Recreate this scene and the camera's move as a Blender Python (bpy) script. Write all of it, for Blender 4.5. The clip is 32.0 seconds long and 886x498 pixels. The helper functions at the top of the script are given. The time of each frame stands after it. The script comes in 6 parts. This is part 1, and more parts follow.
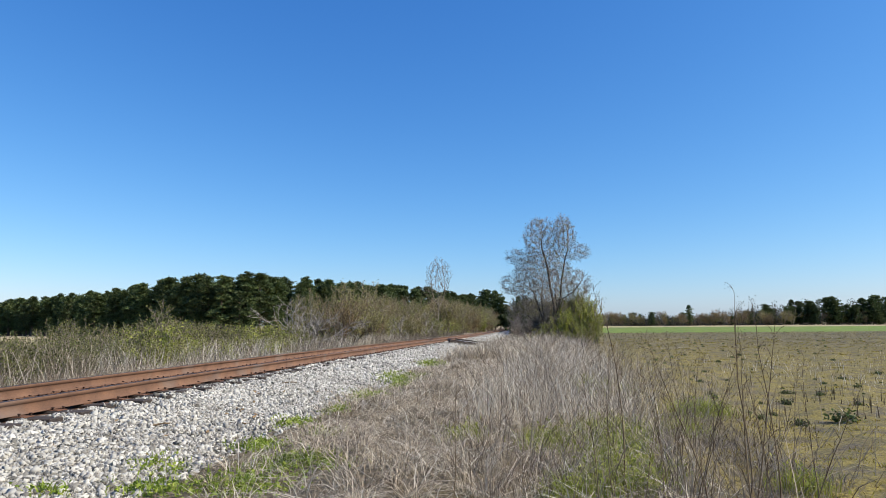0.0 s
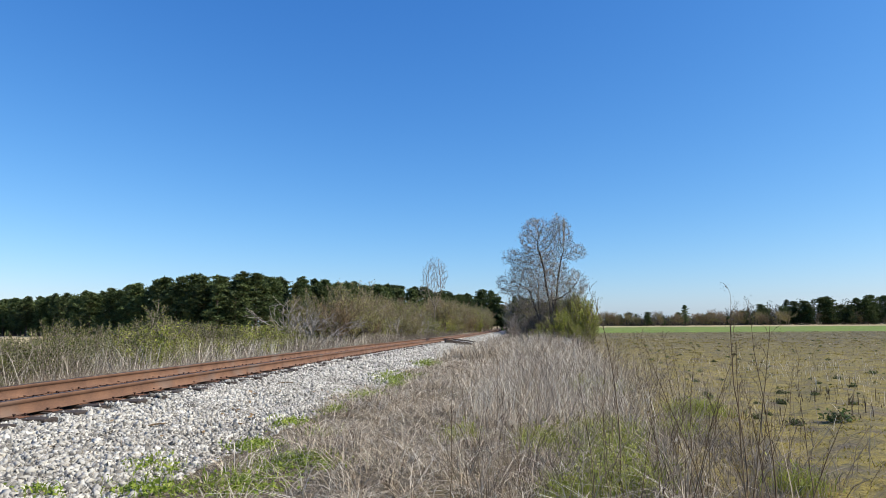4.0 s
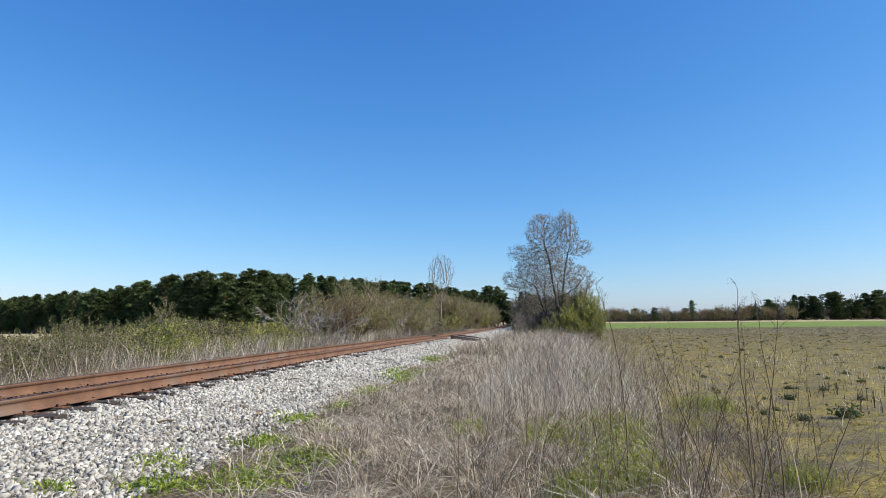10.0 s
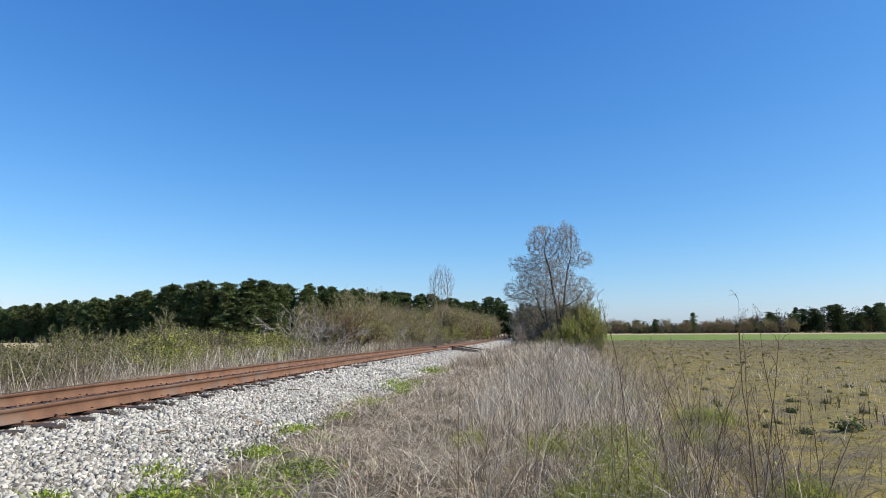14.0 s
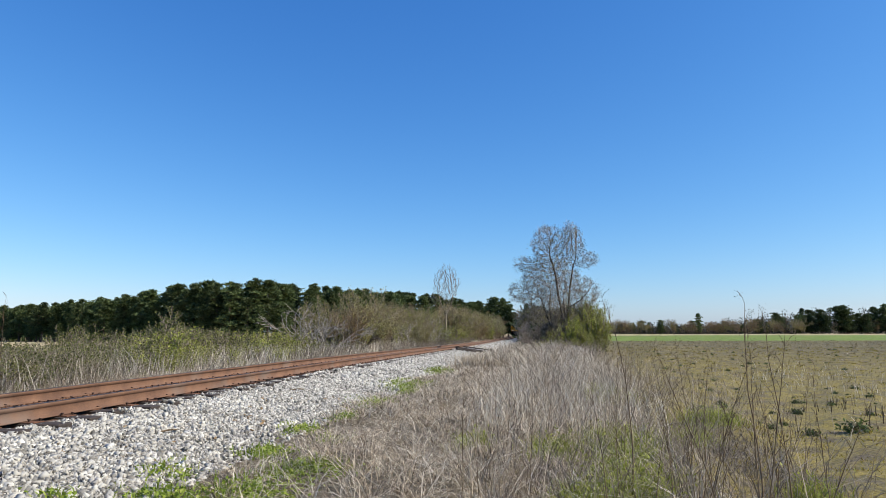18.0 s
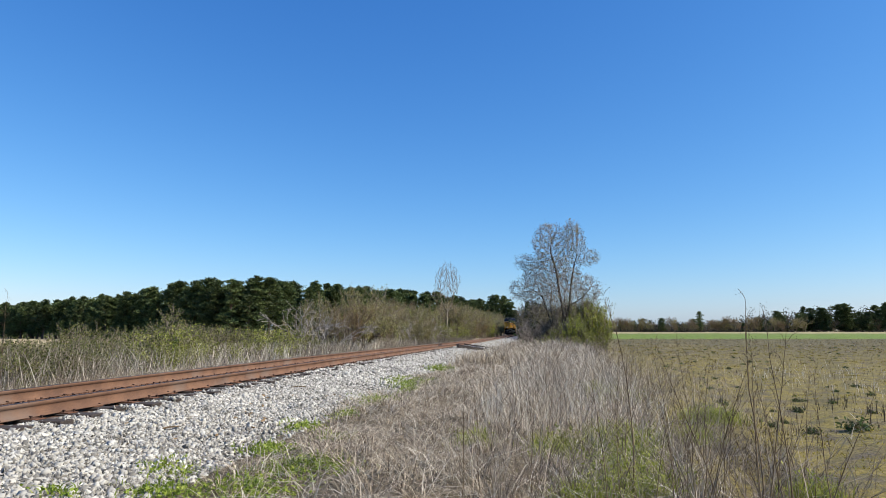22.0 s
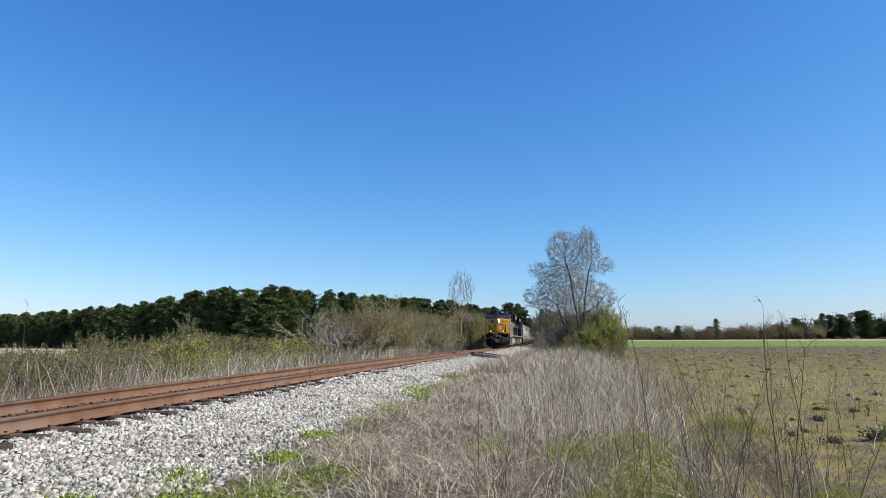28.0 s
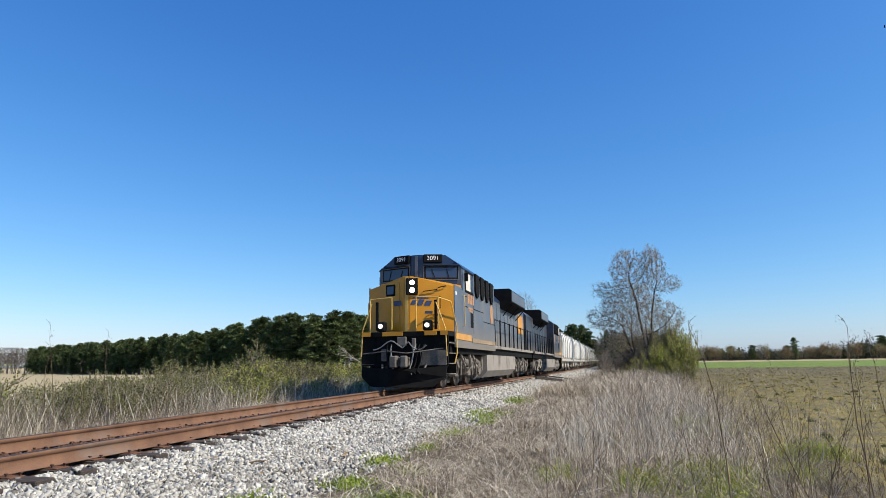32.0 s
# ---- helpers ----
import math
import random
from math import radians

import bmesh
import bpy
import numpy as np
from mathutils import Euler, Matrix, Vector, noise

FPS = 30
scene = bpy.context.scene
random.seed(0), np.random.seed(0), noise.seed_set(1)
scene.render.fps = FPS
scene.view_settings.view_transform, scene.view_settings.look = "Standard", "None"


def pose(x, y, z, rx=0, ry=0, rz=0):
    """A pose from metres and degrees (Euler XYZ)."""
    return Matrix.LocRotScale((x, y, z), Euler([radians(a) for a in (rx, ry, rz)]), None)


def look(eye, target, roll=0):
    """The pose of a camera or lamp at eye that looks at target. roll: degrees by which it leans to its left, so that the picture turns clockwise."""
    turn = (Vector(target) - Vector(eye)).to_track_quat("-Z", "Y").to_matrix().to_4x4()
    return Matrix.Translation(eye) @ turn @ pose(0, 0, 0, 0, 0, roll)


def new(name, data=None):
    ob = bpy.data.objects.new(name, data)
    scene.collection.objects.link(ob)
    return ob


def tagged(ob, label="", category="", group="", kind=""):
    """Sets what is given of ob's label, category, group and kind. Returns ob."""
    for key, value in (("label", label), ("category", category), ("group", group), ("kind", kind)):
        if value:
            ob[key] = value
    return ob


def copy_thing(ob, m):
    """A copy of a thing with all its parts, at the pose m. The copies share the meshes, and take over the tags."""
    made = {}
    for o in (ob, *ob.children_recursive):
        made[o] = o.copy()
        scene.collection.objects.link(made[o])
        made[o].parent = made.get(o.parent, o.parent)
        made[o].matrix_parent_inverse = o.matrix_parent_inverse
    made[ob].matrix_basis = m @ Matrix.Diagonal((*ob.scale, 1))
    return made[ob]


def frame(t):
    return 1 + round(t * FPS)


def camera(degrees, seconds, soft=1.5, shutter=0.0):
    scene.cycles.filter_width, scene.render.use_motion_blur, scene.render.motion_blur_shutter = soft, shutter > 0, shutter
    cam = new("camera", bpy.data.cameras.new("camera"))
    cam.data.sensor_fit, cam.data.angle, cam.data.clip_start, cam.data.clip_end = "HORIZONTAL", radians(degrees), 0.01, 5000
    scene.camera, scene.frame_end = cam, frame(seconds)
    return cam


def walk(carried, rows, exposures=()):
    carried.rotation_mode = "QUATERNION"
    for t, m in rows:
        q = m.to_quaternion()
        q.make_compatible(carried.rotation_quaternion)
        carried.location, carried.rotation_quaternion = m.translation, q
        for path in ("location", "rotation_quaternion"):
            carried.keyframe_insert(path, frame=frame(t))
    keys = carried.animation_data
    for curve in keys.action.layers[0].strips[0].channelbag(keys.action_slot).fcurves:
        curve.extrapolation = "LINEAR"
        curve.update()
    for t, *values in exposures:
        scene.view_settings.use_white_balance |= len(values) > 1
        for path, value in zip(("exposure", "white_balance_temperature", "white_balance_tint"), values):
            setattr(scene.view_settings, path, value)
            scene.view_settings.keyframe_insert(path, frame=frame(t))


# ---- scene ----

# ---------------------------------------------------------------- camera
cam = camera(69.8, 32.0, soft=0.75)
PATH = [
    (0, pose(-0.000, 0, 0.900, 96.700, 0.358, 7.642)),
    (0.5, pose(-0.000, 0, 0.900, 96.609, 0.273, 7.380)),
    (1, pose(-0.000, 0, 0.900, 96.601, 0.221, 7.301)),
    (1.5, pose(-0.000, 0, 0.900, 96.596, 0.185, 7.371)),
    (2, pose(-0.000, 0, 0.900, 96.549, 0.241, 7.240)),
    (2.5, pose(-0.000, 0, 0.900, 96.443, 0.368, 7.269)),
    (3, pose(-0.000, 0, 0.900, 96.444, 0.178, 7.243)),
    (3.5, pose(-0.000, 0, 0.900, 96.574, 0.286, 7.280)),
    (5.5, pose(-0.000, 0, 0.900, 96.795, 0.433, 7.331)),
    (6, pose(-0.000, 0, 0.900, 96.747, 0.407, 7.311)),
    (6.5, pose(-0.000, 0, 0.900, 96.668, 0.414, 7.326)),
    (7, pose(-0.000, 0, 0.900, 96.672, 0.469, 7.328)),
    (7.5, pose(-0.000, 0, 0.900, 96.762, 0.461, 7.279)),
    (8, pose(-0.000, 0, 0.900, 96.722, 0.434, 7.306)),
    (8.5, pose(-0.000, 0, 0.900, 96.534, 0.390, 7.314)),
    (9, pose(-0.000, 0, 0.900, 96.452, 0.235, 7.340)),
    (9.5, pose(-0.000, 0, 0.900, 96.389, 0.627, 7.825)),
    (10, pose(-0.000, 0, 0.900, 96.371, 0.541, 7.878)),
    (10.5, pose(-0.000, 0, 0.900, 96.396, 0.425, 7.661)),
    (11, pose(-0.000, 0, 0.900, 96.448, 0.330, 7.558)),
    (11.5, pose(-0.000, 0, 0.900, 96.544, 0.369, 7.482)),
    (12, pose(-0.000, 0, 0.900, 96.602, 0.406, 7.515)),
    (12.5, pose(-0.000, 0, 0.900, 96.738, 0.297, 7.597)),
    (13, pose(-0.000, 0, 0.900, 96.915, 0.365, 7.651)),
    (13.5, pose(-0.000, 0, 0.900, 97.193, 0.409, 7.713)),
    (14, pose(-0.000, 0, 0.900, 97.351, 0.279, 7.927)),
    (14.5, pose(-0.000, 0, 0.900, 97.355, 0.425, 7.963)),
    (16.5, pose(-0.000, 0, 0.900, 97.480, 0.562, 8.318)),
    (17, pose(-0.000, 0, 0.900, 97.400, 0.442, 8.370)),
    (17.5, pose(-0.000, 0, 0.900, 97.353, 0.293, 8.357)),
    (18, pose(-0.000, 0, 0.900, 97.361, 0.137, 8.326)),
    (18.5, pose(-0.000, 0, 0.900, 97.428, 0.142, 8.281)),
    (19, pose(-0.000, 0, 0.900, 97.712, 0.011, 8.330)),
    (19.5, pose(-0.000, 0, 0.900, 97.897, -0.122, 8.205)),
    (20, pose(-0.000, 0, 0.900, 97.746, 0.163, 8.331)),
    (20.5, pose(-0.000, 0, 0.900, 97.801, 0.148, 8.449)),
    (21, pose(-0.000, 0, 0.900, 97.552, 0.011, 8.548)),
    (21.5, pose(-0.000, 0, 0.900, 97.232, 0.104, 8.450)),
    (22, pose(-0.000, 0, 0.900, 97.153, 0.044, 8.417)),
    (22.5, pose(-0.000, 0, 0.900, 97.308, 0.194, 8.471)),
    (23, pose(-0.000, 0, 0.900, 97.337, 0.122, 8.488)),
    (23.5, pose(-0.000, 0, 0.900, 97.509, 0.225, 8.556)),
    (24, pose(-0.000, 0, 0.900, 97.744, 0.152, 8.634)),
    (24.5, pose(-0.000, 0, 0.900, 97.791, 0.140, 8.555)),
    (25, pose(-0.000, 0, 0.900, 97.683, 0.257, 8.567)),
    (25.5, pose(-0.000, 0, 0.900, 97.787, 0.419, 8.675)),
    (27.5, pose(-0.000, 0, 0.900, 97.939, 0.268, 9.295)),
    (28, pose(-0.000, 0, 0.900, 97.895, 0.222, 9.683)),
    (28.5, pose(-0.000, 0, 0.900, 97.919, 0.241, 10.193)),
    (29, pose(-0.001, 0, 0.901, 97.865, 0.424, 11.035)),
    (29.5, pose(-0.002, 0, 0.903, 97.975, 0.740, 11.782)),
    (30, pose(-0.003, 0, 0.905, 97.945, 0.588, 12.203)),
    (30.5, pose(-0.005, 0, 0.908, 98.110, 0.935, 12.704)),
    (31, pose(-0.007, 0, 0.911, 98.560, 0.818, 13.379)),
    (31.5, pose(-0.009, 0, 0.915, 99.110, 0.929, 14.185)),
    (32, pose(-0.012, 0, 0.920, 99.976, 0.806, 15.228)),
]
walk(cam, PATH)

# ---------------------------------------------------------------- light
SUN_AZ, SUN_EL = 96.0, 40.0      # degrees clockwise from +y, degrees up
world = bpy.data.worlds.new("sky")
scene.world = world
world.use_nodes = True
wn = world.node_tree
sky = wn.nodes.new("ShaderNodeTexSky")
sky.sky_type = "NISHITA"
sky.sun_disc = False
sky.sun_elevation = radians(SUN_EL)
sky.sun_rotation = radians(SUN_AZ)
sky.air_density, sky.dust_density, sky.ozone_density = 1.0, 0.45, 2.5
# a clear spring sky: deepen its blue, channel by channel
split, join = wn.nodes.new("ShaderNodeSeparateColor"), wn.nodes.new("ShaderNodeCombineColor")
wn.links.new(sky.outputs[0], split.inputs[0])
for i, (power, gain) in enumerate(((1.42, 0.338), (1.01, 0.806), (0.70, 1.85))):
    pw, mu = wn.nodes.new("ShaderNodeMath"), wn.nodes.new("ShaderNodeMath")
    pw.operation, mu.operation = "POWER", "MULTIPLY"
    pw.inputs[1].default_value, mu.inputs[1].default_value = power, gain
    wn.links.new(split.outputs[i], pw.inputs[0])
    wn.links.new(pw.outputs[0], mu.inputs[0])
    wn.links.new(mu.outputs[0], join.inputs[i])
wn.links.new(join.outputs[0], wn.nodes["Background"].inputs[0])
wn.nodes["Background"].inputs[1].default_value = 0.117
sun = new("sun", bpy.data.lights.new("sun", "SUN"))
sun.data.energy, sun.data.angle, sun.data.color = 5.0, radians(0.5), (1.0, 0.93, 0.82)
sun.matrix_world = look((math.sin(radians(SUN_AZ)) * 300, math.cos(radians(SUN_AZ)) * 300, 300 * math.tan(radians(SUN_EL))), (0, 0, 0))
scene.view_settings.exposure = 0.34

# ---------------------------------------------------------------- helpers
rng = np.random.default_rng(7)
TRACK_X = -7.0                    # centre line; the rails run along y, heads at z = 0
GAUGE = 1.505


def nodes_of(name):
    m = bpy.data.materials.new(name)
    m.use_nodes = True
    return m, m.node_tree.nodes, m.node_tree.links, m.node_tree.nodes["Principled BSDF"]


def ramp(n, stops):
    r = n.new("ShaderNodeValToRGB")
    while len(r.color_ramp.elements) < len(stops):
        r.color_ramp.elements.new(0.5)
    for e, (p, c) in zip(r.color_ramp.elements, stops):
        e.position, e.color = p, (*c, 1)
    return r


def surface(name, low, high, scale=4.0, fine=60.0, rough=0.7, metal=0.0, bump=0.3, spots=None, spot_scale=1.0, spot_cut=(0.55, 0.7), stretch=(1, 1, 1), depth=0.01):
    """A worn surface: two colours by coarse noise, grain by fine noise, optional stains."""
    m, n, l, b = nodes_of(name)
    tc = n.new("ShaderNodeTexCoord")
    mp = n.new("ShaderNodeMapping")
    mp.inputs["Scale"].default_value = stretch
    l.new(tc.outputs["Object"], mp.inputs["Vector"])
    a = n.new("ShaderNodeTexNoise")
    a.inputs["Scale"].default_value, a.inputs["Detail"].default_value = scale, 6
    f = n.new("ShaderNodeTexNoise")
    f.inputs["Scale"].default_value, f.inputs["Detail"].default_value = fine, 4
    for t in (a, f):
        l.new(mp.outputs[0], t.inputs["Vector"])
    mix = n.new("ShaderNodeMath")
    mix.operation = "MULTIPLY_ADD"
    mix.inputs[1].default_value = 0.45
    sc = n.new("ShaderNodeMath")
    sc.operation = "MULTIPLY"
    sc.inputs[1].default_value = 0.55
    l.new(a.outputs["Fac"], sc.inputs[0])
    l.new(f.outputs["Fac"], mix.inputs[0])
    l.new(sc.outputs[0], mix.inputs[2])
    r = ramp(n, [(0.36, low), (0.64, high)])
    l.new(mix.outputs[0], r.inputs[0])
    out = r.outputs[0]
    if spots:
        s = n.new("ShaderNodeTexNoise")
        s.inputs["Scale"].default_value, s.inputs["Detail"].default_value = spot_scale, 5
        l.new(mp.outputs[0], s.inputs["Vector"])
        k = n.new("ShaderNodeMapRange")
        k.inputs["From Min"].default_value, k.inputs["From Max"].default_value = spot_cut
        l.new(s.outputs["Fac"], k.inputs["Value"])
        mx = n.new("ShaderNodeMix")
        mx.data_type = "RGBA"
        l.new(k.outputs[0], mx.inputs["Factor"])
        l.new(out, mx.inputs["A"])
        mx.inputs["B"].default_value = (*spots, 1)
        out = mx.outputs["Result"]
    l.new(out, b.inputs["Base Color"])
    b.inputs["Roughness"].default_value, b.inputs["Metallic"].default_value = rough, metal
    if bump:
        bp = n.new("ShaderNodeBump")
        bp.inputs["Strength"].default_value, bp.inputs["Distance"].default_value = bump, depth
        l.new(f.outputs["Fac"], bp.inputs["Height"])
        l.new(bp.outputs[0], b.inputs["Normal"])
    return m


def foliage(name, colours, through_light=0.25, rough=0.6, by_object=True):
    """Leaf, blade and stem colours that differ from piece to piece and from plant to plant."""
    m, n, l, b = nodes_of(name)
    g = n.new("ShaderNodeNewGeometry")
    o = n.new("ShaderNodeObjectInfo")
    tc = n.new("ShaderNodeTexCoord")
    t = n.new("ShaderNodeTexNoise")
    t.inputs["Scale"].default_value, t.inputs["Detail"].default_value = 0.8, 4
    l.new(tc.outputs["Object"], t.inputs["Vector"])
    ad = n.new("ShaderNodeMath")
    ad.operation = "MULTIPLY_ADD"
    ad.inputs[1].default_value, ad.inputs[2].default_value = 0.6, -0.3
    l.new(t.outputs["Fac"], ad.inputs[0])
    sm = n.new("ShaderNodeMath")
    sm.operation = "ADD"
    l.new(ad.outputs[0], sm.inputs[0])
    l.new(g.outputs["Random Per Island"], sm.inputs[1])
    r = ramp(n, [(i / max(len(colours) - 1, 1), c) for i, c in enumerate(colours)])
    l.new(sm.outputs[0], r.inputs[0])
    hs = n.new("ShaderNodeHueSaturation")
    mr = n.new("ShaderNodeMapRange")
    mr.inputs["To Min"].default_value, mr.inputs["To Max"].default_value = 0.72, 1.28
    l.new(o.outputs["Random"], mr.inputs["Value"])
    if by_object:
        l.new(mr.outputs[0], hs.inputs["Value"])
    l.new(r.outputs[0], hs.inputs["Color"])
    l.new(hs.outputs[0], b.inputs["Base Color"])
    b.inputs["Roughness"].default_value = rough
    b.inputs["Specular IOR Level"].default_value = 0.3
    if through_light:
        tr = n.new("ShaderNodeBsdfTranslucent")
        l.new(hs.outputs[0], tr.inputs["Color"])
        ms = n.new("ShaderNodeMixShader")
        ms.inputs[0].default_value = through_light
        l.new(b.outputs[0], ms.inputs[1])
        l.new(tr.outputs[0], ms.inputs[2])
        l.new(ms.outputs[0], n["Material Output"].inputs["Surface"])
    return m


def glow(name, colour, strength):
    m, n, l, b = nodes_of(name)
    b.inputs["Base Color"].default_value = (*colour, 1)
    b.inputs["Emission Color"].default_value = (*colour, 1)
    b.inputs["Emission Strength"].default_value = strength
    return m


def np_mesh(name, v, f, material, smooth=False):
    v, f = np.asarray(v, dtype=np.float32).reshape(-1, 3), np.asarray(f, dtype=np.int32)
    k = f.shape[-1]
    f = f.reshape(-1, k)
    me = bpy.data.meshes.new(name)
    me.vertices.add(len(v))
    me.vertices.foreach_set("co", v.ravel())
    me.loops.add(f.size)
    me.loops.foreach_set("vertex_index", f.ravel())
    me.polygons.add(len(f))
    me.polygons.foreach_set("loop_start", np.arange(0, f.size, k, dtype=np.int32))
    if smooth:
        me.polygons.foreach_set("use_smooth", np.ones(len(f), dtype=bool))
    me.materials.append(material)
    me.update(calc_edges=True)
    return me


def part(name, bm, material, parent=None, label="", smooth=False):
    """Links a bmesh, or a finished mesh, as one mesh object under a thing or a part."""
    if isinstance(bm, bmesh.types.BMesh):
        bmesh.ops.recalc_face_normals(bm, faces=bm.faces)
        me = bpy.data.meshes.new(name)
        bm.to_mesh(me)
        bm.free()
        me.materials.append(material)
        if smooth:
            me.shade_smooth()
    else:
        me = bm
    ob = new(name, me)
    ob.parent = parent
    return tagged(ob, label)


def box(bm, x0, x1, y0, y1, z0, z1, bevel=0.0):
    m = Matrix.LocRotScale(((x0 + x1) / 2, (y0 + y1) / 2, (z0 + z1) / 2), None, (abs(x1 - x0), abs(y1 - y0), abs(z1 - z0)))
    g = bmesh.ops.create_cube(bm, size=1, matrix=m)
    if bevel:
        es = list({e for v in g["verts"] for e in v.link_edges})
        bmesh.ops.bevel(bm, geom=es, offset=bevel, segments=1, affect="EDGES")
    return bm


def boxes(*rows, bevel=0.0):
    bm = bmesh.new()
    for r in rows:
        box(bm, *r, bevel=bevel)
    return bm


def prism(profile, a, b, axis="x", bm=None, taper=1.0):
    """A closed outline (two coordinates) drawn along an axis from a to b."""
    bm = bm or bmesh.new()
    def at(u, w, s):
        return {"x": (s, u, w), "y": (u, s, w), "z": (u, w, s)}[axis]
    lo = [bm.verts.new(at(u, w, a)) for u, w in profile]
    hi = [bm.verts.new(at(u, w, b)) for u, w in profile]
    bm.faces.new(lo)
    bm.faces.new(hi[::-1])
    for i in range(len(lo)):
        j = (i + 1) % len(lo)
        bm.faces.new((lo[i], hi[i], hi[j], lo[j]))
    return bm


def rod(bm, a, b, r, r2=None, sides=8):
    a, b = Vector(a), Vector(b)
    d = b - a
    m = Matrix.Translation((a + b) / 2) @ d.to_track_quat("Z", "Y").to_matrix().to_4x4()
    bmesh.ops.create_cone(bm, cap_ends=True, segments=sides, radius1=r, radius2=r if r2 is None else r2, depth=d.length, matrix=m)
    return bm


def rods(pts, r, sides=6, bm=None):
    bm = bm or bmesh.new()
    for a, b in zip(pts[:-1], pts[1:]):
        rod(bm, a, b, r, sides=sides)
    return bm


def blades(pos, height, lean, width, droop=0.0, bend=2.0, gen=rng, heading=None):
    """Curved tapering strips: four levels each. lean: sideways reach as a share of the height."""
    n = len(pos)
    u = np.array([0, 0.4, 0.75, 1.0])
    ang = gen.uniform(0, 2 * np.pi, n)
    side = np.stack([np.cos(ang), np.sin(ang), np.zeros(n)], 1)
    dr = gen.uniform(0, 2 * np.pi, n) if heading is None else heading
    out = np.stack([np.cos(dr), np.sin(dr), np.zeros(n)], 1) * (lean * height)[:, None]
    c = pos[:, None, :] + out[:, None, :] * (u ** bend)[None, :, None]
    c[:, :, 2] += height[:, None] * (u[None, :] - droop * u[None, :] ** 3)
    w = width[:, None] * np.array([1, 0.85, 0.5, 0.08])[None, :]
    v = np.stack([c - side[:, None, :] * w[:, :, None] / 2, c + side[:, None, :] * w[:, :, None] / 2], 2)
    base = np.arange(n)[:, None, None] * 8
    q = np.array([[0, 1, 3, 2], [2, 3, 5, 4], [4, 5, 7, 6]])[None]
    return v.reshape(-1, 3), (base + q).reshape(-1, 4)


def tubes(a, b, ra, rb, sides=4):
    """Frustums from a to b, all in one go."""
    a, b = np.asarray(a, float), np.asarray(b, float)
    ra, rb = np.asarray(ra, float), np.asarray(rb, float)
    n = len(a)
    d = b - a
    d /= np.maximum(np.linalg.norm(d, axis=1, keepdims=True), 1e-6)
    up = np.where(np.abs(d[:, 2:3]) < 0.9, np.array([[0, 0, 1.0]]), np.array([[1.0, 0, 0]]))
    e1 = np.cross(d, up)
    e1 /= np.linalg.norm(e1, axis=1, keepdims=True)
    e2 = np.cross(d, e1)
    t = np.arange(sides) / sides * 2 * np.pi
    ring = e1[:, None, :] * np.cos(t)[None, :, None] + e2[:, None, :] * np.sin(t)[None, :, None]
    v = np.stack([a[:, None] + ring * ra[:, None, None], b[:, None] + ring * rb[:, None, None]], 1)
    i = np.arange(sides)
    j = (i + 1) % sides
    q = np.stack([i, j, j + sides, i + sides], 1)[None] + np.arange(n)[:, None, None] * 2 * sides
    return v.reshape(-1, 3), q.reshape(-1, 4)


def flakes(pos, size, gen=rng, long=1.6, flat=0.0):
    """Small leaf-shaped quads, turned at random."""
    n = len(pos)
    d = gen.normal(size=(n, 3))
    d[:, 2] *= 1 - flat
    d /= np.linalg.norm(d, axis=1, keepdims=True)
    e = np.cross(d, gen.normal(size=(n, 3)))
    e /= np.linalg.norm(e, axis=1, keepdims=True)
    s = np.broadcast_to(size, (n,))[:, None]
    v = np.stack([pos - d * s * long / 2, pos + e * s / 2, pos + d * s * long / 2, pos - e * s / 2], 1)
    return v.reshape(-1, 3), np.arange(n * 4).reshape(n, 4)


def grow(gen, start, heading, length, radius, levels, spread=0.6, rise=0.25, forks=(2, 4), wiggle=0.15, shrink=(0.55, 0.8), steps=3):
    """A branching skeleton: segments (a, b, ra, rb) and the outer twigs' points."""
    segs, tips = [], []

    def limb(p, d, ln, r, lv):
        q, dd = np.array(p, float), np.array(d, float)
        for k in range(steps):
            dd = dd + gen.normal(scale=wiggle, size=3) + np.array([0, 0, rise * 0.15])
            dd /= np.linalg.norm(dd)
            nq = q + dd * ln / steps
            segs.append((*q, *nq, r * (1 - 0.35 * k / steps), r * (1 - 0.35 * (k + 1) / steps)))
            q = nq
            if lv <= 1:
                tips.append(q.copy())
            if lv > 0 and k < steps - 1 and gen.random() < 0.75:
                fork(q, dd, ln * 0.75, r * 0.6, lv - 1)
        if lv > 0:
            for _ in range(gen.integers(*forks)):
                fork(q, dd, ln, r * 0.65, lv - 1)

    def fork(p, d, ln, r, lv):
        s = gen.normal(size=3)
        s -= d * s.dot(d)
        s /= np.linalg.norm(s) + 1e-6
        nd = d + s * gen.uniform(0.5, 1.3) * spread + np.array([0, 0, rise])
        limb(p, nd / np.linalg.norm(nd), ln * gen.uniform(*shrink), r, lv)

    limb(start, np.array(heading, float) / np.linalg.norm(heading), length, radius, levels)
    return np.array(segs), np.array(tips)


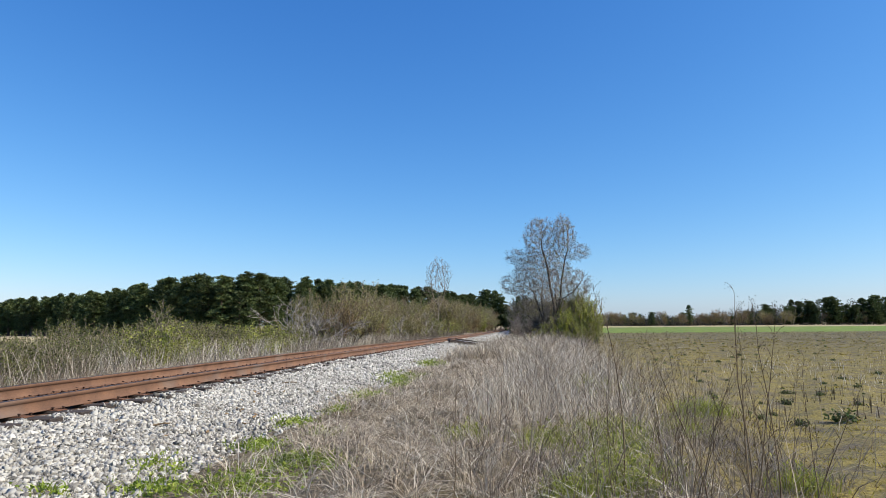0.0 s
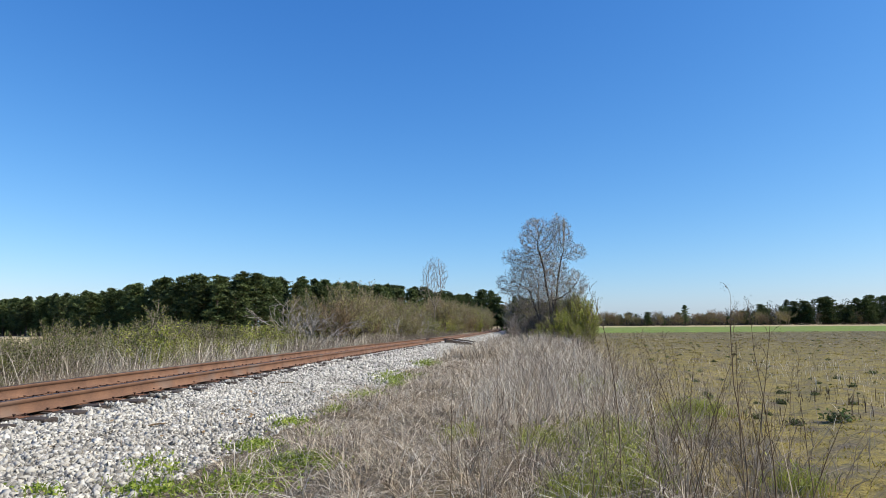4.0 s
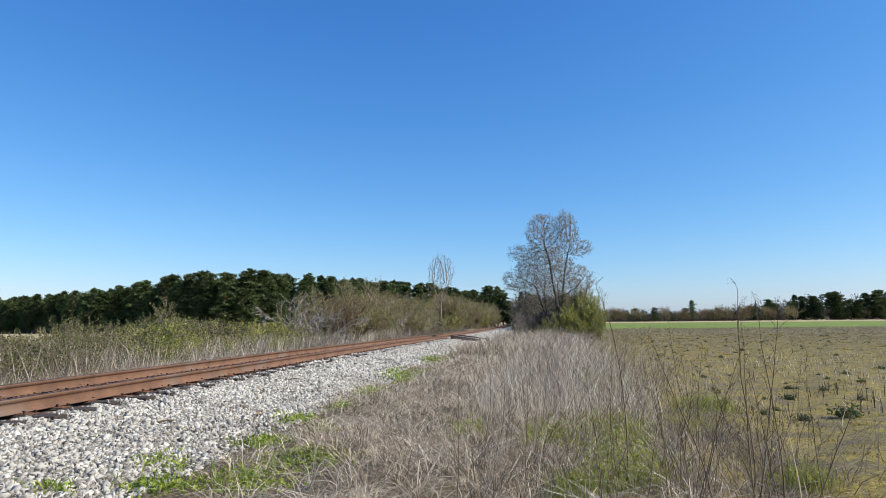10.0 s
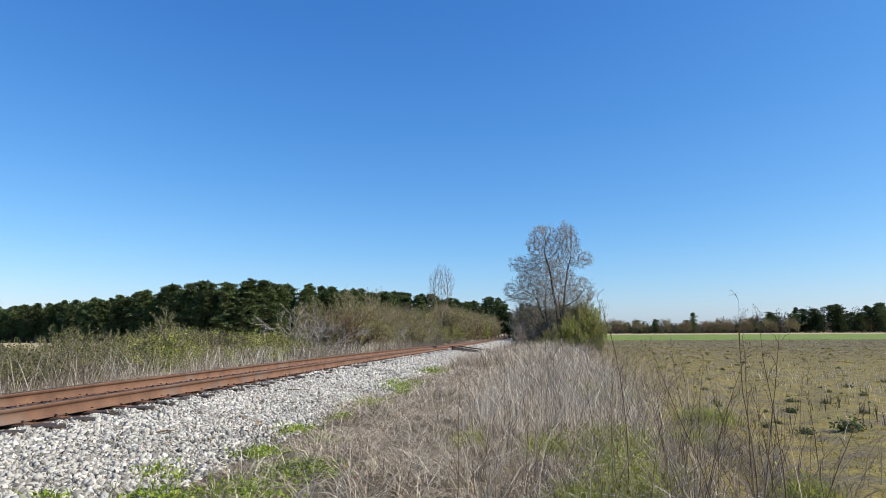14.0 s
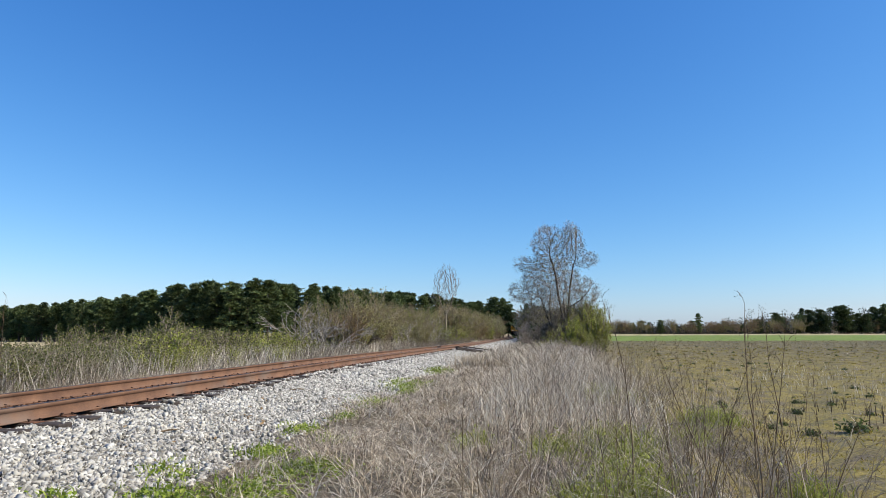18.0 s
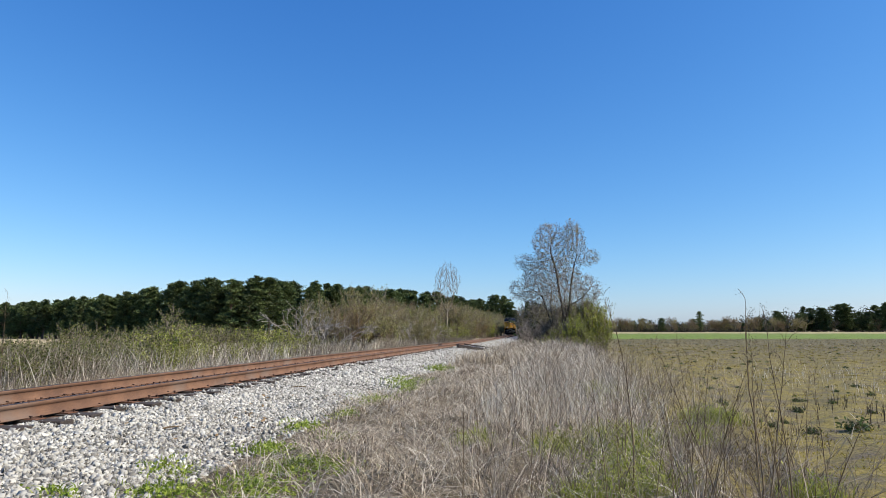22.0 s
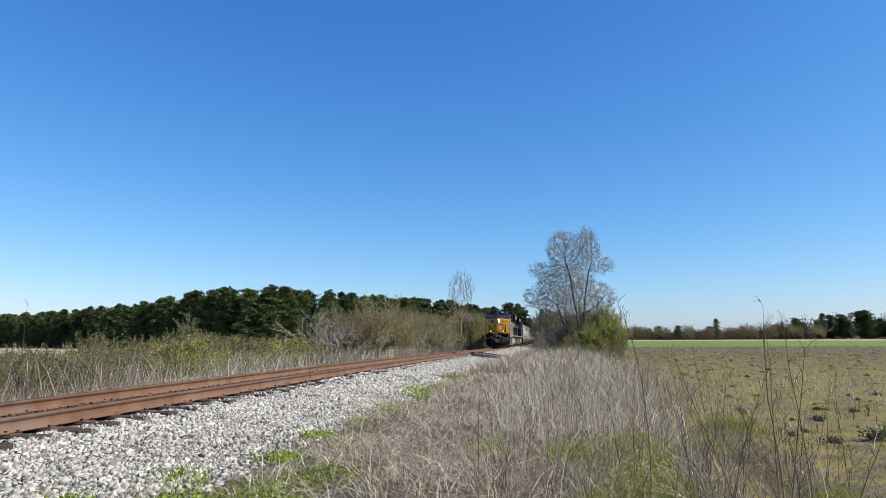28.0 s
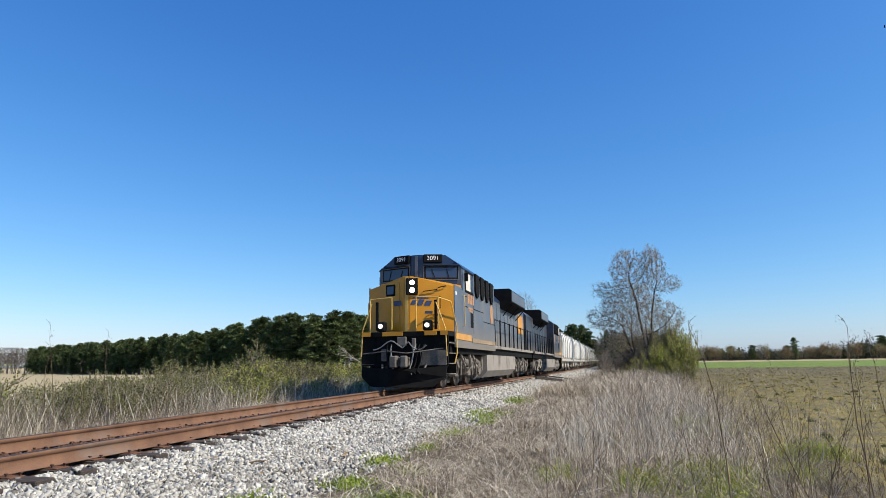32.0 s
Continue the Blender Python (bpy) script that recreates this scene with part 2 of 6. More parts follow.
def colonise(gen, roots, goals, step=0.22, reach=2.5, near=0.4, rounds=90, rise=0.12, thin=0.006, power=2.3, stiff=0.55):
    """Branches that grow from given stems towards a cloud of goals: segments with radii that add up towards the foot."""
    nodes, up = [np.array(roots[0][0], float)], [-1]
    for stem in roots:
        # a further stem leaves the nearest point that stands already
        last = int(np.argmin(np.linalg.norm(np.array(nodes) - np.array(stem[0], float), axis=1)))
        for p in stem[1:]:
            nodes.append(np.array(p, float))
            up.append(last)
            last = len(nodes) - 1
    nodes = np.array(nodes)
    lead = np.array([nodes[i] - nodes[up[i]] if up[i] >= 0 else (0, 0, 1.0) for i in range(len(nodes))])
    lead /= np.linalg.norm(lead, axis=1, keepdims=True) + 1e-6
    goals = np.array(goals)
    d = np.linalg.norm(goals[:, None] - nodes[None], axis=2)
    best, who = d.min(1), d.argmin(1)
    idle = np.zeros(len(goals))
    for _ in range(rounds):
        pull = best < reach
        if not pull.any():
            break
        w = goals[pull] - nodes[who[pull]]
        w /= np.linalg.norm(w, axis=1, keepdims=True) + 1e-6
        acc = np.zeros((len(nodes), 3))
        np.add.at(acc, who[pull], w)
        idx = np.unique(who[pull])
        a = acc[idx]
        a /= np.linalg.norm(a, axis=1, keepdims=True) + 1e-6
        a = a + stiff * lead[idx] + gen.normal(scale=0.12, size=a.shape) + np.array([0, 0, rise])
        a /= np.linalg.norm(a, axis=1, keepdims=True)
        lead = np.concatenate([lead, a])
        fresh = nodes[idx] + a * step
        base = len(nodes)
        nodes = np.concatenate([nodes, fresh])
        up += list(idx)
        nd = np.linalg.norm(goals[:, None] - fresh[None], axis=2)
        m = nd.min(1)
        closer = m < best
        who = np.where(closer, base + nd.argmin(1), who)
        best = np.where(closer, m, best)
        idle = np.where(closer | (best > reach), 0, idle + 1)
        keep = (best > near) & (idle < 3)
        goals, best, who, idle = goals[keep], best[keep], who[keep], idle[keep]
        if not len(goals):
            break
    area = np.zeros(len(nodes))
    kids = np.bincount(np.array(up[1:]), minlength=len(nodes))
    area[kids == 0] = thin ** power
    for i in range(len(nodes) - 1, 0, -1):
        area[up[i]] += area[i]
    r = area ** (1 / power)
    seg = np.array([(*nodes[up[i]], *nodes[i], min(r[up[i]], r[i] * 1.5), r[i]) for i in range(1, len(nodes))])
    return seg, nodes[kids == 0]


def cloud(gen, blobs):
    """Points spread evenly through ellipsoids: centre, radii, count."""
    out = []
    for c, rad, n in blobs:
        q = gen.normal(size=(n, 3))
        q *= (gen.random(n) ** (1 / 3) / np.linalg.norm(q, axis=1))[:, None]
        out.append(q * np.array(rad) + np.array(c))
    return np.concatenate(out)


def sprigs(gen, segs, per, length, r=0.005):
    """Fine twigs that fan out forwards from the ends of branch segments."""
    p = np.repeat(segs[:, 3:6], per, 0)
    d = np.repeat(segs[:, 3:6] - segs[:, 0:3], per, 0)
    d /= np.linalg.norm(d, axis=1, keepdims=True) + 1e-6
    w = gen.normal(size=p.shape) * 0.42 + d * 0.8 + np.array([0, 0, 0.25])
    w *= (gen.uniform(0.4, 1.0, len(p)) * length / np.linalg.norm(w, axis=1))[:, None]
    return np.concatenate([p, p + w, np.full((len(p), 1), r), np.full((len(p), 1), r * 0.6)], 1)


def skeleton(segs, material, name="branches", sides=4, least=0.0):
    v, f = tubes(segs[:, 0:3], segs[:, 3:6], np.maximum(segs[:, 6], least), np.maximum(segs[:, 7], least), sides)
    return np_mesh(name, v, f, material)


def drop(y):
    """The line falls gently away in the distance."""
    return np.interp(y, [10, 20, 30, 42, 55, 70, 90, 110, 135, 160, 200, 250, 340, 460, 800], [0, -0.03, -0.10, -0.20, -0.31, -0.42, -0.54, -0.64, -0.75, -0.81, -0.91, -1.03, -1.18, -1.3, -1.4])


def shift(y):
    """... and bends a little to the west."""
    return -0.0062 * 25 * np.log1p(np.exp(np.clip((np.asarray(y, float) - 75) / 25, -30, 40)))


def rise_of(x, y):
    """Height of the ground: embankment, swale beyond it, field."""
    x, y = np.asarray(x, float), np.asarray(y, float)
    z = drop(y) * np.interp(x, [-60, -18, -2, 5], [0.2, 1, 1, 0]) + np.interp(x - shift(y), [-300, -120, -40, -16, -12, -10.2, -8.6, -5.4, -3.8, -2.2, 1.5, 5, 60], [-2.5, -2.2, -1.0, -0.87, -0.92, -0.75, -0.36, -0.36, -0.58, -0.57, -0.57, -0.67, -0.67])
    return z


def rough_of(x, y):
    return 0.05 * np.sin(x * 1.7 + 0.6 * y) * np.sin(y * 1.1 - 0.4 * x) + 0.03 * np.sin(3.1 * x - 1.3 * y) + 0.028 * np.sin(5.3 * x + 1.1 * y) * np.sin(4.6 * y - 0.7 * x)


def ground_z(x, y):
    off = np.clip((np.abs(np.asarray(x, float) - TRACK_X) - 3.2) / 1.5, 0, 1)
    return rise_of(x, y) + off * rough_of(np.asarray(x, float), np.asarray(y, float))

# ---------------------------------------------------------------- materials
M = {}
M["rust"] = surface("rusty_steel", (0.092, 0.045, 0.025), (0.195, 0.100, 0.054), 3.0, 90, 0.85, 0.0, 0.4, spots=(0.15, 0.11, 0.085), spot_scale=0.9, depth=0.003)
# near-black matte colour: the dark reflection along the rail head is painted in
M["railtop"] = surface("dark_mirrored_head", (0.022, 0.016, 0.014), (0.05, 0.038, 0.034), 2.0, 40, 0.6, 0.0, 0.1, depth=0.002)
M["plate"] = surface("rusty_plate", (0.07, 0.03, 0.016), (0.19, 0.08, 0.035), 6.0, 90, 0.9, 0.1, 0.5, depth=0.004)
M["spike"] = surface("dark_spike_steel", (0.025, 0.014, 0.010), (0.075, 0.035, 0.020), 6.0, 90, 0.9, 0.1, 0.3, depth=0.003)
M["tie"] = surface("creosoted_timber", (0.018, 0.014, 0.012), (0.075, 0.055, 0.042), 2.5, 35, 0.9, 0, 0.8, stretch=(0.25, 3, 3), depth=0.01)
M["stone"] = foliage("ballast_stone", [(0.11, 0.102, 0.086), (0.31, 0.294, 0.255), (0.43, 0.408, 0.356), (0.58, 0.555, 0.485)], 0.0, 0.85, False)
M["bed"] = surface("ballast_fines", (0.14, 0.13, 0.112), (0.42, 0.395, 0.345), 14, 55, 0.95, 0, 1.0, spots=(0.16, 0.12, 0.08), spot_scale=0.7, depth=0.03)

def stain_bed():
    """Rust washed off the rails into the ballast between and beside them."""
    n, l = M["bed"].node_tree.nodes, M["bed"].node_tree.links
    b = n["Principled BSDF"]
    base = b.inputs["Base Color"].links[0].from_socket
    g, sx, t = n.new("ShaderNodeNewGeometry"), n.new("ShaderNodeSeparateXYZ"), n.new("ShaderNodeTexNoise")
    t.inputs["Scale"].default_value, t.inputs["Detail"].default_value = 5.0, 5
    l.new(g.outputs["Position"], sx.inputs[0])
    l.new(g.outputs["Position"], t.inputs["Vector"])
    wob, k, mx = n.new("ShaderNodeMath"), n.new("ShaderNodeMapRange"), n.new("ShaderNodeMix")
    wob.operation = "MULTIPLY_ADD"
    wob.inputs[1].default_value = 0.3
    l.new(t.outputs["Fac"], wob.inputs[0])
    l.new(sx.outputs["X"], wob.inputs[2])
    k.inputs["From Min"].default_value, k.inputs["From Max"].default_value = -5.85, -6.0
    l.new(wob.outputs[0], k.inputs["Value"])
    mx.data_type = "RGBA"
    l.new(k.outputs[0], mx.inputs["Factor"])
    l.new(base, mx.inputs["A"])
    mx.inputs["B"].default_value = (0.125, 0.062, 0.034, 1)
    l.new(mx.outputs["Result"], b.inputs["Base Color"])


stain_bed()
M["pine_bark"] = surface("pine_bark", (0.05, 0.035, 0.025), (0.14, 0.10, 0.075), 3, 25, 0.9, 0, 0.6)
M["bark"] = surface("grey_bark", (0.065, 0.053, 0.043), (0.16, 0.135, 0.11), 3, 30, 0.9, 0, 0.6)
M["pale_bark"] = surface("bleached_wood", (0.22, 0.19, 0.16), (0.40, 0.36, 0.31), 3, 30, 0.85, 0, 0.4)
M["twig"] = foliage("twig", [(0.12, 0.097, 0.071), (0.225, 0.183, 0.133), (0.34, 0.28, 0.20)], 0.0, 0.85)
M["pine"] = foliage("pine_needles", [(0.030, 0.052, 0.020), (0.075, 0.105, 0.036), (0.15, 0.18, 0.06)], 0.2)
M["spring"] = foliage("young_leaves", [(0.18, 0.205, 0.038), (0.29, 0.32, 0.06), (0.42, 0.43, 0.10)], 0.5)
M["pale_leaf"] = foliage("pale_young_leaves", [(0.20, 0.20, 0.085), (0.29, 0.30, 0.12), (0.36, 0.36, 0.16)], 0.4)
M["bud"] = foliage("leaf_buds", [(0.20, 0.165, 0.058), (0.28, 0.245, 0.078), (0.27, 0.285, 0.076)], 0.3)
M["ruddy"] = foliage("ruddy_buds", [(0.24, 0.142, 0.068), (0.31, 0.20, 0.092), (0.27, 0.22, 0.082)], 0.3)
M["green"] = foliage("fresh_weeds", [(0.13, 0.19, 0.02), (0.24, 0.31, 0.04), (0.38, 0.42, 0.07)], 0.35)
M["straw"] = foliage("dead_grass", [(0.12, 0.085, 0.06), (0.30, 0.235, 0.16), (0.48, 0.395, 0.28), (0.70, 0.60, 0.45)], 0.25, 0.7, False)
M["mauve"] = foliage("dead_stems", [(0.115, 0.086, 0.062), (0.30, 0.24, 0.175), (0.50, 0.42, 0.315)], 0.2, 0.7, False)
M["pale_straw"] = foliage("bleached_stems", [(0.48, 0.41, 0.31), (0.64, 0.57, 0.45), (0.78, 0.71, 0.58)], 0.2, 0.7, False)
M["moss"] = foliage("mossy_growth", [(0.146, 0.108, 0.022), (0.262, 0.205, 0.038), (0.39, 0.325, 0.06)], 0.3, 0.8, False)
M["clump"] = foliage("dark_weed_leaves", [(0.045, 0.06, 0.02), (0.09, 0.13, 0.03), (0.13, 0.10, 0.05)], 0.2)
M["seed"] = foliage("seed_heads", [(0.10, 0.075, 0.05), (0.18, 0.14, 0.10)], 0.2)
M["far"] = foliage("far_wood_mix", [(0.05, 0.048, 0.038), (0.095, 0.082, 0.064), (0.058, 0.064, 0.04)], 0.2)
M["brush"] = foliage("brush_stems", [(0.10, 0.08, 0.06), (0.20, 0.165, 0.125), (0.30, 0.255, 0.195)], 0.15, 0.8, False)
M["stubble"] = foliage("field_stubble", [(0.10, 0.078, 0.033), (0.21, 0.168, 0.075), (0.33, 0.27, 0.13)], 0.2, 0.8, False)
M["olive"] = foliage("olive_leaves", [(0.07, 0.08, 0.022), (0.13, 0.14, 0.035), (0.21, 0.205, 0.06)], 0.35)
M["greywood"] = foliage("grey_far_wood", [(0.10, 0.084, 0.068), (0.14, 0.12, 0.10), (0.18, 0.155, 0.13)], 0.0, 0.9)
M["twig_dark"] = foliage("grey_twig", [(0.12, 0.098, 0.08), (0.22, 0.185, 0.15), (0.32, 0.27, 0.215)], 0.0, 0.85)
M["lime"] = foliage("lime_leaves", [(0.20, 0.22, 0.036), (0.31, 0.33, 0.060), (0.44, 0.45, 0.095)], 0.45)
M["stalk"] = foliage("weed_stalk", [(0.06, 0.038, 0.022), (0.12, 0.08, 0.045), (0.18, 0.13, 0.075)], 0.0, 0.8, False)


def ground_material():
    m, n, l, b = nodes_of("field_soil")
    g = n.new("ShaderNodeNewGeometry")
    sx = n.new("ShaderNodeSeparateXYZ")
    l.new(g.outputs["Position"], sx.inputs[0])

    def noise_of(scale, detail=6):
        t = n.new("ShaderNodeTexNoise")
        t.inputs["Scale"].default_value, t.inputs["Detail"].default_value = scale, detail
        l.new(g.outputs["Position"], t.inputs["Vector"])
        return t.outputs["Fac"]

    def mask(value, lo, hi):
        k = n.new("ShaderNodeMapRange")
        k.inputs["From Min"].default_value, k.inputs["From Max"].default_value = lo, hi
        l.new(value, k.inputs["Value"])
        return k.outputs[0]

    def both(a, c, op="MULTIPLY"):
        k = n.new("ShaderNodeMath")
        k.operation = op
        for i, v in enumerate((a, c)):
            if isinstance(v, float):
                k.inputs[i].default_value = v
            else:
                l.new(v, k.inputs[i])
        return k.outputs[0]

    def over(base, colour, fac):
        k = n.new("ShaderNodeMix")
        k.data_type = "RGBA"
        l.new(fac, k.inputs["Factor"])
        l.new(base, k.inputs["A"])
        if isinstance(colour, tuple):
            k.inputs["B"].default_value = (*colour, 1)
        else:
            l.new(colour, k.inputs["B"])
        return k.outputs["Result"]

    fine, mid, big = noise_of(22), noise_of(1.6), noise_of(0.12)
    dry = ramp(n, [(0.35, (0.050, 0.037, 0.022)), (0.65, (0.16, 0.122, 0.066))])
    l.new(fine, dry.inputs[0])
    moss = ramp(n, [(0.3, (0.108, 0.08, 0.019)), (0.7, (0.305, 0.235, 0.046))])
    l.new(fine, moss.inputs[0])
    col = over(dry.outputs[0], moss.outputs[0], both(mask(mid, 0.36, 0.52), mask(sx.outputs["X"], -1.0, 2.0)))
    spots = ramp(n, [(0.4, (0.088, 0.071, 0.023)), (0.6, (0.17, 0.135, 0.045))])
    l.new(fine, spots.inputs[0])
    col = over(col, spots.outputs[0], both(mask(noise_of(3.6, 8), 0.50, 0.60), mask(sx.outputs["X"], 1.5, 3.0)))
    dist = both(both(sx.outputs["Y"], 0.99), both(sx.outputs["X"], 0.13), "SUBTRACT")
    wob = both(dist, both(mid, 6.0), "ADD")
    right = mask(sx.outputs["X"], 1.0, 3.0)
    stubble = ramp(n, [(0.38, (0.060, 0.048, 0.020)), (0.62, (0.165, 0.130, 0.047))])
    l.new(mid, stubble.inputs[0])
    col = over(col, stubble.outputs[0], both(both(mask(wob, 30.0, 58.0), right), mask(big, 0.25, 0.5)))
    crop = ramp(n, [(0.35, (0.105, 0.16, 0.013)), (0.65, (0.165, 0.22, 0.023))])
    l.new(noise_of(0.3), crop.inputs[0])
    col = over(col, crop.outputs[0], both(mask(wob, 98.0, 101.0), right))
    pale = ramp(n, [(0.35, (0.32, 0.25, 0.13)), (0.65, (0.45, 0.36, 0.19))])
    l.new(mid, pale.inputs[0])
    col = over(col, pale.outputs[0], both(mask(wob, 204.0, 208.0), right))
    left = mask(sx.outputs["X"], -15.0, -20.0)
    col = over(col, pale.outputs[0], left)
    l.new(col, b.inputs["Base Color"])
    b.inputs["Roughness"].default_value = 0.95
    bp = n.new("ShaderNodeBump")
    bp.inputs["Strength"].default_value, bp.inputs["Distance"].default_value = 0.8, 0.05
    l.new(fine, bp.inputs["Height"])
    l.new(bp.outputs[0], b.inputs["Normal"])
    return m


M["ground"] = ground_material()

# ---------------------------------------------------------------- ground and track
xs = np.unique(np.concatenate([np.linspace(-1500, -100, 15), np.linspace(-100, -20, 21), np.linspace(-20, 8, 113), np.linspace(8, 40, 65), np.linspace(40, 120, 21), np.linspace(120, 1500, 15)]))
ys = np.unique(np.concatenate([np.linspace(-1000, -20, 12), np.linspace(-20, 0, 21), np.linspace(0, 40, 121), np.linspace(40, 120, 61), np.linspace(120, 400, 29), np.linspace(400, 2500, 15)]))
gx, gy = np.meshgrid(xs, ys, indexing="ij")
gv = np.stack([gx, gy, ground_z(gx, gy)], 2)
ii = np.arange(gx.size).reshape(gx.shape)
gf = np.stack([ii[:-1, :-1], ii[1:, :-1], ii[1:, 1:], ii[:-1, 1:]], 2)
ground = tagged(new("ground", np_mesh("ground", gv, gf, M["ground"], True)), "flat farm ground with mossy green and dry tan patches", "ground", kind="structure")

# ballast bed: a low heap with shoulders, crowned along the track
TOE_R, TOE_L = -3.75, -10.3
TIE_STEP = 0.6


def bed_z(x, y):
    return drop(y) + np.interp(x - shift(y), [TOE_L - 0.3, TOE_L, -8.75, -8.4, -5.9, -5.5, TOE_R, TOE_R + 0.3], [-0.80, -0.72, -0.27, -0.235, -0.240, -0.285, -0.53, -0.64])


bx = np.linspace(TOE_L - 0.3, TOE_R + 0.3, 45)
by = np.concatenate([np.linspace(-20, 60, 321), np.linspace(61, 760, 234)])
hx, hy = np.meshgrid(bx, by, indexing="ij")
hx = hx + shift(hy)
hz = bed_z(hx, hy) + 0.02 * np.sin(hx * 5 + hy * 3) * np.sin(hy * 2.3 - hx)
ii = np.arange(hx.size).reshape(hx.shape)
bf = np.stack([ii[:-1, :-1], ii[1:, :-1], ii[1:, 1:], ii[:-1, 1:]], 2)
ballast = tagged(new("ballast_bed", np_mesh("ballast_bed", np.stack([hx, hy, hz], 2), bf, M["bed"], True)), "bed of pale grey crushed stone under the railway track", "ballast", kind="structure")


def stones(x, y, z, size, gen):
    """Broken stones: cubes knocked out of shape."""
    n = len(x)
    c = np.array([[i, j, k] for i in (-1, 1) for j in (-1, 1) for k in (-1, 1)], float) * 0.5
    v = c[None] * size[:, None, None] * gen.uniform(0.38, 1.35, (n, 1, 3)) + gen.normal(scale=0.24, size=(n, 8, 3)) * size[:, None, None]
    q = gen.normal(size=(n, 4))
    q /= np.linalg.norm(q, axis=1, keepdims=True)
    w, a, b, d = q.T
    r = np.stack([1 - 2 * (b * b + d * d), 2 * (a * b - d * w), 2 * (a * d + b * w), 2 * (a * b + d * w), 1 - 2 * (a * a + d * d), 2 * (b * d - a * w), 2 * (a * d - b * w), 2 * (b * d + a * w), 1 - 2 * (a * a + b * b)], 1).reshape(n, 3, 3)
    v = np.einsum("nij,nkj->nki", r, v) + np.stack([x, y, z], 1)[:, None, :]
    f = np.array([[0, 1, 3, 2], [4, 6, 7, 5], [0, 4, 5, 1], [2, 3, 7, 6], [0, 2, 6, 4], [1, 5, 7, 3]])
    return v.reshape(-1, 3), (np.arange(n)[:, None, None] * 8 + f[None]).reshape(-1, 4)


def gravel(count, y0, y1, s0, s1, x0=-6.0, x1=TOE_R + 0.4):
    y = y0 + (y1 - y0) * rng.random(count) ** 1.3
    x = x0 + (x1 - x0) * rng.random(count)
    keep = (x < TOE_R - 0.55) | (rng.random(count) < 0.62 - 0.35 * np.sin(y * 1.3) * np.sin(y * 0.47 + 1))
    keep &= (x < TOE_R) | (rng.random(count) < 0.5)
    # stones fill the cribs and bury every other tie end
    bare = (np.abs((y / TIE_STEP) % 1 - 0.5) > 0.27) & (np.floor(y / TIE_STEP + 0.5) % 2 < 1)
    gap = (x > -5.62) | ~bare
    keep &= gap | ((rng.random(count) < 0.05) & (x > -5.85))
    x, y, gap = x[keep], y[keep], gap[keep]
    s = rng.uniform(s0, s1, len(x)) * rng.uniform(0.7, 1.25, len(x))
    x = x + shift(y)
    z = np.maximum(bed_z(x, y), ground_z(x, y)) + s * rng.uniform(0.0, 0.4, len(x))
    return stones(x, y, np.where(gap, z, drop(y) - 0.185), s, rng)


gv1, gf1 = gravel(88000, 2.5, 16, 0.016, 0.043)
gv0, gf0 = gravel(9000, -6, 2.5, 0.035, 0.06)
gv2, gf2 = gravel(32000, 16, 45, 0.033, 0.065)
gv3, gf3 = gravel(13000, 45, 130, 0.06, 0.105)
gravel_mesh = np_mesh("loose_ballast", np.concatenate([gv1, gv2, gv3, gv0]), np.concatenate([gf1, gf2 + len(gv1), gf3 + len(gv1) + len(gv2), gf0 + len(gv1) + len(gv2) + len(gv3)]), M["stone"])
tagged(new("loose_ballast", gravel_mesh), "loose pale grey crushed stone on the track shoulder", "gravel", kind="stuff")

# rust-stained stones between the rails
M["crib"] = foliage("rusty_crib_stone", [(0.06, 0.030, 0.016), (0.14, 0.068, 0.036), (0.20, 0.105, 0.058)], 0.0, 0.9, False)
cn = 15000
cx, cy = rng.uniform(-7.68, -6.32, cn), 2.5 + 60 * rng.random(cn) ** 1.5
cs = rng.uniform(0.022, 0.05, cn)
cv, cf = stones(cx, cy, drop(cy) - 0.215 + 0.025 * rng.random(cn), cs, rng)
tagged(new("crib_ballast", np_mesh("crib_ballast", cv, cf, M["crib"])), "rust-stained crushed stone between the rails", "gravel", kind="stuff")

# rails: tee section, head, web and foot
HALF = [(0, 0), (0.034, -0.002), (0.037, -0.012), (0.036, -0.040), (0.012, -0.052), (0.009, -0.080), (0.010, -0.135), (0.030, -0.158), (0.075, -0.170), (0.075, -0.182)]
TEE = HALF + [(-a, b) for a, b in HALF[:0:-1]]


def swept(name, profile, x, material):
    """An outline drawn along the line of the track."""
    st = np.concatenate([np.linspace(-20, 200, 89), np.linspace(210, 760, 56)])
    pr = np.array(profile)
    v = np.stack([x + pr[None, :, 0] + shift(st)[:, None], np.broadcast_to(st[:, None], (len(st), len(pr))), pr[None, :, 1] + drop(st)[:, None]], 2)
    i, j = np.meshgrid(np.arange(len(st) - 1), np.arange(len(pr)), indexing="ij")
    k = (j + 1) % len(pr)
    n = len(pr)
    return np_mesh(name, v, np.stack([i * n + j, i * n + k, (i + 1) * n + k, (i + 1) * n + j], 2), material)


def rail(name, x, label):
    ob = tagged(new(name, swept(name, TEE, x, M["rust"])), label, "rail", "running rails", "structure")
    part("running_surface", swept("running_surface", [(-0.030, 0.0005), (0.030, 0.0005), (0.027, 0.003), (-0.027, 0.003)], x, M["railtop"]), None, ob, "dull running surface with a dark reflection as its colour")
    return ob


rail_near = rail("rail_near", TRACK_X + GAUGE / 2, "rusty steel railway rail on tie plates")
rail_far = rail("rail_far", TRACK_X - GAUGE / 2, "rusty steel railway rail on tie plates")

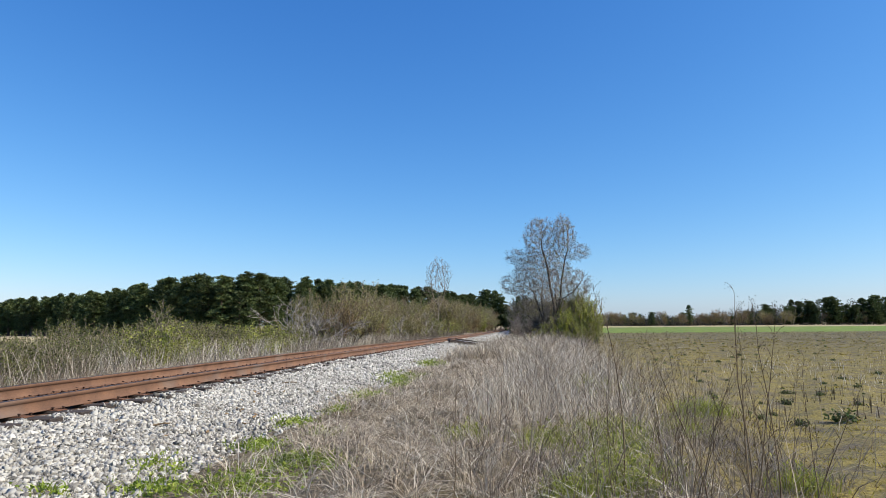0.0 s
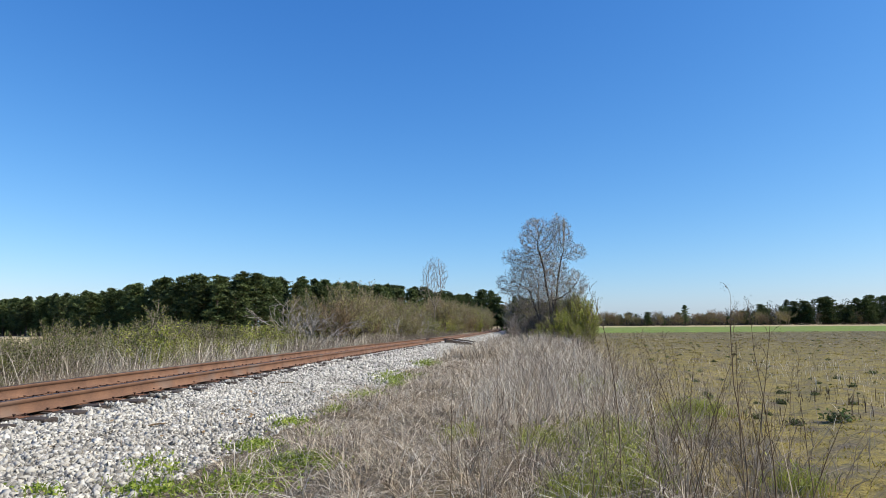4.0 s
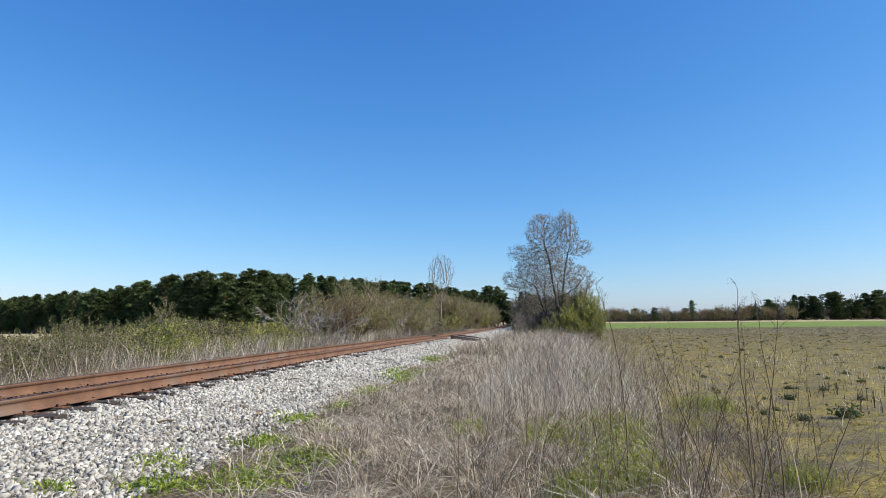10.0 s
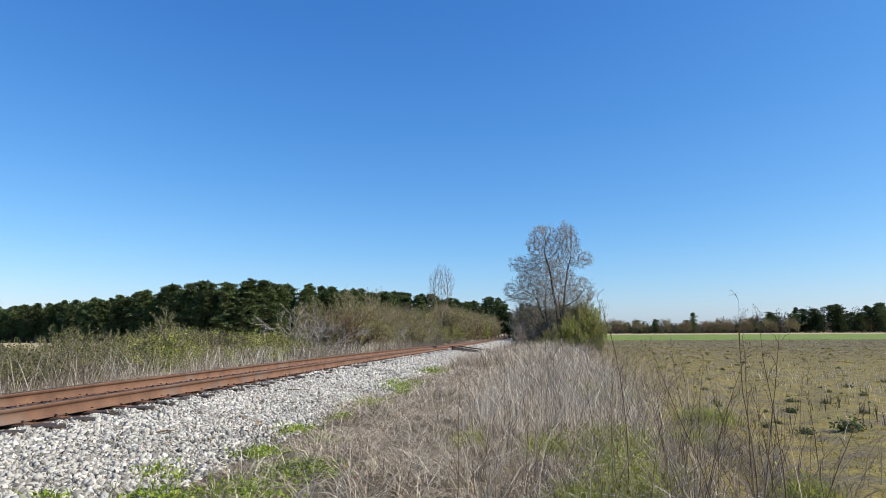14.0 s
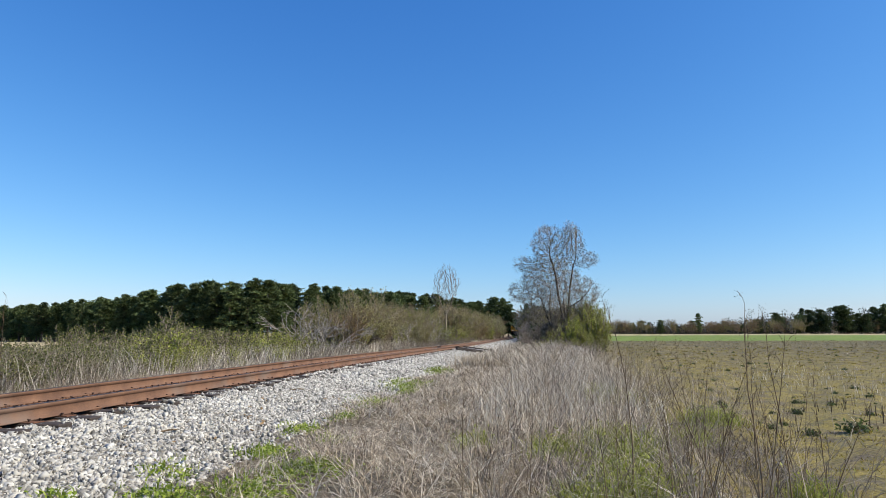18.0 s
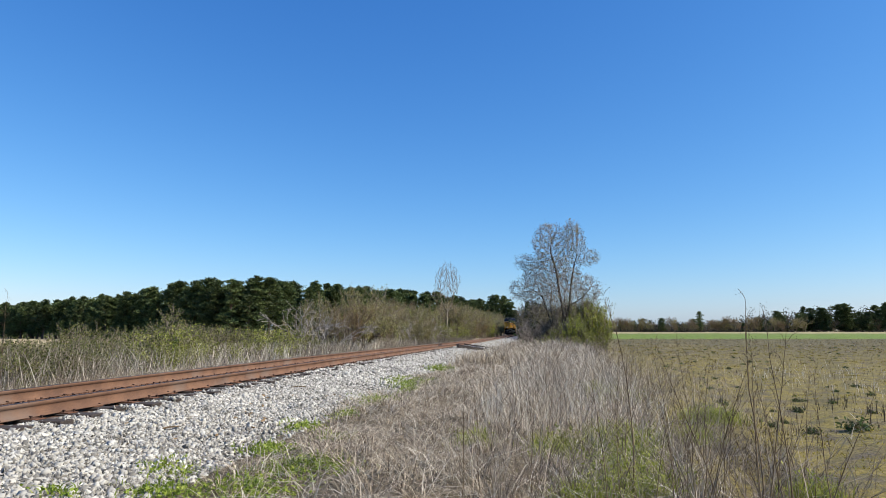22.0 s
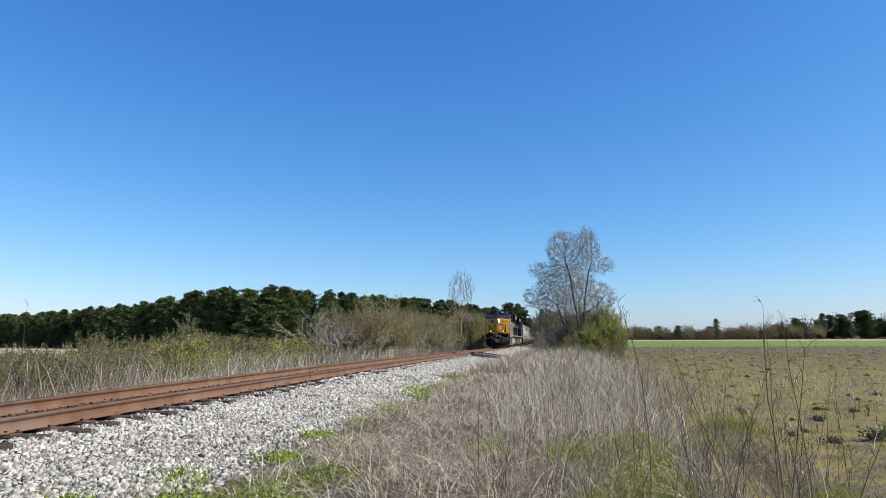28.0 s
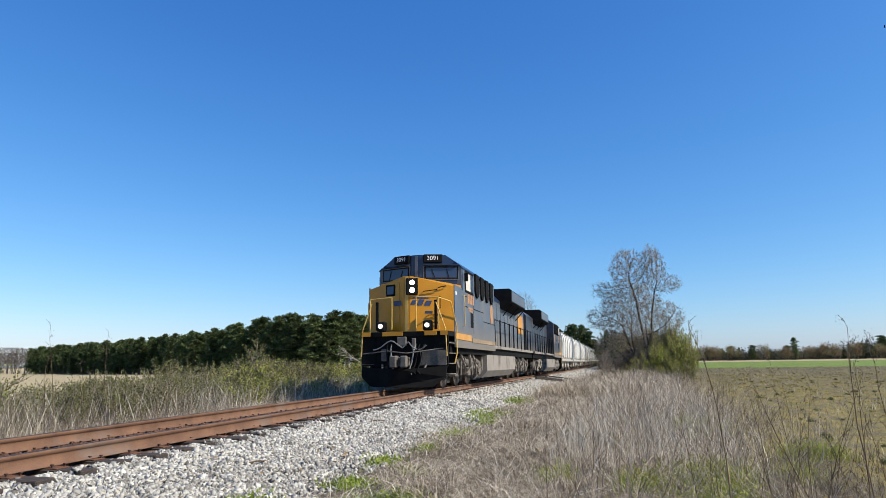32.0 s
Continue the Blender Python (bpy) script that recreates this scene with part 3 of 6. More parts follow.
# ties
tie_bm = box(bmesh.new(), -1.3, 1.3, -0.115, 0.115, -0.38, -0.196, bevel=0.012)
tie0 = part("tie", tie_bm, M["tie"])
tagged(tie0, "dark creosoted timber tie with split weathered ends", "railway tie", "ties under the rails")
plate_me = None
for sgn in (-1, 1):
    c = sgn * GAUGE / 2
    pl = part("tie_plate", boxes((c - 0.19, c + 0.19, -0.09, 0.09, -0.196, -0.184), bevel=0.003), M["plate"], tie0, "rusty tie plate")
    for dx, dy in ((-0.088, 0.05), (0.088, -0.05), (-0.15, -0.06), (0.15, 0.06)):
        part("spike", boxes((c + dx - 0.009, c + dx + 0.009, dy - 0.009, dy + 0.009, -0.186, -0.160), (c + dx - 0.017, c + dx + 0.017, dy - 0.014, dy + 0.014, -0.162, -0.148), bevel=0.003), M["spike"], tie0)
tie_rng = np.random.default_rng(3)
k = 0
for i in range(-7, 80):
    y = i * TIE_STEP + tie_rng.normal(scale=0.025)
    m = pose(TRACK_X + tie_rng.normal(scale=0.06), y, float(drop(y)), 0, 0, tie_rng.normal(scale=1.0))
    if k == 0:
        tie0.matrix_basis = m
        k = 1
    else:
        copy_thing(tie0, m)
far_ties = bmesh.new()
for i in range(80, 760):
    y = i * TIE_STEP
    x, z = TRACK_X + float(shift(y)), float(drop(y))
    box(far_ties, x - 1.3, x + 1.3, y - 0.11, y + 0.11, z - 0.38, z - 0.19)
tagged(part("far_ties", far_ties, M["tie"]), "dark timber ties further along the track", "railway ties", kind="stuff")

# ---------------------------------------------------------------- train
M["blue"] = surface("dark_blue_paint", (0.010, 0.020, 0.055), (0.020, 0.038, 0.085), 1.5, 50, 0.32, 0, 0.05, spots=(0.03, 0.04, 0.06), spot_scale=1.2)
M["grey"] = surface("blue_grey_paint", (0.075, 0.092, 0.115), (0.118, 0.138, 0.162), 1.2, 50, 0.42, 0, 0.05, spots=(0.16, 0.15, 0.135), spot_scale=0.8, spot_cut=(0.52, 0.75))
M["yellow"] = surface("yellow_paint", (0.50, 0.205, 0.005), (0.62, 0.27, 0.008), 1.5, 60, 0.38, 0, 0.05, spots=(0.40, 0.20, 0.03), spot_scale=2.0, spot_cut=(0.58, 0.8))
M["navy"] = surface("grimy_navy_paint", (0.014, 0.018, 0.030), (0.045, 0.052, 0.070), 1.5, 50, 0.45, 0, 0.05, spots=(0.08, 0.075, 0.07), spot_scale=1.0)
M["faded"] = surface("faded_dusty_stripe", (0.20, 0.145, 0.09), (0.32, 0.235, 0.14), 1.5, 40, 0.7, 0, 0.1)
M["stripe"] = surface("faded_orange_stripe", (0.42, 0.20, 0.05), (0.60, 0.31, 0.07), 1.5, 40, 0.6, 0, 0.1, spots=(0.28, 0.2, 0.12), spot_scale=1.5)
M["black"] = surface("grimy_black", (0.004, 0.004, 0.004), (0.013, 0.012, 0.011), 3, 60, 0.85, 0, 0.2)
M["black"].node_tree.nodes["Principled BSDF"].inputs["Specular IOR Level"].default_value = 0.12
M["dusty"] = surface("dust_coated_steel", (0.065, 0.056, 0.046), (0.22, 0.19, 0.155), 2.5, 50, 0.9, 0, 0.3, spots=(0.03, 0.027, 0.024), spot_scale=2.5)
M["tank"] = surface("dusty_tank_paint", (0.19, 0.168, 0.14), (0.31, 0.275, 0.235), 0.9, 40, 0.8, 0, 0.15, spots=(0.11, 0.095, 0.08), spot_scale=0.9)
M["hopper"] = surface("pale_grey_hopper_paint", (0.46, 0.455, 0.42), (0.62, 0.61, 0.57), 0.8, 30, 0.6, 0, 0.1, spots=(0.30, 0.26, 0.21), spot_scale=0.7, spot_cut=(0.56, 0.8), stretch=(1, 1, 0.35))
M["rail_yellow"] = surface("yellow_handrail", (0.55, 0.33, 0.07), (0.72, 0.47, 0.12), 3, 60, 0.5, 0, 0.1)
M["wheel"] = surface("rolled_steel", (0.06, 0.045, 0.035), (0.16, 0.12, 0.09), 5, 60, 0.55, 0.5, 0.2)
M["hose"] = surface("grey_rubber_hose", (0.13, 0.13, 0.13), (0.25, 0.25, 0.24), 5, 60, 0.7, 0, 0.1)
M["cream"] = surface("cream_interior", (0.50, 0.46, 0.38), (0.62, 0.58, 0.50), 4, 60, 0.7, 0, 0.05)
M["emblem"] = surface("orange_emblem", (0.33, 0.17, 0.075), (0.46, 0.24, 0.11), 4, 60, 0.5, 0, 0.05)
M["mark_blue"] = surface("blue_lettering_shape", (0.02, 0.035, 0.09), (0.04, 0.06, 0.13), 4, 60, 0.5, 0, 0.05)
M["white"] = surface("white_lettering", (0.75, 0.75, 0.72), (0.85, 0.85, 0.82), 4, 60, 0.5, 0, 0.0)
M["lamp"] = glow("headlamp_lens", (1.0, 0.96, 0.86), 6.0)
M["dim_lamp"] = glow("ditch_lamp_lens", (1.0, 0.93, 0.80), 1.3)


def dusted(m, z0, z1, colour):
    """Track dust thrown up the lower body, in an uneven edge with streaks."""
    n, l = m.node_tree.nodes, m.node_tree.links
    b = n["Principled BSDF"]
    base = b.inputs["Base Color"].links[0].from_socket
    tc, mp, t, sx = n.new("ShaderNodeTexCoord"), n.new("ShaderNodeMapping"), n.new("ShaderNodeTexNoise"), n.new("ShaderNodeSeparateXYZ")
    mp.inputs["Scale"].default_value = (2.5, 2.5, 0.6)
    t.inputs["Detail"].default_value = 6
    l.new(tc.outputs["Object"], mp.inputs["Vector"])
    l.new(mp.outputs[0], t.inputs["Vector"])
    l.new(tc.outputs["Object"], sx.inputs[0])
    a, k, mx = n.new("ShaderNodeMath"), n.new("ShaderNodeMapRange"), n.new("ShaderNodeMix")
    a.operation = "MULTIPLY_ADD"
    a.inputs[1].default_value = 1.1
    l.new(t.outputs["Fac"], a.inputs[0])
    l.new(sx.outputs["Z"], a.inputs[2])
    k.inputs["From Min"].default_value, k.inputs["From Max"].default_value, k.inputs["To Max"].default_value = z1 + 0.55, z0 + 0.55, 0.7
    l.new(a.outputs[0], k.inputs["Value"])
    mx.data_type = "RGBA"
    l.new(k.outputs[0], mx.inputs["Factor"])
    l.new(base, mx.inputs["A"])
    mx.inputs["B"].default_value = (*colour, 1)
    l.new(mx.outputs["Result"], b.inputs["Base Color"])


dusted(M["grey"], 1.35, 2.5, (0.24, 0.19, 0.13))
dusted(M["navy"], 1.35, 2.4, (0.16, 0.13, 0.09))
dusted(M["hopper"], 1.0, 1.9, (0.26, 0.22, 0.17))


def glass_material():
    m, n, l, b = nodes_of("sky_blue_glass")
    # blue base colour stands in for sky mirrored in the panes
    b.inputs["Base Color"].default_value = (0.03, 0.05, 0.10, 1)
    b.inputs["Roughness"].default_value = 0.06
    b.inputs["IOR"].default_value = 1.5
    return m


M["glass"] = glass_material()


def text_mesh(body, size, material):
    cu = bpy.data.curves.new("lettering", "FONT")
    cu.body, cu.size, cu.align_x, cu.align_y, cu.extrude = body, size, "CENTER", "CENTER", 0.004
    ob = new("lettering", cu)
    me = bpy.data.meshes.new_from_object(ob.evaluated_get(bpy.context.evaluated_depsgraph_get()))
    bpy.data.objects.remove(ob)
    me.materials.clear()
    me.materials.append(material)
    return me


DIGITS = text_mesh("3091", 0.22, M["white"])
WHEEL_R = 0.53


def wheelset(radius):
    bm = bmesh.new()
    rod(bm, (-0.95, 0, 0), (0.95, 0, 0), 0.085, sides=10)
    for s in (-1, 1):
        c = s * GAUGE / 2 / (1.045 if radius > 0.5 else 1)
        rod(bm, (c - 0.055, 0, 0), (c + 0.055, 0, 0), radius, sides=28)
        rod(bm, (c - s * 0.075, 0, 0), (c - s * 0.05, 0, 0), radius + 0.028, sides=28)
        rod(bm, (c + s * 0.04, 0, 0), (c + s * 0.075, 0, 0), radius * 0.5, radius * 0.45, sides=16)
        rod(bm, (c + s * 0.05, radius * 0.6, 0), (c + s * 0.07, radius * 0.6, 0), 0.06, sides=8)
        rod(bm, (c + s * 0.05, -radius * 0.6, 0), (c + s * 0.07, -radius * 0.6, 0), 0.06, sides=8)
    me = bpy.data.meshes.new("wheelset")
    bm.to_mesh(me)
    bm.free()
    me.materials.append(M["wheel"])
    return me


WHEELS = {WHEEL_R: wheelset(WHEEL_R), 0.46: wheelset(0.46)}
spinning = []                     # (wheelset, y in its thing, radius)


def loco_truck(parent, y0):
    """Three-axle truck; y0 is its front axle."""
    axles = (y0, y0 + 1.95, y0 + 3.9)
    bm = bmesh.new()
    for s in (-1, 1):
        prism([(y0 - 0.75, 0.62), (y0 - 0.6, 0.95), (y0 + 0.4, 0.95), (y0 + 0.7, 1.12), (y0 + 3.2, 1.12), (y0 + 3.5, 0.95), (y0 + 4.5, 0.95), (y0 + 4.65, 0.62), (y0 + 3.3, 0.66), (y0 + 3.0, 0.78), (y0 + 0.9, 0.78), (y0 + 0.6, 0.66)], s * 1.02, s * 1.2, "x", bm)
    box(bm, -1.0, 1.0, y0 + 0.8, y0 + 1.2, 0.7, 1.1)
    box(bm, -1.0, 1.0, y0 + 2.7, y0 + 3.1, 0.7, 1.1)
    t = part("truck", bm, M["dusty"], parent, "dust-coated three-axle truck frame")
    for s in (-1, 1):
        for a in axles:
            part("journal_box", box(bmesh.new(), s * 1.0, s * 1.3, a - 0.2, a + 0.2, 0.38, 0.72, bevel=0.04), M["dusty"], t)
            for d in (-0.33, 0.33):
                bm = bmesh.new()
                for k in range(4):
                    rod(bm, (s * 1.12, a + d, 0.66 + k * 0.08), (s * 1.12, a + d, 0.72 + k * 0.08), 0.1, sides=10)
                rod(bm, (s * 1.12, a + d, 0.62), (s * 1.12, a + d, 1.0), 0.07, sides=8)
                part("spring", bm, M["dusty"], t)
        for d in (0.98, 2.93):
            part("brake_cylinder", rod(bmesh.new(), (s * 1.3, y0 + d - 0.28, 0.98), (s * 1.3, y0 + d + 0.28, 0.9), 0.12, sides=12), M["dusty"], t)
            part("brake_rod", rods([(s * 1.32, y0 + d - 0.5, 0.95), (s * 1.32, y0 + d - 0.6, 0.45), (s * 1.25, y0 + d - 0.35, 0.3)], 0.035), M["dusty"], t)
        for k, (ya, za, yb, zb) in enumerate(((-0.55, 1.15, 0.1, 0.45), (0.5, 1.2, 1.2, 0.5), (1.5, 0.5, 2.4, 1.05), (2.5, 1.2, 3.2, 0.4), (3.6, 0.5, 4.35, 1.1))):
            part("brake_rigging", rods([(s * 1.30, y0 + ya, za), (s * 1.36, y0 + (ya + yb) / 2, (za + zb) / 2 - 0.06), (s * 1.30, y0 + yb, zb)], 0.042 if k % 2 else 0.03), M["tank"] if k % 2 else M["dusty"], t)
        part("sand_pipe", rods([(s * 1.25, y0 - 0.7, 1.3), (s * 1.25, y0 - 0.72, 0.6), (s * 0.9, y0 - 0.62, 0.2)], 0.025), M["tank"], t)
        part("sand_pipe", rods([(s * 1.25, y0 + 4.6, 1.3), (s * 1.25, y0 + 4.65, 0.6), (s * 0.9, y0 + 4.5, 0.2)], 0.025), M["tank"], t)
        part("damper", rod(bmesh.new(), (s * 1.34, y0 + 1.75, 1.2), (s * 1.34, y0 + 2.15, 0.6), 0.06, sides=8), M["tank"], t, "pale dusty damper")
    for a in axles:
        w = part("wheelset", WHEELS[WHEEL_R], None, t, "steel wheels on an axle")
        w.location = (0, a, WHEEL_R)
        spinning.append((w, a, WHEEL_R))


def facet(side):
    """Frame of one front face of the nose: along it, outwards, up."""
    u, w = Vector((side * 0.940, 0.341, 0)), Vector((side * 0.341, -0.940, 0))
    m = Matrix((u, w, Vector((0, 0, 1)))).transposed().to_4x4()
    m.translation = (side * 0.12, 0, 0)
    return m


def on_facet(bm, side, back=0.0):
    """Moves a shape onto a front face of the nose, or of the windscreen wall behind it."""
    bm.transform(Matrix.Translation((0, back, 0)) @ facet(side))
    return bm


def locomotive():
    r = new("locomotive")
    # nose: two faces that meet in a blunt ridge
    plan = [(-1.5, 0.5, 3.50), (-0.12, 0, 3.86), (0.12, 0, 3.86), (1.5, 0.5, 3.50), (1.5, 1.6, 3.66), (0.12, 1.6, 3.92), (-0.12, 1.6, 3.92), (-1.5, 1.6, 3.66)]
    bm = bmesh.new()
    lo = [bm.verts.new((x, y, 1.94)) for x, y, z in plan]
    hi = [bm.verts.new(p) for p in plan]
    bm.faces.new(lo[::-1])
    for i in range(8):
        j = (i + 1) % 8
        bm.faces.new((lo[i], lo[j], hi[j], hi[i]))
    for q in ((1, 2, 5, 6), (2, 3, 4, 5), (0, 1, 6, 7)):
        bm.faces.new([hi[i] for i in q])
    nose = part("nose", bm, M["yellow"], r, "bright yellow two-faced nose")
    part("ridge_strip", boxes((-0.05, 0.05, -0.02, 0.0, 1.97, 3.84)), M["rail_yellow"], nose)
    part("nose_door", on_facet(boxes((0.15, 0.95, 0.0, 0.025, 2.0, 3.66), bevel=0.01), -1), M["yellow"], nose, "yellow nose door")
    part("door_window", on_facet(boxes((0.32, 0.72, 0.02, 0.05, 3.2, 3.6), bevel=0.02), -1), M["black"], nose, "rubber-framed door window")
    part("door_pane", on_facet(boxes((0.38, 0.66, 0.04, 0.056, 3.26, 3.54), bevel=0.005), -1), M["glass"], nose)
    hb = part("headlamp_housing", on_facet(boxes((-0.14, 0.26, -0.02, 0.09, 3.2, 3.78), bevel=0.02), 1), M["black"], nose, "black headlamp housing")
    for z in (3.36, 3.62):
        part("headlamp", on_facet(rod(bmesh.new(), (0.06, 0.08, z), (0.06, 0.105, z), 0.085, sides=18), 1), M["lamp"], hb, "lit round headlamp")
    for s0, s1, z in ((0.45, 0.9, 3.32), (0.60, 1.1, 2.5), (0.60, 0.95, 2.25), (0.95, 1.2, 3.45)):
        part("grab_iron", on_facet(rods([(s0, 0, z), (s0, 0.07, z), (s1, 0.07, z + 0.06 * (z > 3.3)), (s1, 0, z + 0.06 * (z > 3.3))], 0.016), 1), M["black"], nose, "thin dark grab iron")
    part("grab_iron", on_facet(rods([(1.0, 0, 3.15), (1.0, 0.07, 3.15), (1.0, 0.07, 2.75), (1.0, 0, 2.75)], 0.016), 1), M["black"], nose)
    # emblem on the nose: plain slanted shapes
    for k, (s0, s1, z0, z1) in enumerate(((0.0, 0.16, 2.86, 3.02), (0.22, 0.40, 2.84, 3.04), (0.46, 0.66, 2.82, 3.0), (0.05, 0.60, 3.07, 3.12))):
        part("nose_emblem", on_facet(prism([(s0, z0), (s1, z0), (s1 + 0.08, z1), (s0 + 0.08, z1)], 0.003, 0.012, "y"), 1), M["mark_blue"], nose, "dark blue emblem shape")
    part("nose_emblem", on_facet(prism([(0.04, 2.84), (0.36, 2.84), (0.40, 3.02), (0.08, 3.02)], 0.027, 0.034, "y"), -1), M["mark_blue"], nose)
    part("small_marking", on_facet(boxes((0.5, 0.75, 0.003, 0.010, 2.56, 2.64)), 1), M["mark_blue"], nose)
    # cab
    roofline = [(-1.53, 1.55), (1.53, 1.55), (1.53, 4.33), (0.95, 4.78), (-0.95, 4.78), (-1.53, 4.33)]
    cab = part("cab", prism(roofline, 1.6, 8.0, "y"), M["grey"], r, "blue-grey wide cab body")
    for s in (-1, 1):
        part("nose_side", boxes((s * 1.5, s * 1.53, 0.5, 1.66, 1.55, 3.56)), M["grey"], cab)
    part("cab_roof", prism([(-1.56, 4.30), (-1.53, 4.36), (-0.95, 4.81), (0.95, 4.81), (1.53, 4.36), (1.56, 4.30), (1.54, 4.33), (0.95, 4.785), (-0.95, 4.785), (-1.54, 4.33)], 1.55, 8.0, "y"), M["blue"], cab, "dark blue cab roof")
    # windscreen wall: two raked faces that meet over the nose
    bm = bmesh.new()
    for x in (-1, 1):
        for p in ((1.53, 1.66, 3.5), (1.53, 1.8, 3.5), (0.12, 1.15, 3.5), (1.53, 1.66, 4.33), (1.53, 1.8, 4.33), (0.95, 1.45, 4.79), (0.95, 1.8, 4.79), (0.12, 1.15, 4.79)):
            bm.verts.new((x * p[0], p[1], p[2]))
    bmesh.ops.convex_hull(bm, input=bm.verts)
    front = part("cab_front", bm, M["blue"], cab, "dark blue windscreen wall in two faces")
    part("centre_post", boxes((-0.05, 0.05, 1.12, 1.15, 3.86, 4.76)), M["grey"], front)
    for s in (-1, 1):
        for u0, u1, z0, z1, w0, w1, what, mat, lab in ((0.12, 1.40, 3.86, 4.40, 0.0, 0.03, "windscreen_frame", "grey", "blue-grey windscreen surround"), (0.16, 1.36, 3.90, 4.36, 0.02, 0.045, "rubber_seal", "black", ""), (0.21, 1.31, 3.94, 4.32, 0.035, 0.052, "windscreen", "glass", "windscreen with the sky's blue put into its colour")):
            part(what, on_facet(boxes((u0, u1, w0, w1, z0, z1), bevel=0.008), s, 1.15), M[mat], front, lab)
        for u0, u1 in ((0.55, 0.42), (1.05, 0.95)):
            part("wiper", on_facet(rods([(u0, 0.06, 3.9), (u1, 0.07, 4.26)], 0.011), s, 1.15), M["black"], front)
        part("sun_visor", on_facet(prism([(0.06, 4.40), (0.16, 4.40), (0.02, 4.46), (0.0, 4.46)], 0.12, 1.36, "x"), s, 1.15), M["blue"], front)
        nb = part("number_board", on_facet(boxes((0.13, 0.80, -0.02, 0.10, 4.50, 4.80), bevel=0.02), s, 1.15), M["black"], cab, "black number board with white digits")
        d = part("number", DIGITS, None, nb, "white digits")
        right = Vector((0.940, s * 0.341, 0))
        out = Vector((s * 0.341, -0.940, 0))
        m = Matrix((right, Vector((0, 0, 1)), out)).transposed().to_4x4()
        m.translation = Vector((s * 0.12, 1.15, 0)) + Vector((s * 0.940, 0.341, 0)) * 0.465 + out * 0.104 + Vector((0, 0, 4.65))
        d.matrix_basis = m
        part("side_mirror", boxes((s * 1.55, s * 1.68, 1.95, 2.0, 3.85, 4.15)), M["black"], cab)
        part("side_window_frame", boxes((s * 1.525, s * 1.55, 2.1, 3.5, 3.46, 4.28), bevel=0.01), M["black"], cab)
        part("side_window", boxes((s * 1.545, s * 1.556, 2.2, 2.95, 3.55, 4.2)), M["cream"], cab, "open side window with a cream lining")
        part("side_window", boxes((s * 1.545, s * 1.556, 3.03, 3.42, 3.55, 4.2)), M["glass"], cab)
        for k in range(4):
            y = 3.75 + k * 1.02
            part("louvre", prism([(y, 4.36), (y + 0.62, 4.36), (y + 0.62, 3.62), (y + 0.42, 3.42), (y + 0.2, 3.46), (y, 3.7)], s * 1.53, s * 1.6, "x"), M["black"], cab, "black side louvre")
        part("door_seam", boxes((s * 1.53, s * 1.536, 2.0, 5.5, 2.92, 2.95), (s * 1.53, s * 1.536, 5.5, 8.0, 2.55, 2.58)), M["black"], cab)
        part("vent_panel", boxes((s * 1.53, s * 1.537, 3.0, 3.45, 2.2, 2.75)), M["black"], cab)
        bm = bmesh.new()
        for k in range(4):
            part("side_number", boxes((s * 1.53, s * 1.538, 2.5 + 0.3 * k, 2.71 + 0.3 * k, 3.08, 3.44)), M["emblem"], cab, "faded orange digit bar")
        for k, (a, c) in enumerate(((2.6, 3.5), (2.75, 3.35))):
            box(bm, s * 1.53, s * 1.537, a, c, 2.88 - 0.1 * k, 2.95 - 0.1 * k)
        part("side_marking", bm, M["emblem"], cab, "faded orange marking")
        part("door_outline", boxes((s * 1.53, s * 1.536, 3.52, 3.54, 1.95, 3.3), (s * 1.53, s * 1.536, 1.9, 3.54, 3.3, 3.32)), M["black"], cab)
        part("cab_grab_iron", rods([(s * 1.53, 1.75, 2.2), (s * 1.59, 1.75, 2.2), (s * 1.59, 1.75, 3.3), (s * 1.53, 1.75, 3.3)], 0.016), M["rail_yellow"], cab)
        part("pale_badge", boxes((s * 1.53, s * 1.538, 0.62, 0.78, 3.22, 3.34)), M["white"], cab)
        bm = bmesh.new()
        bmesh.ops.create_cone(bm, cap_ends=True, segments=24, radius1=0.45, radius2=0.45, depth=0.01, matrix=Matrix.Translation((s * 1.535, 7.3, 3.0)) @ Matrix.Rotation(radians(90), 4, "Y") @ Matrix.Diagonal((1.0, 0.75, 1, 1)))
        part("side_emblem", bm, M["emblem"], cab, "round orange emblem shape")
    part("antenna", rods([(-0.3, 3.0, 4.8), (-0.3, 3.0, 4.92), (0.3, 3.0, 4.92), (0.3, 3.0, 4.8)], 0.02), M["dusty"], cab)
    part("horn", rods([(0.5, 4.2, 4.8), (0.5, 4.2, 4.95)], 0.04), M["dusty"], cab)
    # long hood
    hood = part("hood", prism([(-0.98, 1.55), (0.98, 1.55), (0.98, 4.1), (0.7, 4.38), (-0.7, 4.38), (-0.98, 4.1)], 8.0, 21.7, "y"), M["grey"], r, "blue-grey engine hood")
    part("hood_top", prism([(-1.0, 4.0), (-0.985, 4.11), (-0.7, 4.41), (0.7, 4.41), (0.985, 4.11), (1.0, 4.0), (0.985, 4.1), (0.7, 4.385), (-0.7, 4.385), (-0.985, 4.1)], 8.0, 21.7, "y"), M["blue"], hood)
    for s in (-1, 1):
        for k in range(9):
            y = 8.25 + k * 1.15
            part("hood_door", boxes((s * 0.98, s * 1.0, y, y + 1.05, 1.75, 3.9), bevel=0.008), M["grey"], hood)
        part("rear_panel", boxes((s * 0.98, s * 1.012, 19.0, 21.0, 2.7, 3.85)), M["yellow"], hood, "yellow rear hood panel")
    part("exhaust_stack", boxes((-0.35, 0.35, 11.2, 12.0, 4.38, 4.62), bevel=0.03), M["black"], hood)
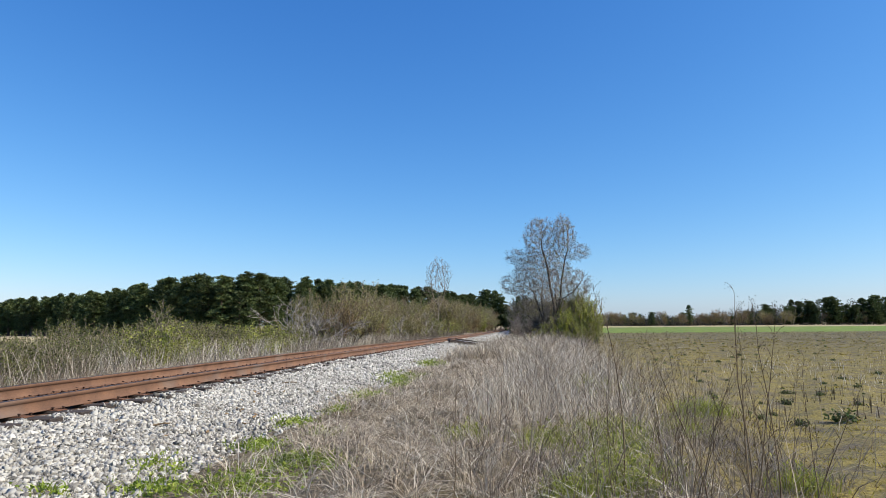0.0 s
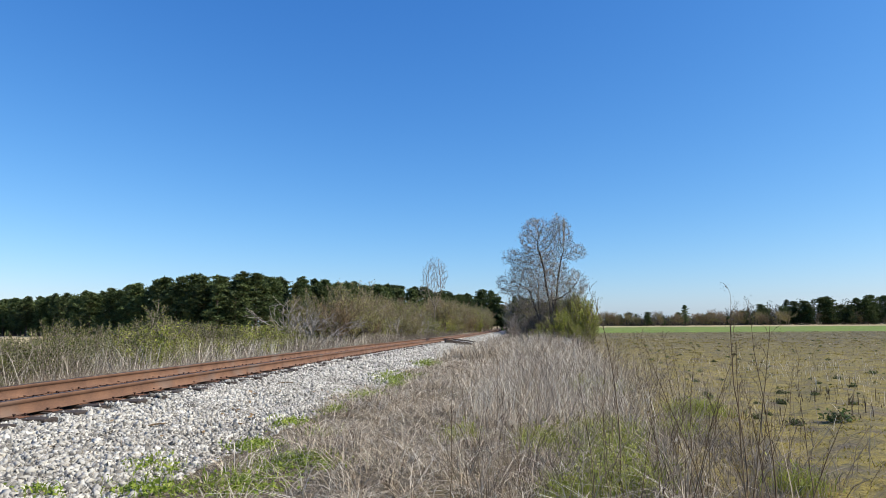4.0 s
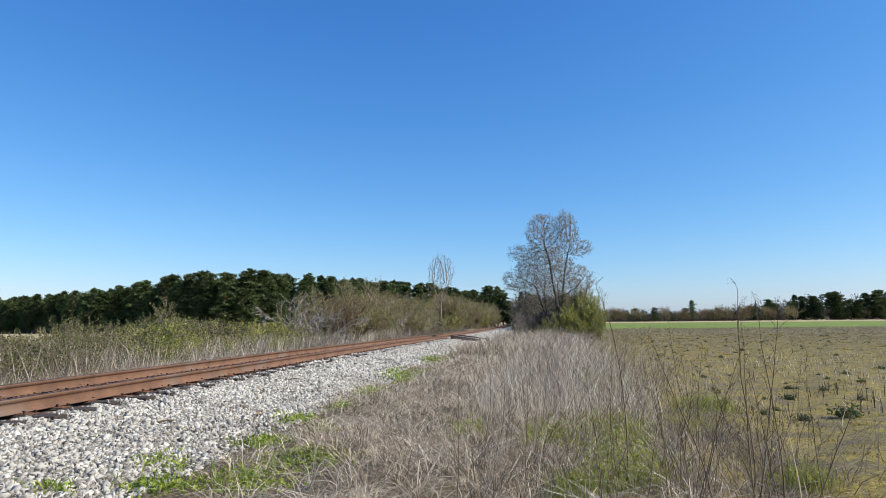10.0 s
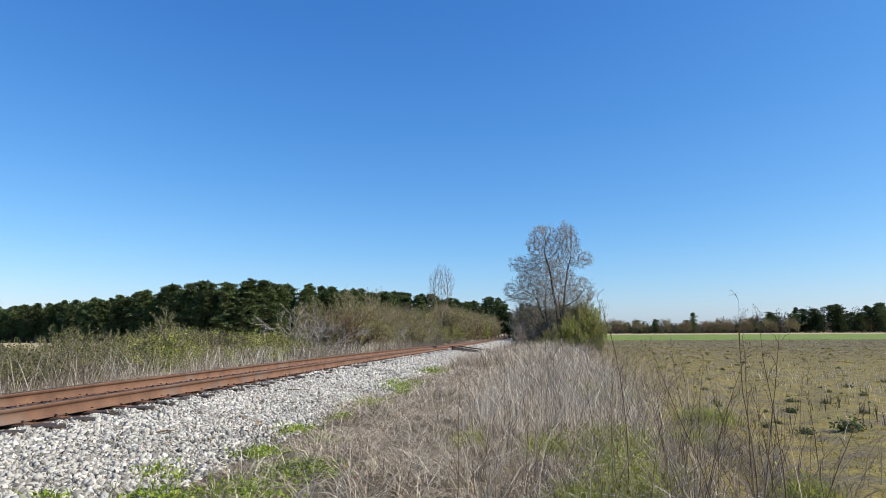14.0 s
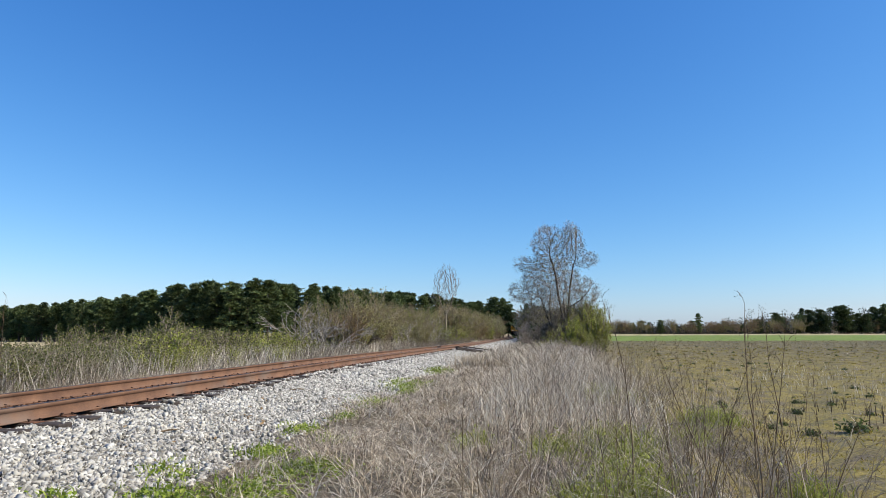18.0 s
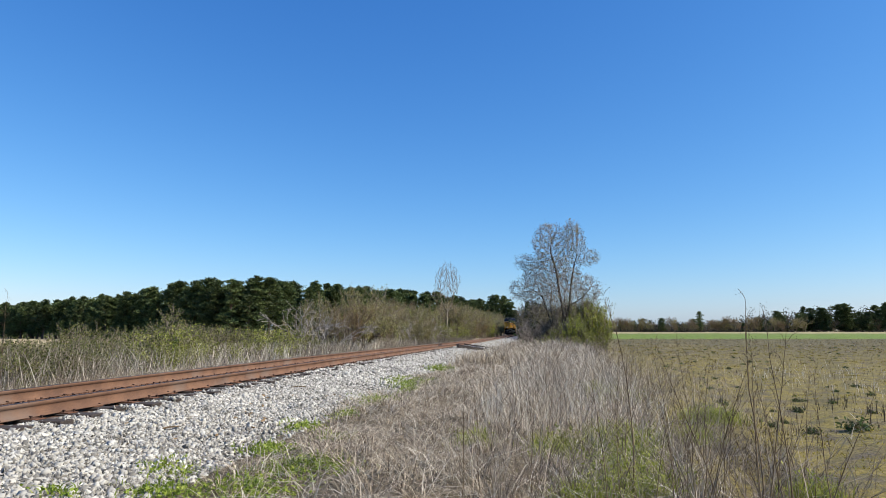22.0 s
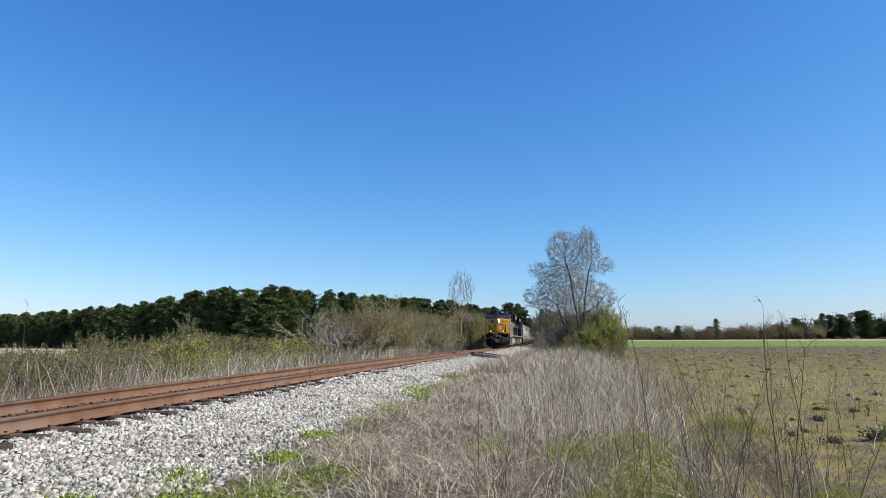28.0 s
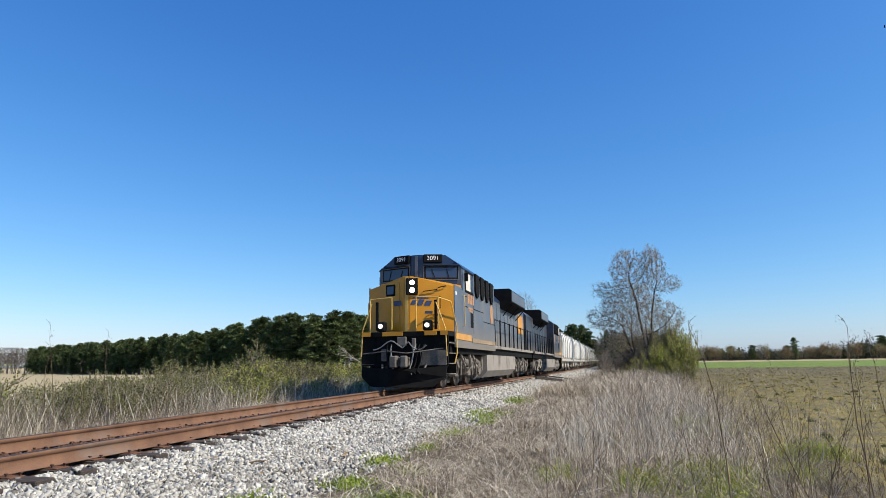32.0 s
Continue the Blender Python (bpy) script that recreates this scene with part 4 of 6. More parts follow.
    wing = part("radiator", prism([(-1.6, 4.05), (-1.6, 4.7), (-1.5, 4.78), (1.5, 4.78), (1.6, 4.7), (1.6, 4.05), (0.98, 3.7), (-0.98, 3.7)], 12.7, 17.9, "y"), M["black"], r, "black overhanging radiator")
    for s in (-1, 1):
        # grey plates put the sunlit look of the black wing's sides into colour
        part("radiator_grille", boxes((s * 1.6, s * 1.615, 12.85, 17.75, 4.12, 4.66)), M["grey"], wing)
        for k in range(3):
            part("bracket", rod(bmesh.new(), (s * 1.5, 13.6 + k * 2.2, 4.0), (s * 0.99, 13.6 + k * 2.2, 3.4), 0.03), M["black"], wing)
    # underframe, sills, platform
    fr = part("frame", boxes((-1.4, 1.4, 0.3, 22.0, 1.2, 1.55), (-1.5, 1.5, -0.3, 22.0, 1.50, 1.58)), M["black"], r, "black underframe")
    for s in (-1, 1):
        part("side_sill", boxes((s * 1.50, s * 1.545, 0.52, 8.0, 1.40, 1.60)), M["grey"], fr)
        part("side_stripe", boxes((s * 1.53, s * 1.55, 0.52, 3.0, 1.68, 1.90)), M["stripe"], fr, "orange-yellow sill stripe")
        part("side_stripe", boxes((s * 1.53, s * 1.548, 3.2, 8.0, 1.64, 1.80)), M["faded"], fr, "faded dusty sill stripe")
        part("side_stripe", boxes((s * 1.46, s * 1.515, 8.0, 21.8, 1.52, 1.66)), M["tank"], fr, "dusty tan sill stripe")
    part("platform", boxes((-1.5, 1.5, -0.35, 0.9, 1.76, 1.93), bevel=0.01), M["black"], r)
    for x0, x1 in ((-1.45, -1.15), (-0.72, -0.02), (0.72, 1.12), (1.25, 1.48)):
        part("platform_edge", boxes((x0, x1, -0.385, -0.345, 1.79, 1.93)), M["yellow"], r, "yellow platform edge")
    for s in (-1, 1):
        dl = part("ditch_light", boxes((s * 0.65, s * 0.95, -0.36, -0.10, 1.95, 2.29), bevel=0.04), M["black"], r, "black ditch light housing")
        part("lens", rod(bmesh.new(), (s * 0.80, -0.36, 2.13), (s * 0.80, -0.385, 2.13), 0.080, sides=18), M["dim_lamp"], dl, "lit ditch lamp")
        part("handrail", rods([(s * 1.18, -0.3, 2.0), (s * 1.18, -0.3, 3.05), (s * 0.42, -0.3, 3.1), (s * 0.42, -0.3, 2.0)], 0.017), M["rail_yellow"], r, "yellow front handrail")
        part("handrail", rods([(s * 1.18, -0.3, 3.05), (s * 1.46, 0.25, 2.95), (s * 1.56, 0.62, 2.1), (s * 1.56, 0.62, 1.2), (s * 1.5, 0.5, 0.85)], 0.018), M["rail_yellow"], r)
        part("handrail", rods([(s * 1.1, -0.36, 2.9), (s * 1.42, -0.36, 2.0), (s * 1.46, -0.36, 1.1)], 0.017), M["rail_yellow"], r)
        part("safety_post", boxes((s * 0.98, s * 1.06, -0.1, -0.02, 2.0, 2.98)), M["black"], r)
        well = part("step_well", boxes((s * 1.0, s * 1.04, -0.3, 0.65, 0.5, 1.84), (s * 1.04, s * 1.52, 0.62, 0.66, 0.5, 1.84)), M["black"], r)
        for k in range(4):
            part("step", boxes((s * 1.04, s * 1.52, -0.28, 0.6, 0.5 + 0.34 * k, 0.53 + 0.34 * k)), M["dusty"], well)
    # pilot and coupler gear
    bm = prism([(-1.45, 0.78), (-1.42, 0.42), (-1.05, 0.12), (-0.5, 0.10), (0, 0.10), (0.5, 0.10), (1.05, 0.12), (1.42, 0.42), (1.45, 0.78), (0.4, 0.70), (0, 0.66), (-0.4, 0.70)], -0.36, -0.28, "y")
    for v in bm.verts:
        v.co.y -= 0.26 * (1.45 - abs(v.co.x)) + 0.12 * (0.78 - v.co.z)
    part("plough", bm, M["black"], r, "grimy black snow plough")
    for x in (-0.75, 0.75):
        part("plough_brace", rod(bmesh.new(), (x, -0.3, 0.85), (x * 0.9, -0.5, 0.5), 0.035), M["dusty"], r)
    part("pilot_plate", boxes((-1.48, 1.48, -0.28, -0.20, 0.78, 1.84)), M["black"], r, "grimy black pilot plate")
    # dusty right-hand plate, its lighter colour also carrying the sunlight on that side
    part("pilot_panel", boxes((0.55, 1.42, -0.31, -0.285, 0.80, 1.30)), M["dusty"], r)
    cp = part("coupler", boxes((-0.2, 0.2, -0.75, -0.2, 0.78, 1.08), (-0.28, -0.06, -0.98, -0.6, 0.74, 1.12), (0.06, 0.26, -0.92, -0.7, 0.74, 1.12), bevel=0.03), M["dusty"], r, "knuckle coupler")
    part("cut_lever", rods([(-1.4, -0.4, 1.2), (-0.5, -0.5, 1.28), (0.2, -0.7, 1.2), (1.35, -0.4, 1.35)], 0.02), M["dusty"], r)
    sag = [(-1.0 + 0.1 * k, -0.46, 1.32 + 0.30 * math.exp(-((k - 6) / 3.2) ** 2)) for k in range(11)] + [(0.1 + 0.1 * k, -0.46, 1.40 - 0.02 * k + 0.045 * (k - 4) ** 2 / 2) for k in range(1, 8)]
    part("hose", rods(sag, 0.021), M["hose"], r, "grey looped control hose")
    for x, d in ((-0.42, 1), (-0.55, 1), (0.42, -1), (0.55, -1), (0.7, -1)):
        part("hose", rods([(x, -0.32, 1.5), (x + 0.03 * d, -0.5, 1.3), (x + 0.08 * d, -0.55, 0.9), (x + 0.16 * d, -0.62, 0.62), (x + 0.05 * d, -0.64, 0.52)], 0.024), M["hose"] if abs(x) < 0.5 else M["black"], r, "hanging brake hose")
    for x0, x1, z0, z1 in ((-0.75, -0.55, 0.95, 1.35), (0.3, 0.42, 1.3, 1.7), (-0.2, 0.1, 1.45, 1.75)):
        part("junction_box", boxes((x0, x1, -0.42, -0.28, z0, z1), bevel=0.015), M["dusty"], r)
    # walkway rails along the hood
    for s in (-1, 1):
        for k in range(10):
            y = 8.3 + k * 1.4
            part("rail_post", boxes((s * 1.45, s * 1.50, y, y + 0.07, 1.58, 2.9)), M["black"], r)
        part("handrail", rods([(s * 1.475, 8.1, 2.85), (s * 1.475, 21.6, 2.85)], 0.022), M["black"], r)
        part("air_reservoir", rod(bmesh.new(), (s * 1.2, 14.5, 1.08), (s * 1.2, 15.2, 1.08), 0.16, sides=12), M["dusty"], r)
    part("fuel_tank", prism([(-1.45, 1.22), (-1.45, 0.55), (-1.2, 0.26), (1.2, 0.26), (1.45, 0.55), (1.45, 1.22)], 6.45, 14.3, "y"), M["tank"], r, "dusty pale fuel tank")
    loco_truck(r, 1.75)
    loco_truck(r, 16.0)
    part("rear_coupler", boxes((-0.2, 0.2, 21.9, 22.6, 0.78, 1.08), bevel=0.03), M["dusty"], r)
    return r


def hopper():
    r = new("covered_hopper")
    n = 9
    arc = [(1.58 * math.cos(a) ** 0.55, 2.95 + 1.5 * math.sin(a) ** 0.75) for a in [math.pi / 2 * k / n for k in range(n)]]
    outline = [(1.2, 1.0), (1.5, 1.55)] + arc + [(0, 4.45)] + [(-x, z) for x, z in arc[::-1]] + [(-1.5, 1.55), (-1.2, 1.0)]
    tank = part("tank", prism(outline, 1.7, 16.3, "y"), M["hopper"], r, "pale grey rounded hopper body")
    for y in (1.66, 16.3):
        part("end_ring", prism([(x * 1.02, z * 1.008) for x, z in outline], y, y + 0.05, "y"), M["hopper"], tank)
    # ribs in a dark colour draw the shadow lines down the wagon sides
    for k in range(5):
        y = 3.3 + k * 2.8
        part("side_rib", prism([(x * 1.025, z * 1.006) for x, z in outline], y, y + 0.1, "y"), M["dusty"], tank, "dark rib drawn in as a shadow line")
    for s in (-1, 1):
        part("side_sill", boxes((s * 1.42, s * 1.56, 0.4, 17.6, 1.1, 1.32)), M["hopper"], r, "grey side sill")
        for y in (0.5, 17.4):
            for k in range(8):
                part("ladder_rung", rod(bmesh.new(), (s * 1.25, y, 1.3 + k * 0.38), (s * 1.55, y, 1.3 + k * 0.38), 0.02, sides=5), M["hopper"], r)
            part("ladder_post", boxes((s * 1.52, s * 1.57, y - 0.03, y + 0.03, 1.1, 4.2)), M["hopper"], r)
        for y0, y1 in ((0.55, 1.6), (17.45, 16.4)):
            part("end_brace", rod(bmesh.new(), (s * 1.35, y0, 1.2), (s * 1.2, y1 - 0.6 * (y1 > y0), 2.9), 0.05, sides=6), M["dusty"], r)
    part("running_board", boxes((-0.35, 0.35, 0.6, 17.4, 4.52, 4.56)), M["dusty"], r, "roof running board")
    for k in range(5):
        part("hatch", boxes((-0.5, 0.5, 2.0 + k * 3.1, 3.2 + k * 3.1, 4.44, 4.54), bevel=0.03), M["hopper"], r)
    for k in range(3):
        y = 3.4 + k * 3.9
        b0 = prism([(y, 1.1), (y + 3.4, 1.1), (y + 2.1, 0.42), (y + 1.3, 0.42)], -1.25, 1.25, "x")
        bay = part("hopper_bay", b0, M["hopper"], r, "tapering discharge bay")
        part("gate", boxes((-1.3, 1.3, y + 1.2, y + 2.2, 0.34, 0.44)), M["dusty"], bay)
    part("centre_sill", boxes((-0.2, 0.2, 0.05, 17.95, 0.75, 1.1)), M["dusty"], r)
    for y0 in (1.6, 14.5):
        bm = bmesh.new()
        for s in (-1, 1):
            prism([(y0 - 0.35, 0.5), (y0 + 0.2, 0.85), (y0 + 1.6, 0.85), (y0 + 2.15, 0.5), (y0 + 1.6, 0.42), (y0 + 1.2, 0.3), (y0 + 0.6, 0.3), (y0 + 0.2, 0.42)], s * 0.95, s * 1.1, "x", bm)
        box(bm, -0.95, 0.95, y0 + 0.7, y0 + 1.1, 0.5, 0.8)
        t = part("truck", bm, M["dusty"], r, "rusty two-axle truck")
        for a in (y0, y0 + 1.8):
            w = part("wheelset", WHEELS[0.46], None, t, "steel wheels on an axle")
            w.location = (0, a, 0.46)
    return r


LOCO_LEN, CAR_LEN = 22.3, 18.0
SPEED, Y_END = 15.9, 21.0
train = []
lead = tagged(locomotive(), "blue-grey diesel locomotive with yellow nose and lit headlamps", "locomotive", "locomotives of the train")
lead_wheels = list(spinning)
second = tagged(copy_thing(lead, pose(TRACK_X, 40, 0)), "second blue-grey diesel locomotive coupled back to front", "locomotive", "locomotives of the train")
for o in [o for o in second.children_recursive if o.name.startswith("rear_panel")]:
    bpy.data.objects.remove(o)
for o in second.children_recursive:
    if o.name.startswith("hood") or o.name.split(".")[0] == "cab":
        o.data = o.data.copy()
        o.data.materials[0] = M["navy"]
for o in (lead, second):
    o.scale = (1.045, 1.0, 1.01)
second_wheels = [o for o in second.children_recursive if o.name.startswith("wheelset")]
train.append((lead, 0.0, 0))
train.append((second, 2 * LOCO_LEN, 180))
wagon = tagged(hopper(), "pale grey rounded covered hopper wagon with dirty streaks", "freight wagon", "hopper wagons of the train")
train.append((wagon, 2 * LOCO_LEN, 0))
for i in range(1, 9):
    train.append((copy_thing(wagon, pose(0, 0, 0)), 2 * LOCO_LEN + i * CAR_LEN, 0))

# ---------------------------------------------------------------- trees and scrub


def pine_meshes(gen, h, low=0.35, wide=0.2, clumps=34, per=46, blunt=0.6):
    """A loblolly-like pine: straight trunk, whorled limbs that end in flat, upturned boughs of needles."""
    lx, ly = 0.15 * gen.normal(size=2)
    segs = [(0, 0, -0.3, lx, ly, h * 0.5, 0.016 * h, 0.011 * h), (lx, ly, h * 0.5, 0, 0, h * 0.97, 0.011 * h, 0.003 * h)]
    cen, size = [], []
    for k in range(clumps):
        u = (k + gen.random()) / clumps
        z = h * (low + (0.97 - low) * u)
        reach = h * wide * 1.25 * (1 - u) ** blunt * (0.6 + 0.75 * u) * gen.uniform(0.35, 1.3)
        a = k * 2.4 + gen.normal() * 0.5
        p = np.array([math.cos(a) * reach, math.sin(a) * reach, z + 0.22 * reach])
        segs.append((0, 0, z - 0.3 * reach, *p, 0.004 * h, 0.001 * h))
        for w in (1.0, 0.66, 0.36):
            cen.append(p * np.array([w, w, 1]) + np.array([*gen.normal(scale=0.12, size=2), -0.12 * (1 - w) * reach + gen.normal(scale=0.1)]))
            size.append(gen.uniform(0.5, 1.45))
    cen.append(np.array([0, 0, h * 0.985]))
    size.append(0.55)
    cen, size = np.array(cen), np.array(size)
    n = len(cen) * per
    way = gen.normal(size=(n, 3))
    way[:, 2] = np.abs(way[:, 2]) * 0.8 - 0.25
    way /= np.linalg.norm(way, axis=1, keepdims=True)
    far = gen.uniform(0.35, 1.0, n) * np.repeat(size, per) * 0.047 * h
    pts = np.repeat(cen, per, 0) + way * far[:, None] * np.array([1.2, 1.2, 0.9])
    # each flake is a spray of needles that points out of its bough
    e = np.cross(way, gen.normal(size=(n, 3)))
    e /= np.linalg.norm(e, axis=1, keepdims=True)
    ln, wd = (gen.uniform(0.20, 0.46, n))[:, None], (gen.uniform(0.06, 0.13, n))[:, None]
    v = np.stack([pts - way * ln, pts + e * wd, pts + way * ln, pts - e * wd], 1)
    return skeleton(np.array(segs), M["pine_bark"], "trunk", 5), np_mesh("crown", v, np.arange(4 * n).reshape(n, 4), M["pine"])


def tree_thing(name, label, category, group, meshes):
    root = new(name)
    tagged(root, label, category, group)
    for nm, me in meshes:
        ob = new(nm, me)
        ob.parent = root
        if category == "weed":
            tagged(ob, kind="stuff")
    return root


pg = np.random.default_rng(21)
PINES = [pine_meshes(pg, 14, lo, wd) for lo, wd in ((0.15, 0.19), (0.3, 0.17), (0.12, 0.2), (0.35, 0.18), (0.2, 0.15), (0.1, 0.2), (0.25, 0.16), (0.05, 0.18))]
pine_count = [0]


def pine_at(x, y, s, turn=0.0, label="tall dark green pine at the edge of the woods", group="pines of the wood edge", which=None, high=1.0):
    a, c = PINES[pine_count[0] % len(PINES) if which is None else which]
    pine_count[0] += 1
    r = tree_thing("pine_tree", label, "pine tree", group, (("trunk", a), ("crown", c)))
    r.matrix_basis = pose(x, y, float(ground_z(x, y)) - 0.1, 0, 0, turn) @ Matrix.Diagonal((s * 1.2, s * 1.2, s * high, 1))
    return r


behind = []


def pine_behind(x, y, s, turn):
    behind.append((x, y, s, turn))


def join_behind():
    """Pines that stand behind the edge trees or far down the line, as one wood."""
    for which, name, material, label in ((1, "pine_wood_crowns", M["pine"], "dark needle crowns of pines behind the wood edge"), (0, "pine_wood_trunks", M["pine_bark"], "trunks of pines behind the wood edge")):
        vs, fs, off = [], [], 0
        for k, (x, y, s, turn) in enumerate(behind):
            me = PINES[k % len(PINES)][which]
            v = np.empty(len(me.vertices) * 3, dtype=np.float32)
            f = np.empty(len(me.loops), dtype=np.int32)
            me.vertices.foreach_get("co", v)
            me.loops.foreach_get("vertex_index", f)
            c, d = math.cos(radians(turn)) * s, math.sin(radians(turn)) * s
            v = v.reshape(-1, 3) @ np.array([[c, d, 0], [-d, c, 0], [0, 0, s]]) + np.array([x, y, float(ground_z(x, y)) - 0.1])
            vs.append(v)
            fs.append(f.reshape(-1, 4) + off)
            off += len(v)
        tagged(new(name, np_mesh(name, np.concatenate(vs), np.concatenate(fs), material)), label, "woods", kind="stuff")


def along(p, q, step, gen, jit=1.2):
    p, q = np.array(p, float), np.array(q, float)
    n = int(np.linalg.norm(q - p) / step)
    return [(p + (q - p) * (i + 0.5) / n + gen.normal(scale=jit, size=2), (i + 0.5) / n) for i in range(n)]


# edge of the wood: two straight stretches that meet in a corner
wg = np.random.default_rng(5)
CORNER, FAR_END, TRACK_END = (-66, 138), (-290, 264), (-33, 215)


def edge_high(u):
    return float(np.interp(u, [0, 0.12, 0.25, 0.5, 1], [1.06, 1.03, 0.96, 0.92, 0.94]))


for p, u in along(CORNER, FAR_END, 2.7, wg, 1.8):
    pine_at(p[0], p[1], edge_high(u) * wg.uniform(0.84, 1.03), wg.uniform(0, 360))
for p, u in along(CORNER, TRACK_END, 2.3, wg, 1.5):
    pine_at(p[0], p[1], (1.0 + 0.05 * u) * wg.uniform(0.88, 1.05), wg.uniform(0, 360))
for p, u in along((-70, 142), (-290, 268), 3.6, wg, 1.6):
    pine_behind(p[0], p[1], edge_high(u) * wg.uniform(0.9, 1.04), wg.uniform(0, 360))
for p, u in along((-70, 142), (-37, 217), 3.4, wg, 1.5):
    pine_behind(p[0], p[1], (1.01 + 0.05 * u) * wg.uniform(0.92, 1.05), wg.uniform(0, 360))
for p, u in along((-63, 134), (-287, 260), 4.6, wg, 1.8) + along((-63, 136), (-31, 206), 4.6, wg, 1.4):
    pine_at(p[0], p[1], wg.uniform(0.42, 0.74), wg.uniform(0, 360), "young green pine before the taller wood edge", which=(0, 2, 5, 7)[pine_count[0] % 4])
for p, u in along((-33, 215), (-21, 292), 4.2, wg, 1.2):
    pine_at(p[0], p[1], (1.02 + 0.08 * u) * wg.uniform(0.9, 1.04), wg.uniform(0, 360))
back = []
off = 0
for row in range(1, 7):
    rows = [(np.array(p) + np.array([-2.6, 5.4]) * row, edge_high(u) * 0.97) for p, u in along(CORNER, FAR_END, 5.0, wg, 1.8)]
    rows += [(np.array(p) + np.array([-3.8, 1.6]) * row, 0.96 + 0.05 * u) for p, u in along(CORNER, TRACK_END, 5.0, wg, 1.6)]
    for p, s in rows:
        s = s * wg.uniform(0.9, 1.1)
        pts = np.concatenate([np.array([0, 0, 9.9]) + np.clip(wg.normal(size=(240, 3)), -1.5, 1.5) * np.array([1.3, 1.3, 2.2]), np.array([0, 0, 2.6]) + wg.normal(size=(60, 3)) * np.array([2.2, 2.2, 1.7])])
        v, f = flakes(pts * s + np.array([p[0], p[1], float(ground_z(p[0], p[1]))]), wg.uniform(0.16, 0.32, len(pts)), wg, 2.0)
        back.append((v, f + off))
        off += len(v)
        v, f = tubes([(p[0], p[1], -3)], [(p[0], p[1], 10 * s)], [0.2], [0.06], 4)
        back.append((v, f + off))
        off += len(v)
tagged(new("pine_wood", np_mesh("pine_wood", np.concatenate([b[0] for b in back]), np.concatenate([b[1] for b in back]), M["pine"])), "dense dark pine wood behind its edge trees", "woods", kind="stuff")


def shrub_meshes(gen, h, stems, levels, leaf, count, bark, spread=0.5, size=0.12, rise=0.3, least=0.004):
    segs, tips = [], []
    for _ in range(stems):
        a = gen.uniform(0, 2 * np.pi)
        s, t = grow(gen, (0.15 * math.cos(a), 0.15 * math.sin(a), -0.15), (0.35 * math.cos(a), 0.35 * math.sin(a), 1), h * gen.uniform(0.28, 0.42), 0.012 * h, levels, spread, rise)
        segs.append(s)
        tips.append(t)
    segs, tips = np.concatenate(segs), np.concatenate(tips)
    k = h / max(segs[:, 5].max(), 0.1)
    segs, tips = segs * k, tips * k
    out = [("trunk", skeleton(segs, bark, "trunk", 3, least))]
    if leaf and count:
        pts = tips[gen.integers(0, len(tips), count)] + gen.normal(scale=0.014 * h, size=(count, 3))
        v, f = flakes(pts, gen.uniform(0.6, 1.3, count) * size, gen, 1.7)
        out.append(("crown", np_mesh("crown", v, f, leaf)))
    return out


sg = np.random.default_rng(8)
SHRUBS = {
    "green": [shrub_meshes(sg, 1.7, 6, 3, M["olive"], 2300, M["twig"], 0.8, 0.036) for _ in range(4)],
    "lime": [shrub_meshes(sg, 1.7, 6, 3, M["lime"], 1700, M["twig"], 0.8, 0.046) for _ in range(4)],
    "bud": [shrub_meshes(sg, 5.5, 4, 4, M["bud"], 6500, M["twig"], 0.6, 0.055, 0.25, 0.007) for _ in range(3)],
    "ruddy": [shrub_meshes(sg, 5.5, 4, 4, M["ruddy"], 5600, M["twig"], 0.6, 0.052, 0.25, 0.007) for _ in range(3)],
    "spring": [shrub_meshes(sg, 5.0, 4, 4, M["spring"], 3000, M["twig"], 0.6, 0.08, 0.25, 0.006) for _ in range(3)],
    "bare": [shrub_meshes(sg, 3.4, 4, 3, None, 0, M["pale_bark"], 0.95, 0, 0.08, 0.012) for _ in range(3)],
    "willow": [shrub_meshes(sg, 5.0, 7, 4, M["pale_leaf"], 5200, M["twig"], 0.55, 0.055, 0.3, 0.006) for _ in range(2)],
    "bare_dark": [shrub_meshes(sg, 3.4, 5, 4, None, 0, M["twig_dark"], 0.7, 0, 0.15, 0.009) for _ in range(3)],
    "dark": [shrub_meshes(sg, 3.2, 5, 3, M["pine"], 4200, M["twig"], 0.6, 0.10) for _ in range(2)],
}
LABEL = {"willow": "many-stemmed bush in pale grey-green young leaf", "bare_dark": "leafless dark twiggy bush under the tree", "lime": "low bush in fresh yellow-green leaf in the scrub", "green": "low leafy green bush in the trackside scrub", "bud": "scrubby tree just coming into olive bud", "ruddy": "scrubby tree with reddish brown buds", "spring": "small tree in fresh yellow-green leaf", "bare": "leafless shrub with bleached grey branches", "dark": "dark evergreen bush beside the track"}
turn_no = [0]


def shrub_at(kind, x, y, s, turn, high=1.0):
    ms = SHRUBS[kind][turn_no[0] % len(SHRUBS[kind])]
    turn_no[0] += 1
    low = kind in ("green", "lime", "bare", "dark", "bare_dark", "willow")
    r = tree_thing("shrub" if low else "scrub_tree", LABEL[kind], "shrub" if low else "tree", "scrub beside the track", ms)
    r.matrix_basis = pose(x, y, float(ground_z(x, y)) - 0.05, 0, 0, turn) @ Matrix.Diagonal((s, s, s * high, 1))


